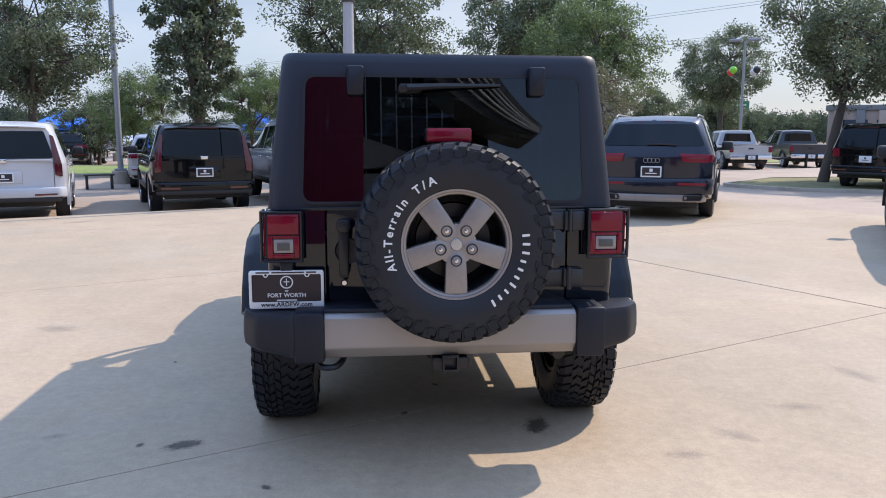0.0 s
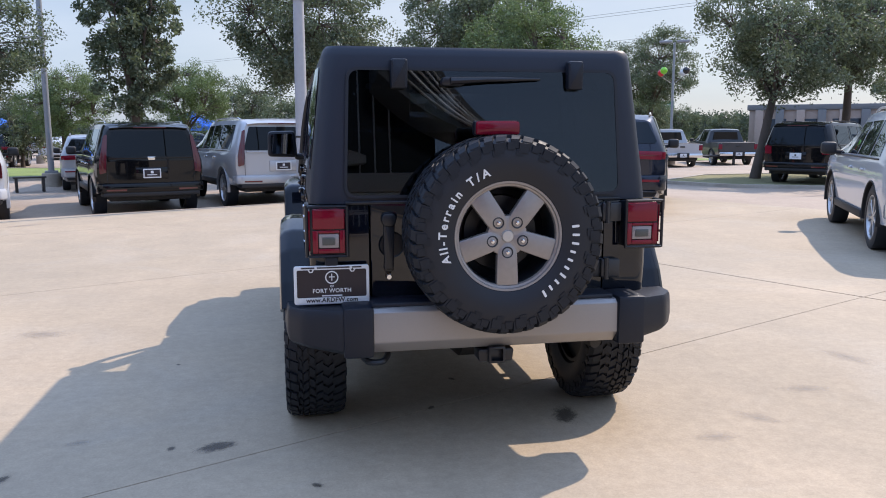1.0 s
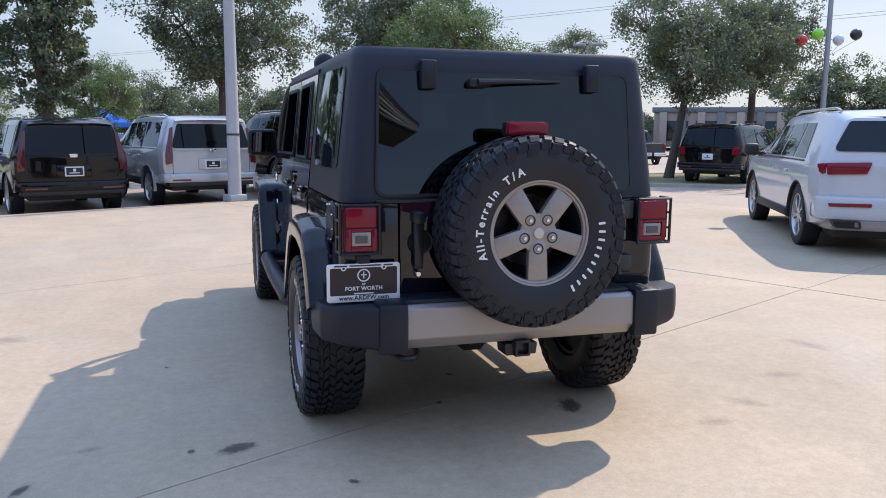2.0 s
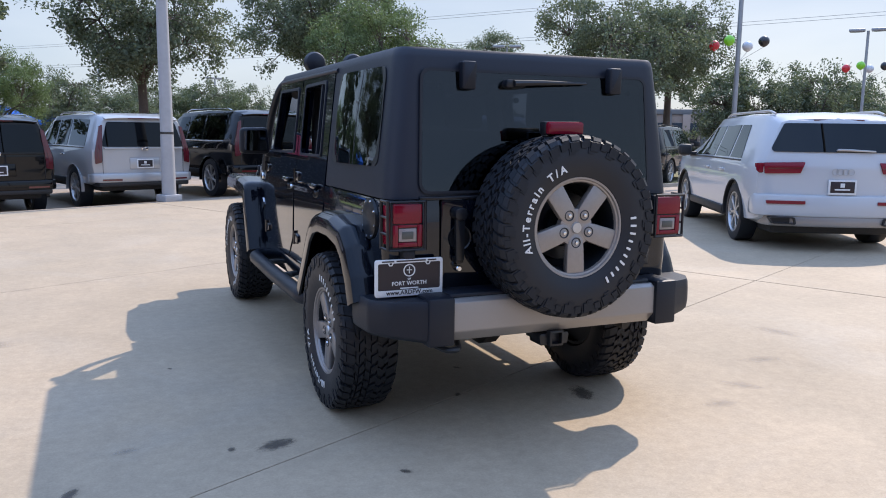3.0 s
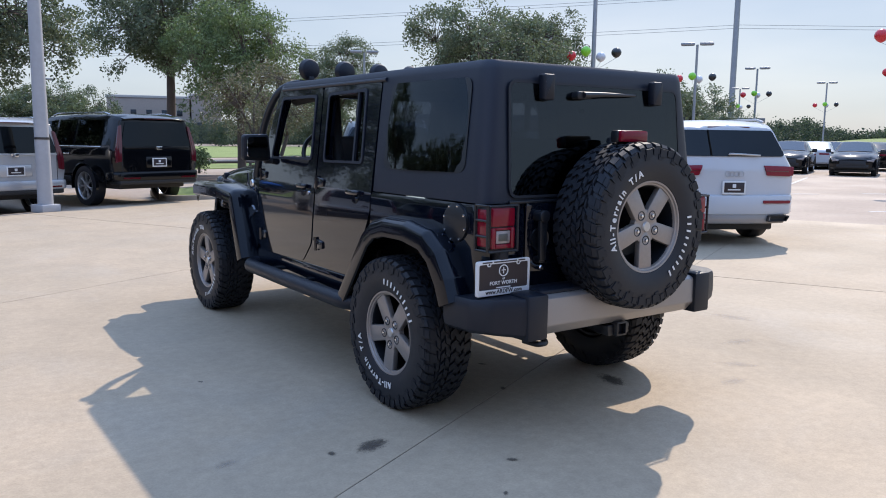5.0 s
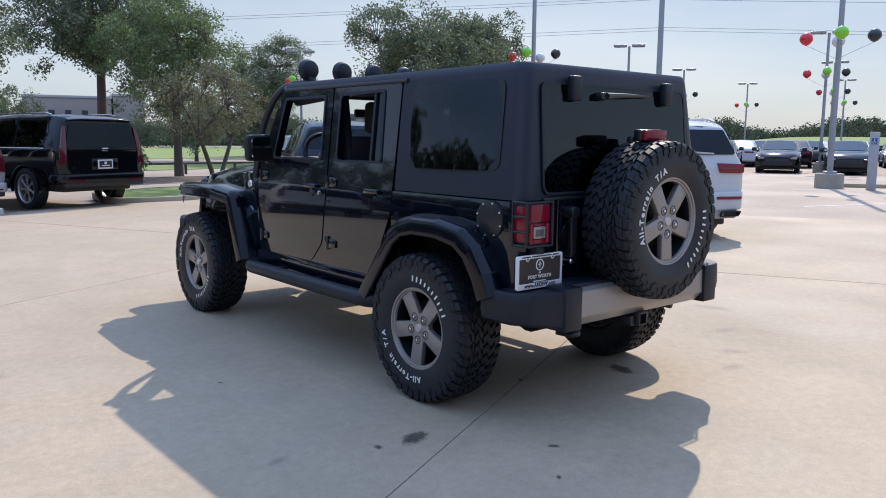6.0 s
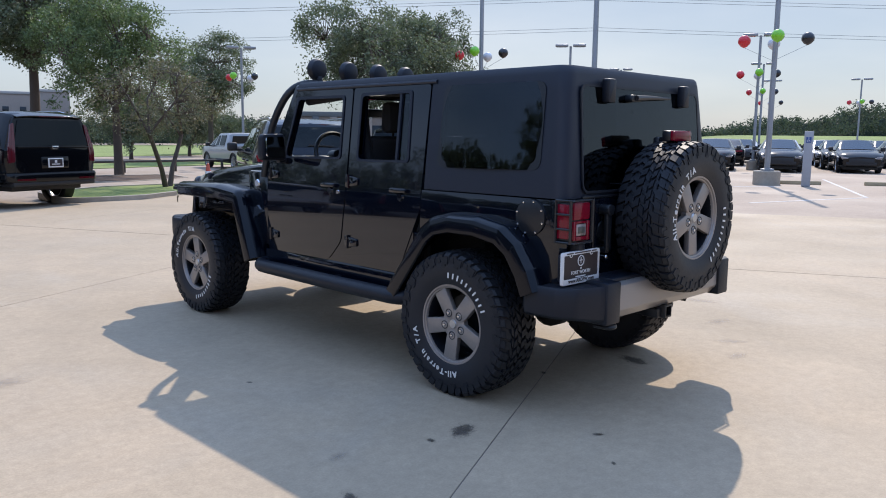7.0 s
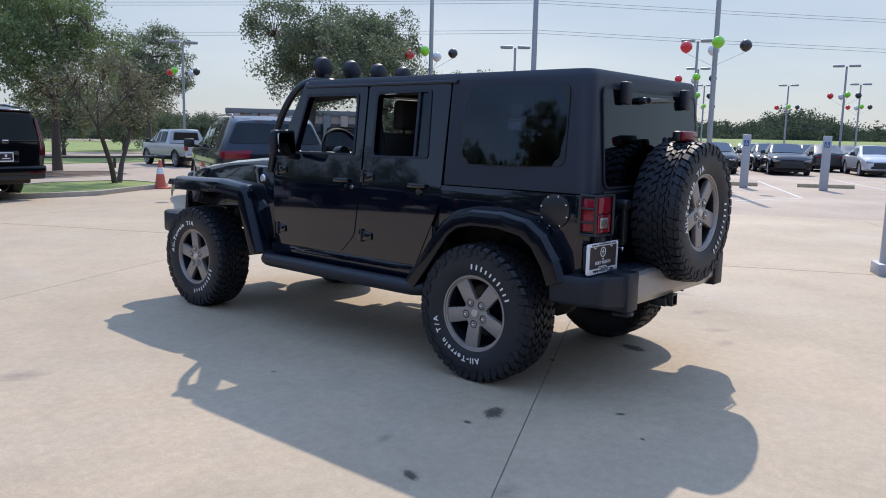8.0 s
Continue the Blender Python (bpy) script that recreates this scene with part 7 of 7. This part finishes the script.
# white-sleeved poles at the edge of the concrete
for px, py, k in ((-0.62, 12.42, 1.0), (5.47, -0.95, 1.0)):
    t = thing("lot_pole", "white painted pole on a square plinth at the concrete edge", "pole", "white lot poles", pose(px, py, 0, 0, 0, 25))
    part("pole", fresh(tube, [(0, 0, 0.0), (0, 0, 2.0), (0, 0, 4.02)], [0.135, 0.118, 0.105], 20), POLE_WHITE, t)
    part("plinth", fresh(box, (-0.18, -0.18, -0.01), (0.18, 0.18, 0.13), 0.015), POLE_WHITE, t)
    part("collar", fresh(lathe, [(4.0, 0.0), (4.0, 0.13), (4.1, 0.13), (4.1, 0.0)], 16, Matrix.Rotation(radians(-90), 4, "Y")), POLE_DARK, t)
    part("upper_pole", fresh(tube, [(0, 0, 4.0), (0, 0, 8.5)], 0.07, 12), POLE_DARK, t)
    part("strap", fresh(lathe, [(1.30, 0.122), (1.30, 0.130), (1.34, 0.130), (1.34, 0.122)], 20, Matrix.Rotation(radians(-90), 4, "Y"), True), POLE_DARK, t)
light_pole(-8.7, 24.2, 9.0, 0.3, False, 0.10, None, 0.30, "tall grey light pole on a round concrete footing")
light_pole(17.98, 16.99, 9.0, 0.6, False, 0.085)
balloons(17.98, 16.99, 4.42, 0.83, 0.18)
light_pole(21.62, 7.72, 9.0, 0.6, False, 0.09, None, 0.42)
balloons(21.62, 7.72, 4.55, 0.93, 0.20)
for x, y, h in ((19.1, 35.5, 6.4), (30.2, 21.9, 6.3), (44.4, 27.9, 6.3), (61.2, 32.5, 6.3), (60.1, 39.9, 6.3), (33.5, 13.4, 6.3), (47.5, 19.2, 6.3), (62.5, 24.9, 6.3), (64.9, 18.7, 6.3), (49.6, 10.6, 6.3), (65.6, 13.4, 6.3)):
    brg = math.atan2(y + 2.7, x + 4.3) - math.pi / 2
    light_pole(x, y, h, brg)
    balloons(x, y, 4.5, 0.80, 0.19)
for x, y, h in ((6.8, 60.3, 5.6), (-15.0, 45.0, 7.0), (-1.5, 52.0, 7.5)):
    light_pole(x, y, h, 0.5)
light_pole(71.8, 48.9, 24.0, 0.5, False, 0.33, POLE_GREY, 0.6, "thick dark transmission pole in the distance")

for x, y in ((21.6, 6.47), (22.6, 4.30), (24.7, 1.9)):
    a = math.degrees(math.atan2(y + 2.7, x + 4.3)) - 90
    t = thing("sign_pillar", "pale grey parking sign pillar with a small blue panel", "sign", "parking sign pillars", pose(x, y, -0.006, 0, 0, a))
    part("pillar", fresh(box, (-0.13, -0.10, 0), (0.13, 0.10, 1.72), 0.015), BOLLARD, t)
    sg = part("sign_panel", fresh(box, (-0.075, -0.112, 1.36), (0.075, -0.098, 1.54), 0.004), SIGN_BLUE, t)
    bm = fresh(lathe, [(-0.004, 0.0), (-0.004, 0.014), (0.004, 0.014), (0.004, 0.0)], 10, Matrix(((0, 1, 0, 0), (1, 0, 0, -0.114), (0, 0, 1, 1.51), (0, 0, 0, 1))))
    tube(bm, [(0, -0.116, 1.49), (0, -0.116, 1.44), (0.03, -0.116, 1.43), (0.04, -0.116, 1.39)], 0.008, 5)
    tube(bm, [(-0.02 + 0.03 * math.cos(a_), -0.116, 1.42 + 0.03 * math.sin(a_)) for a_ in np.linspace(1.6, 5.6, 9)], 0.006, 5)
    part("wheelchair_symbol", bm, PLATE_WHITE, sg)
for x, y in ((24.4, 4.7), (26.6, 2.3), (22.6, 7.3)):
    bm = fresh(prism, rounded([(-0.08, 0.0), (0.08, 0.0), (0.06, 0.12), (-0.06, 0.12)], 0.02), "y", -0.9, 0.9, 0.015)
    solo("wheel_stop", bm, STOP, "low tan concrete wheel stop on the paving", "wheel stop", group="wheel stops", m=pose(x, y, -0.006, 0, 0, 30))

t = thing("traffic_cone", "faded orange traffic cone with a pale band on paving", "traffic cone", m=pose(5.92, 15.15, gz(5.92, 15.15)))
part("base", fresh(box, (-0.18, -0.18, 0), (0.18, 0.18, 0.04), 0.012), ORANGE, t)
part("cone_body", fresh(lathe, [(0.03, 0.14), (0.3, 0.10), (0.7, 0.03), (0.72, 0.0)], 20, Matrix.Rotation(radians(-90), 4, "Y")), ORANGE, t)
part("reflective_band", fresh(lathe, [(0.36, 0.092), (0.36, 0.094), (0.52, 0.068), (0.52, 0.062)], 20, Matrix.Rotation(radians(-90), 4, "Y"), True), PLATE_WHITE, t)

t = thing("bench", "dark metal bench beside the parking row", "bench", m=pose(-8.6, 21.6, gz(-8.6, 21.6), 0, 0, 20))
part("seat", fresh(box, (-0.45, -0.2, 0.42), (0.45, 0.2, 0.47), 0.012), POLE_DARK, t)
for x in (-0.36, 0.36):
    part("leg", fresh(box, (x - 0.04, -0.16, 0), (x + 0.04, 0.16, 0.42), 0.01), POLE_DARK, t)
t = thing("guard_rail", "low dark steel rail on posts beside the lawn", "rail", m=pose(0, 0, -0.36))
part("rail", fresh(tube, [(4.0, 33.0, 0.50), (12.0, 33.5, 0.50), (22.0, 33.5, 0.50), (30.0, 32.0, 0.50)], 0.06, 8), POLE_DARK, t)
for i in range(11):
    x = 4.0 + 2.5 * i
    part("post", fresh(box, (x - 0.05, 33.2, -0.006), (x + 0.05, 33.32, 0.5), 0.01), POLE_DARK, t)

for x, y in ((-6.6, 45.0), (-17.5, 44.0), (-3.4, 47.5)):
    t = thing("canopy_tent", "blue pop-up canopy tent on thin legs", "tent", "blue canopy tents", pose(x, y, gz(x, y), 0, 0, 15))
    bm = bmesh.new()
    base = [bm.verts.new(p) for p in ((-1.7, -1.7, 2.1), (1.7, -1.7, 2.1), (1.7, 1.7, 2.1), (-1.7, 1.7, 2.1))]
    skirt = [bm.verts.new((v.co.x * 1.01, v.co.y * 1.01, 1.85)) for v in base]
    peak = bm.verts.new((0, 0, 3.0))
    for i in range(4):
        bm.faces.new((base[i - 1], base[i], peak)), bm.faces.new((skirt[i - 1], skirt[i], base[i], base[i - 1]))
    part("canopy", bm, BLUE, t)
    for sx in (-1, 1):
        for sy in (-1, 1):
            part("leg", fresh(tube, [(sx * 1.66, sy * 1.66, 0), (sx * 1.66, sy * 1.66, 2.05)], 0.025, 6), POLE_GREY, t)


def block_building(name, label, m, w, d, h, wall, rows, fascia, columns=0):
    t = thing(name, label, "building", m=m)
    part("wall", fresh(box, (-w / 2, 0, 0), (w / 2, d, h), 0.05), wall, t)
    part("roof", fresh(box, (-w / 2 - 0.2, -0.2, h), (w / 2 + 0.2, d + 0.2, h + 0.5), 0.05), fascia, t)
    for z0, z1, ww, gap in rows:
        k = int(w / gap)
        pane = finish("window", fresh(box, (-ww / 2, -0.06, z0), (ww / 2, 0.1, z1), 0.02), WINDOW)
        for i in range(k):
            part("window", pane, WINDOW, t, "", Matrix.Translation(((i - (k - 1) / 2) * gap, 0, 0)))
    for i in range(columns):
        x = (i - (columns - 1) / 2) * w / columns
        part("column", fresh(box, (x - 0.35, -0.6, 0), (x + 0.35, 0.1, h), 0.03), fascia if i % 2 else wall, t)
    return t


block_building("building", "tan two-storey building with a row of dark windows far off", pose(42.2, 166, 0, 0, 0, -14), 16, 20, 8.8, BRICK, ((5.2, 6.4, 1.1, 3.0), (1.2, 3.2, 1.6, 4.5)), STUCCO)
block_building("building", "brown stone annexe beside the far tan building", pose(53.2, 163.2, 0, 0, 0, -14), 6, 20, 9.4, BRICK, ((2.0, 4.0, 1.2, 3.0),), STUCCO)
block_building("building", "long low building with stone columns and dark glass", pose(55.6, 53.9, 0, 0, 0, -35), 35, 16, 3.3, BRICK, ((0.6, 2.5, 2.4, 3.1),), SLATE, 20)

# green road sign over the distant road
SIGN_GREEN = shader("green reflective sign sheet", (0.01, 0.16, 0.085), 0.45, vary=0.06, grain=6)
t = thing("road_sign", "green rectangular highway sign on two grey posts", "road sign", m=pose(48.2, 94.7, gz(48.2, 94.7), 0, 0, -24))
part("panel", fresh(box, (-0.95, -0.04, 4.3), (0.95, 0.02, 5.7), 0.03), SIGN_GREEN, t)
for x in (-0.6, 0.6):
    part("post", fresh(tube, [(x, 0.06, 0.0), (x, 0.06, 5.6)], 0.06, 8), POLE_GREY, t)
for z in (4.75, 5.2):
    part("sign_print", fresh(box, (-0.6, -0.046, z - 0.07), (0.6, -0.04, z + 0.07)), PLATE_WHITE, t)

# the showroom behind the camera, seen only in reflections
show = thing("showroom", "glass-fronted car showroom with a dark red entrance wall and black canopy", "building", m=pose(0, 0, 0))
part("wall", fresh(box, (-26, -34, 0), (-0.9, -19.2, 7.5), 0.1), SLATE, show)
part("entrance_wall", fresh(box, (-2.5, -14.2, 0), (-0.35, -13.4, 6.5), 0.05), MAROON, show)
part("glass_front", fresh(box, (-0.9, -19.2, 0.3), (2.4, -18.9, 8.5)), WINDOW, show)
part("glass_front", fresh(box, (2.4, -19.2, 0.3), (3.1, -18.9, 5.2)), WINDOW, show)
for i in range(6):
    part("mullion", fresh(box, (-0.3 + 0.42 * i, -18.9, 1.4), (-0.26 + 0.42 * i, -18.78, 8.4), 0.01), PLATE_WHITE, show)
part("fascia", fresh(prism, [(-1.4, 3.35), (1.1, 3.6), (1.1, 3.8), (-1.4, 4.65)], "y", -18.6, -18.2), STUCCO, show)
def arc(p, q, r, n=10):
    """A bend from p to r that is drawn towards q."""
    return [tuple((1 - t) ** 2 * u + 2 * t * (1 - t) * v + t * t * w for u, v, w in zip(p, q, r)) for t in np.linspace(0, 1, n)]


part("canopy", fresh(prism, arc((1.3, 8.5), (2.9, 5.2), (4.1, 4.3)) + arc((3.95, 4.05), (2.5, 4.35), (1.3, 5.6)), "y", -18.8, -16.5), SLATE, show)
for i in range(5):
    k = i * 0.22
    bm = fresh(tube, [(x, -16.45, z) for x, z in arc((1.3, 7.9 - k * 2.0), (2.8, 5.0 - k * 0.6), (4.0, 4.22 - k * 0.12))], 0.035, 6)
    part("canopy_rib", bm, PLATE_WHITE if i % 2 else STUCCO, show)
for i in range(4):
    part("window_frame", fresh(box, (-0.5 + 0.95 * i, -18.15, 1.2), (-0.44 + 0.95 * i, -18.05, 2.7), 0.01), PLATE_WHITE, show)
part("window_head", fresh(box, (-0.5, -18.15, 2.7), (2.5, -18.05, 2.78), 0.01), PLATE_WHITE, show)
part("stone_band", fresh(box, (-0.6, -18.3, 2.8), (2.6, -18.0, 3.3), 0.02), STUCCO, show)
part("side_wall", fresh(box, (-26.2, -19.2, 0), (-26, 4.0, 6.0)), STUCCO, show)

# wires
WIRE = shader("weathered aluminium cable", (0.22, 0.23, 0.25), 0.6, vary=0.1)
for z, dx in ((16.6, 0.0), (17.0, 0.6), (13.3, 0.0), (13.7, 0.6)):
    bm = fresh(tube, [(71.8 + dx - 0.656 * r, 48.9 + 0.755 * r, z - 0.034 * abs(r) + 0.00011 * r * r) for r in np.linspace(-160, 160, 33)], 0.022, 4)
    solo("power_line", bm, WIRE, "thin grey overhead power line against the sky", "cable", group="overhead wires")
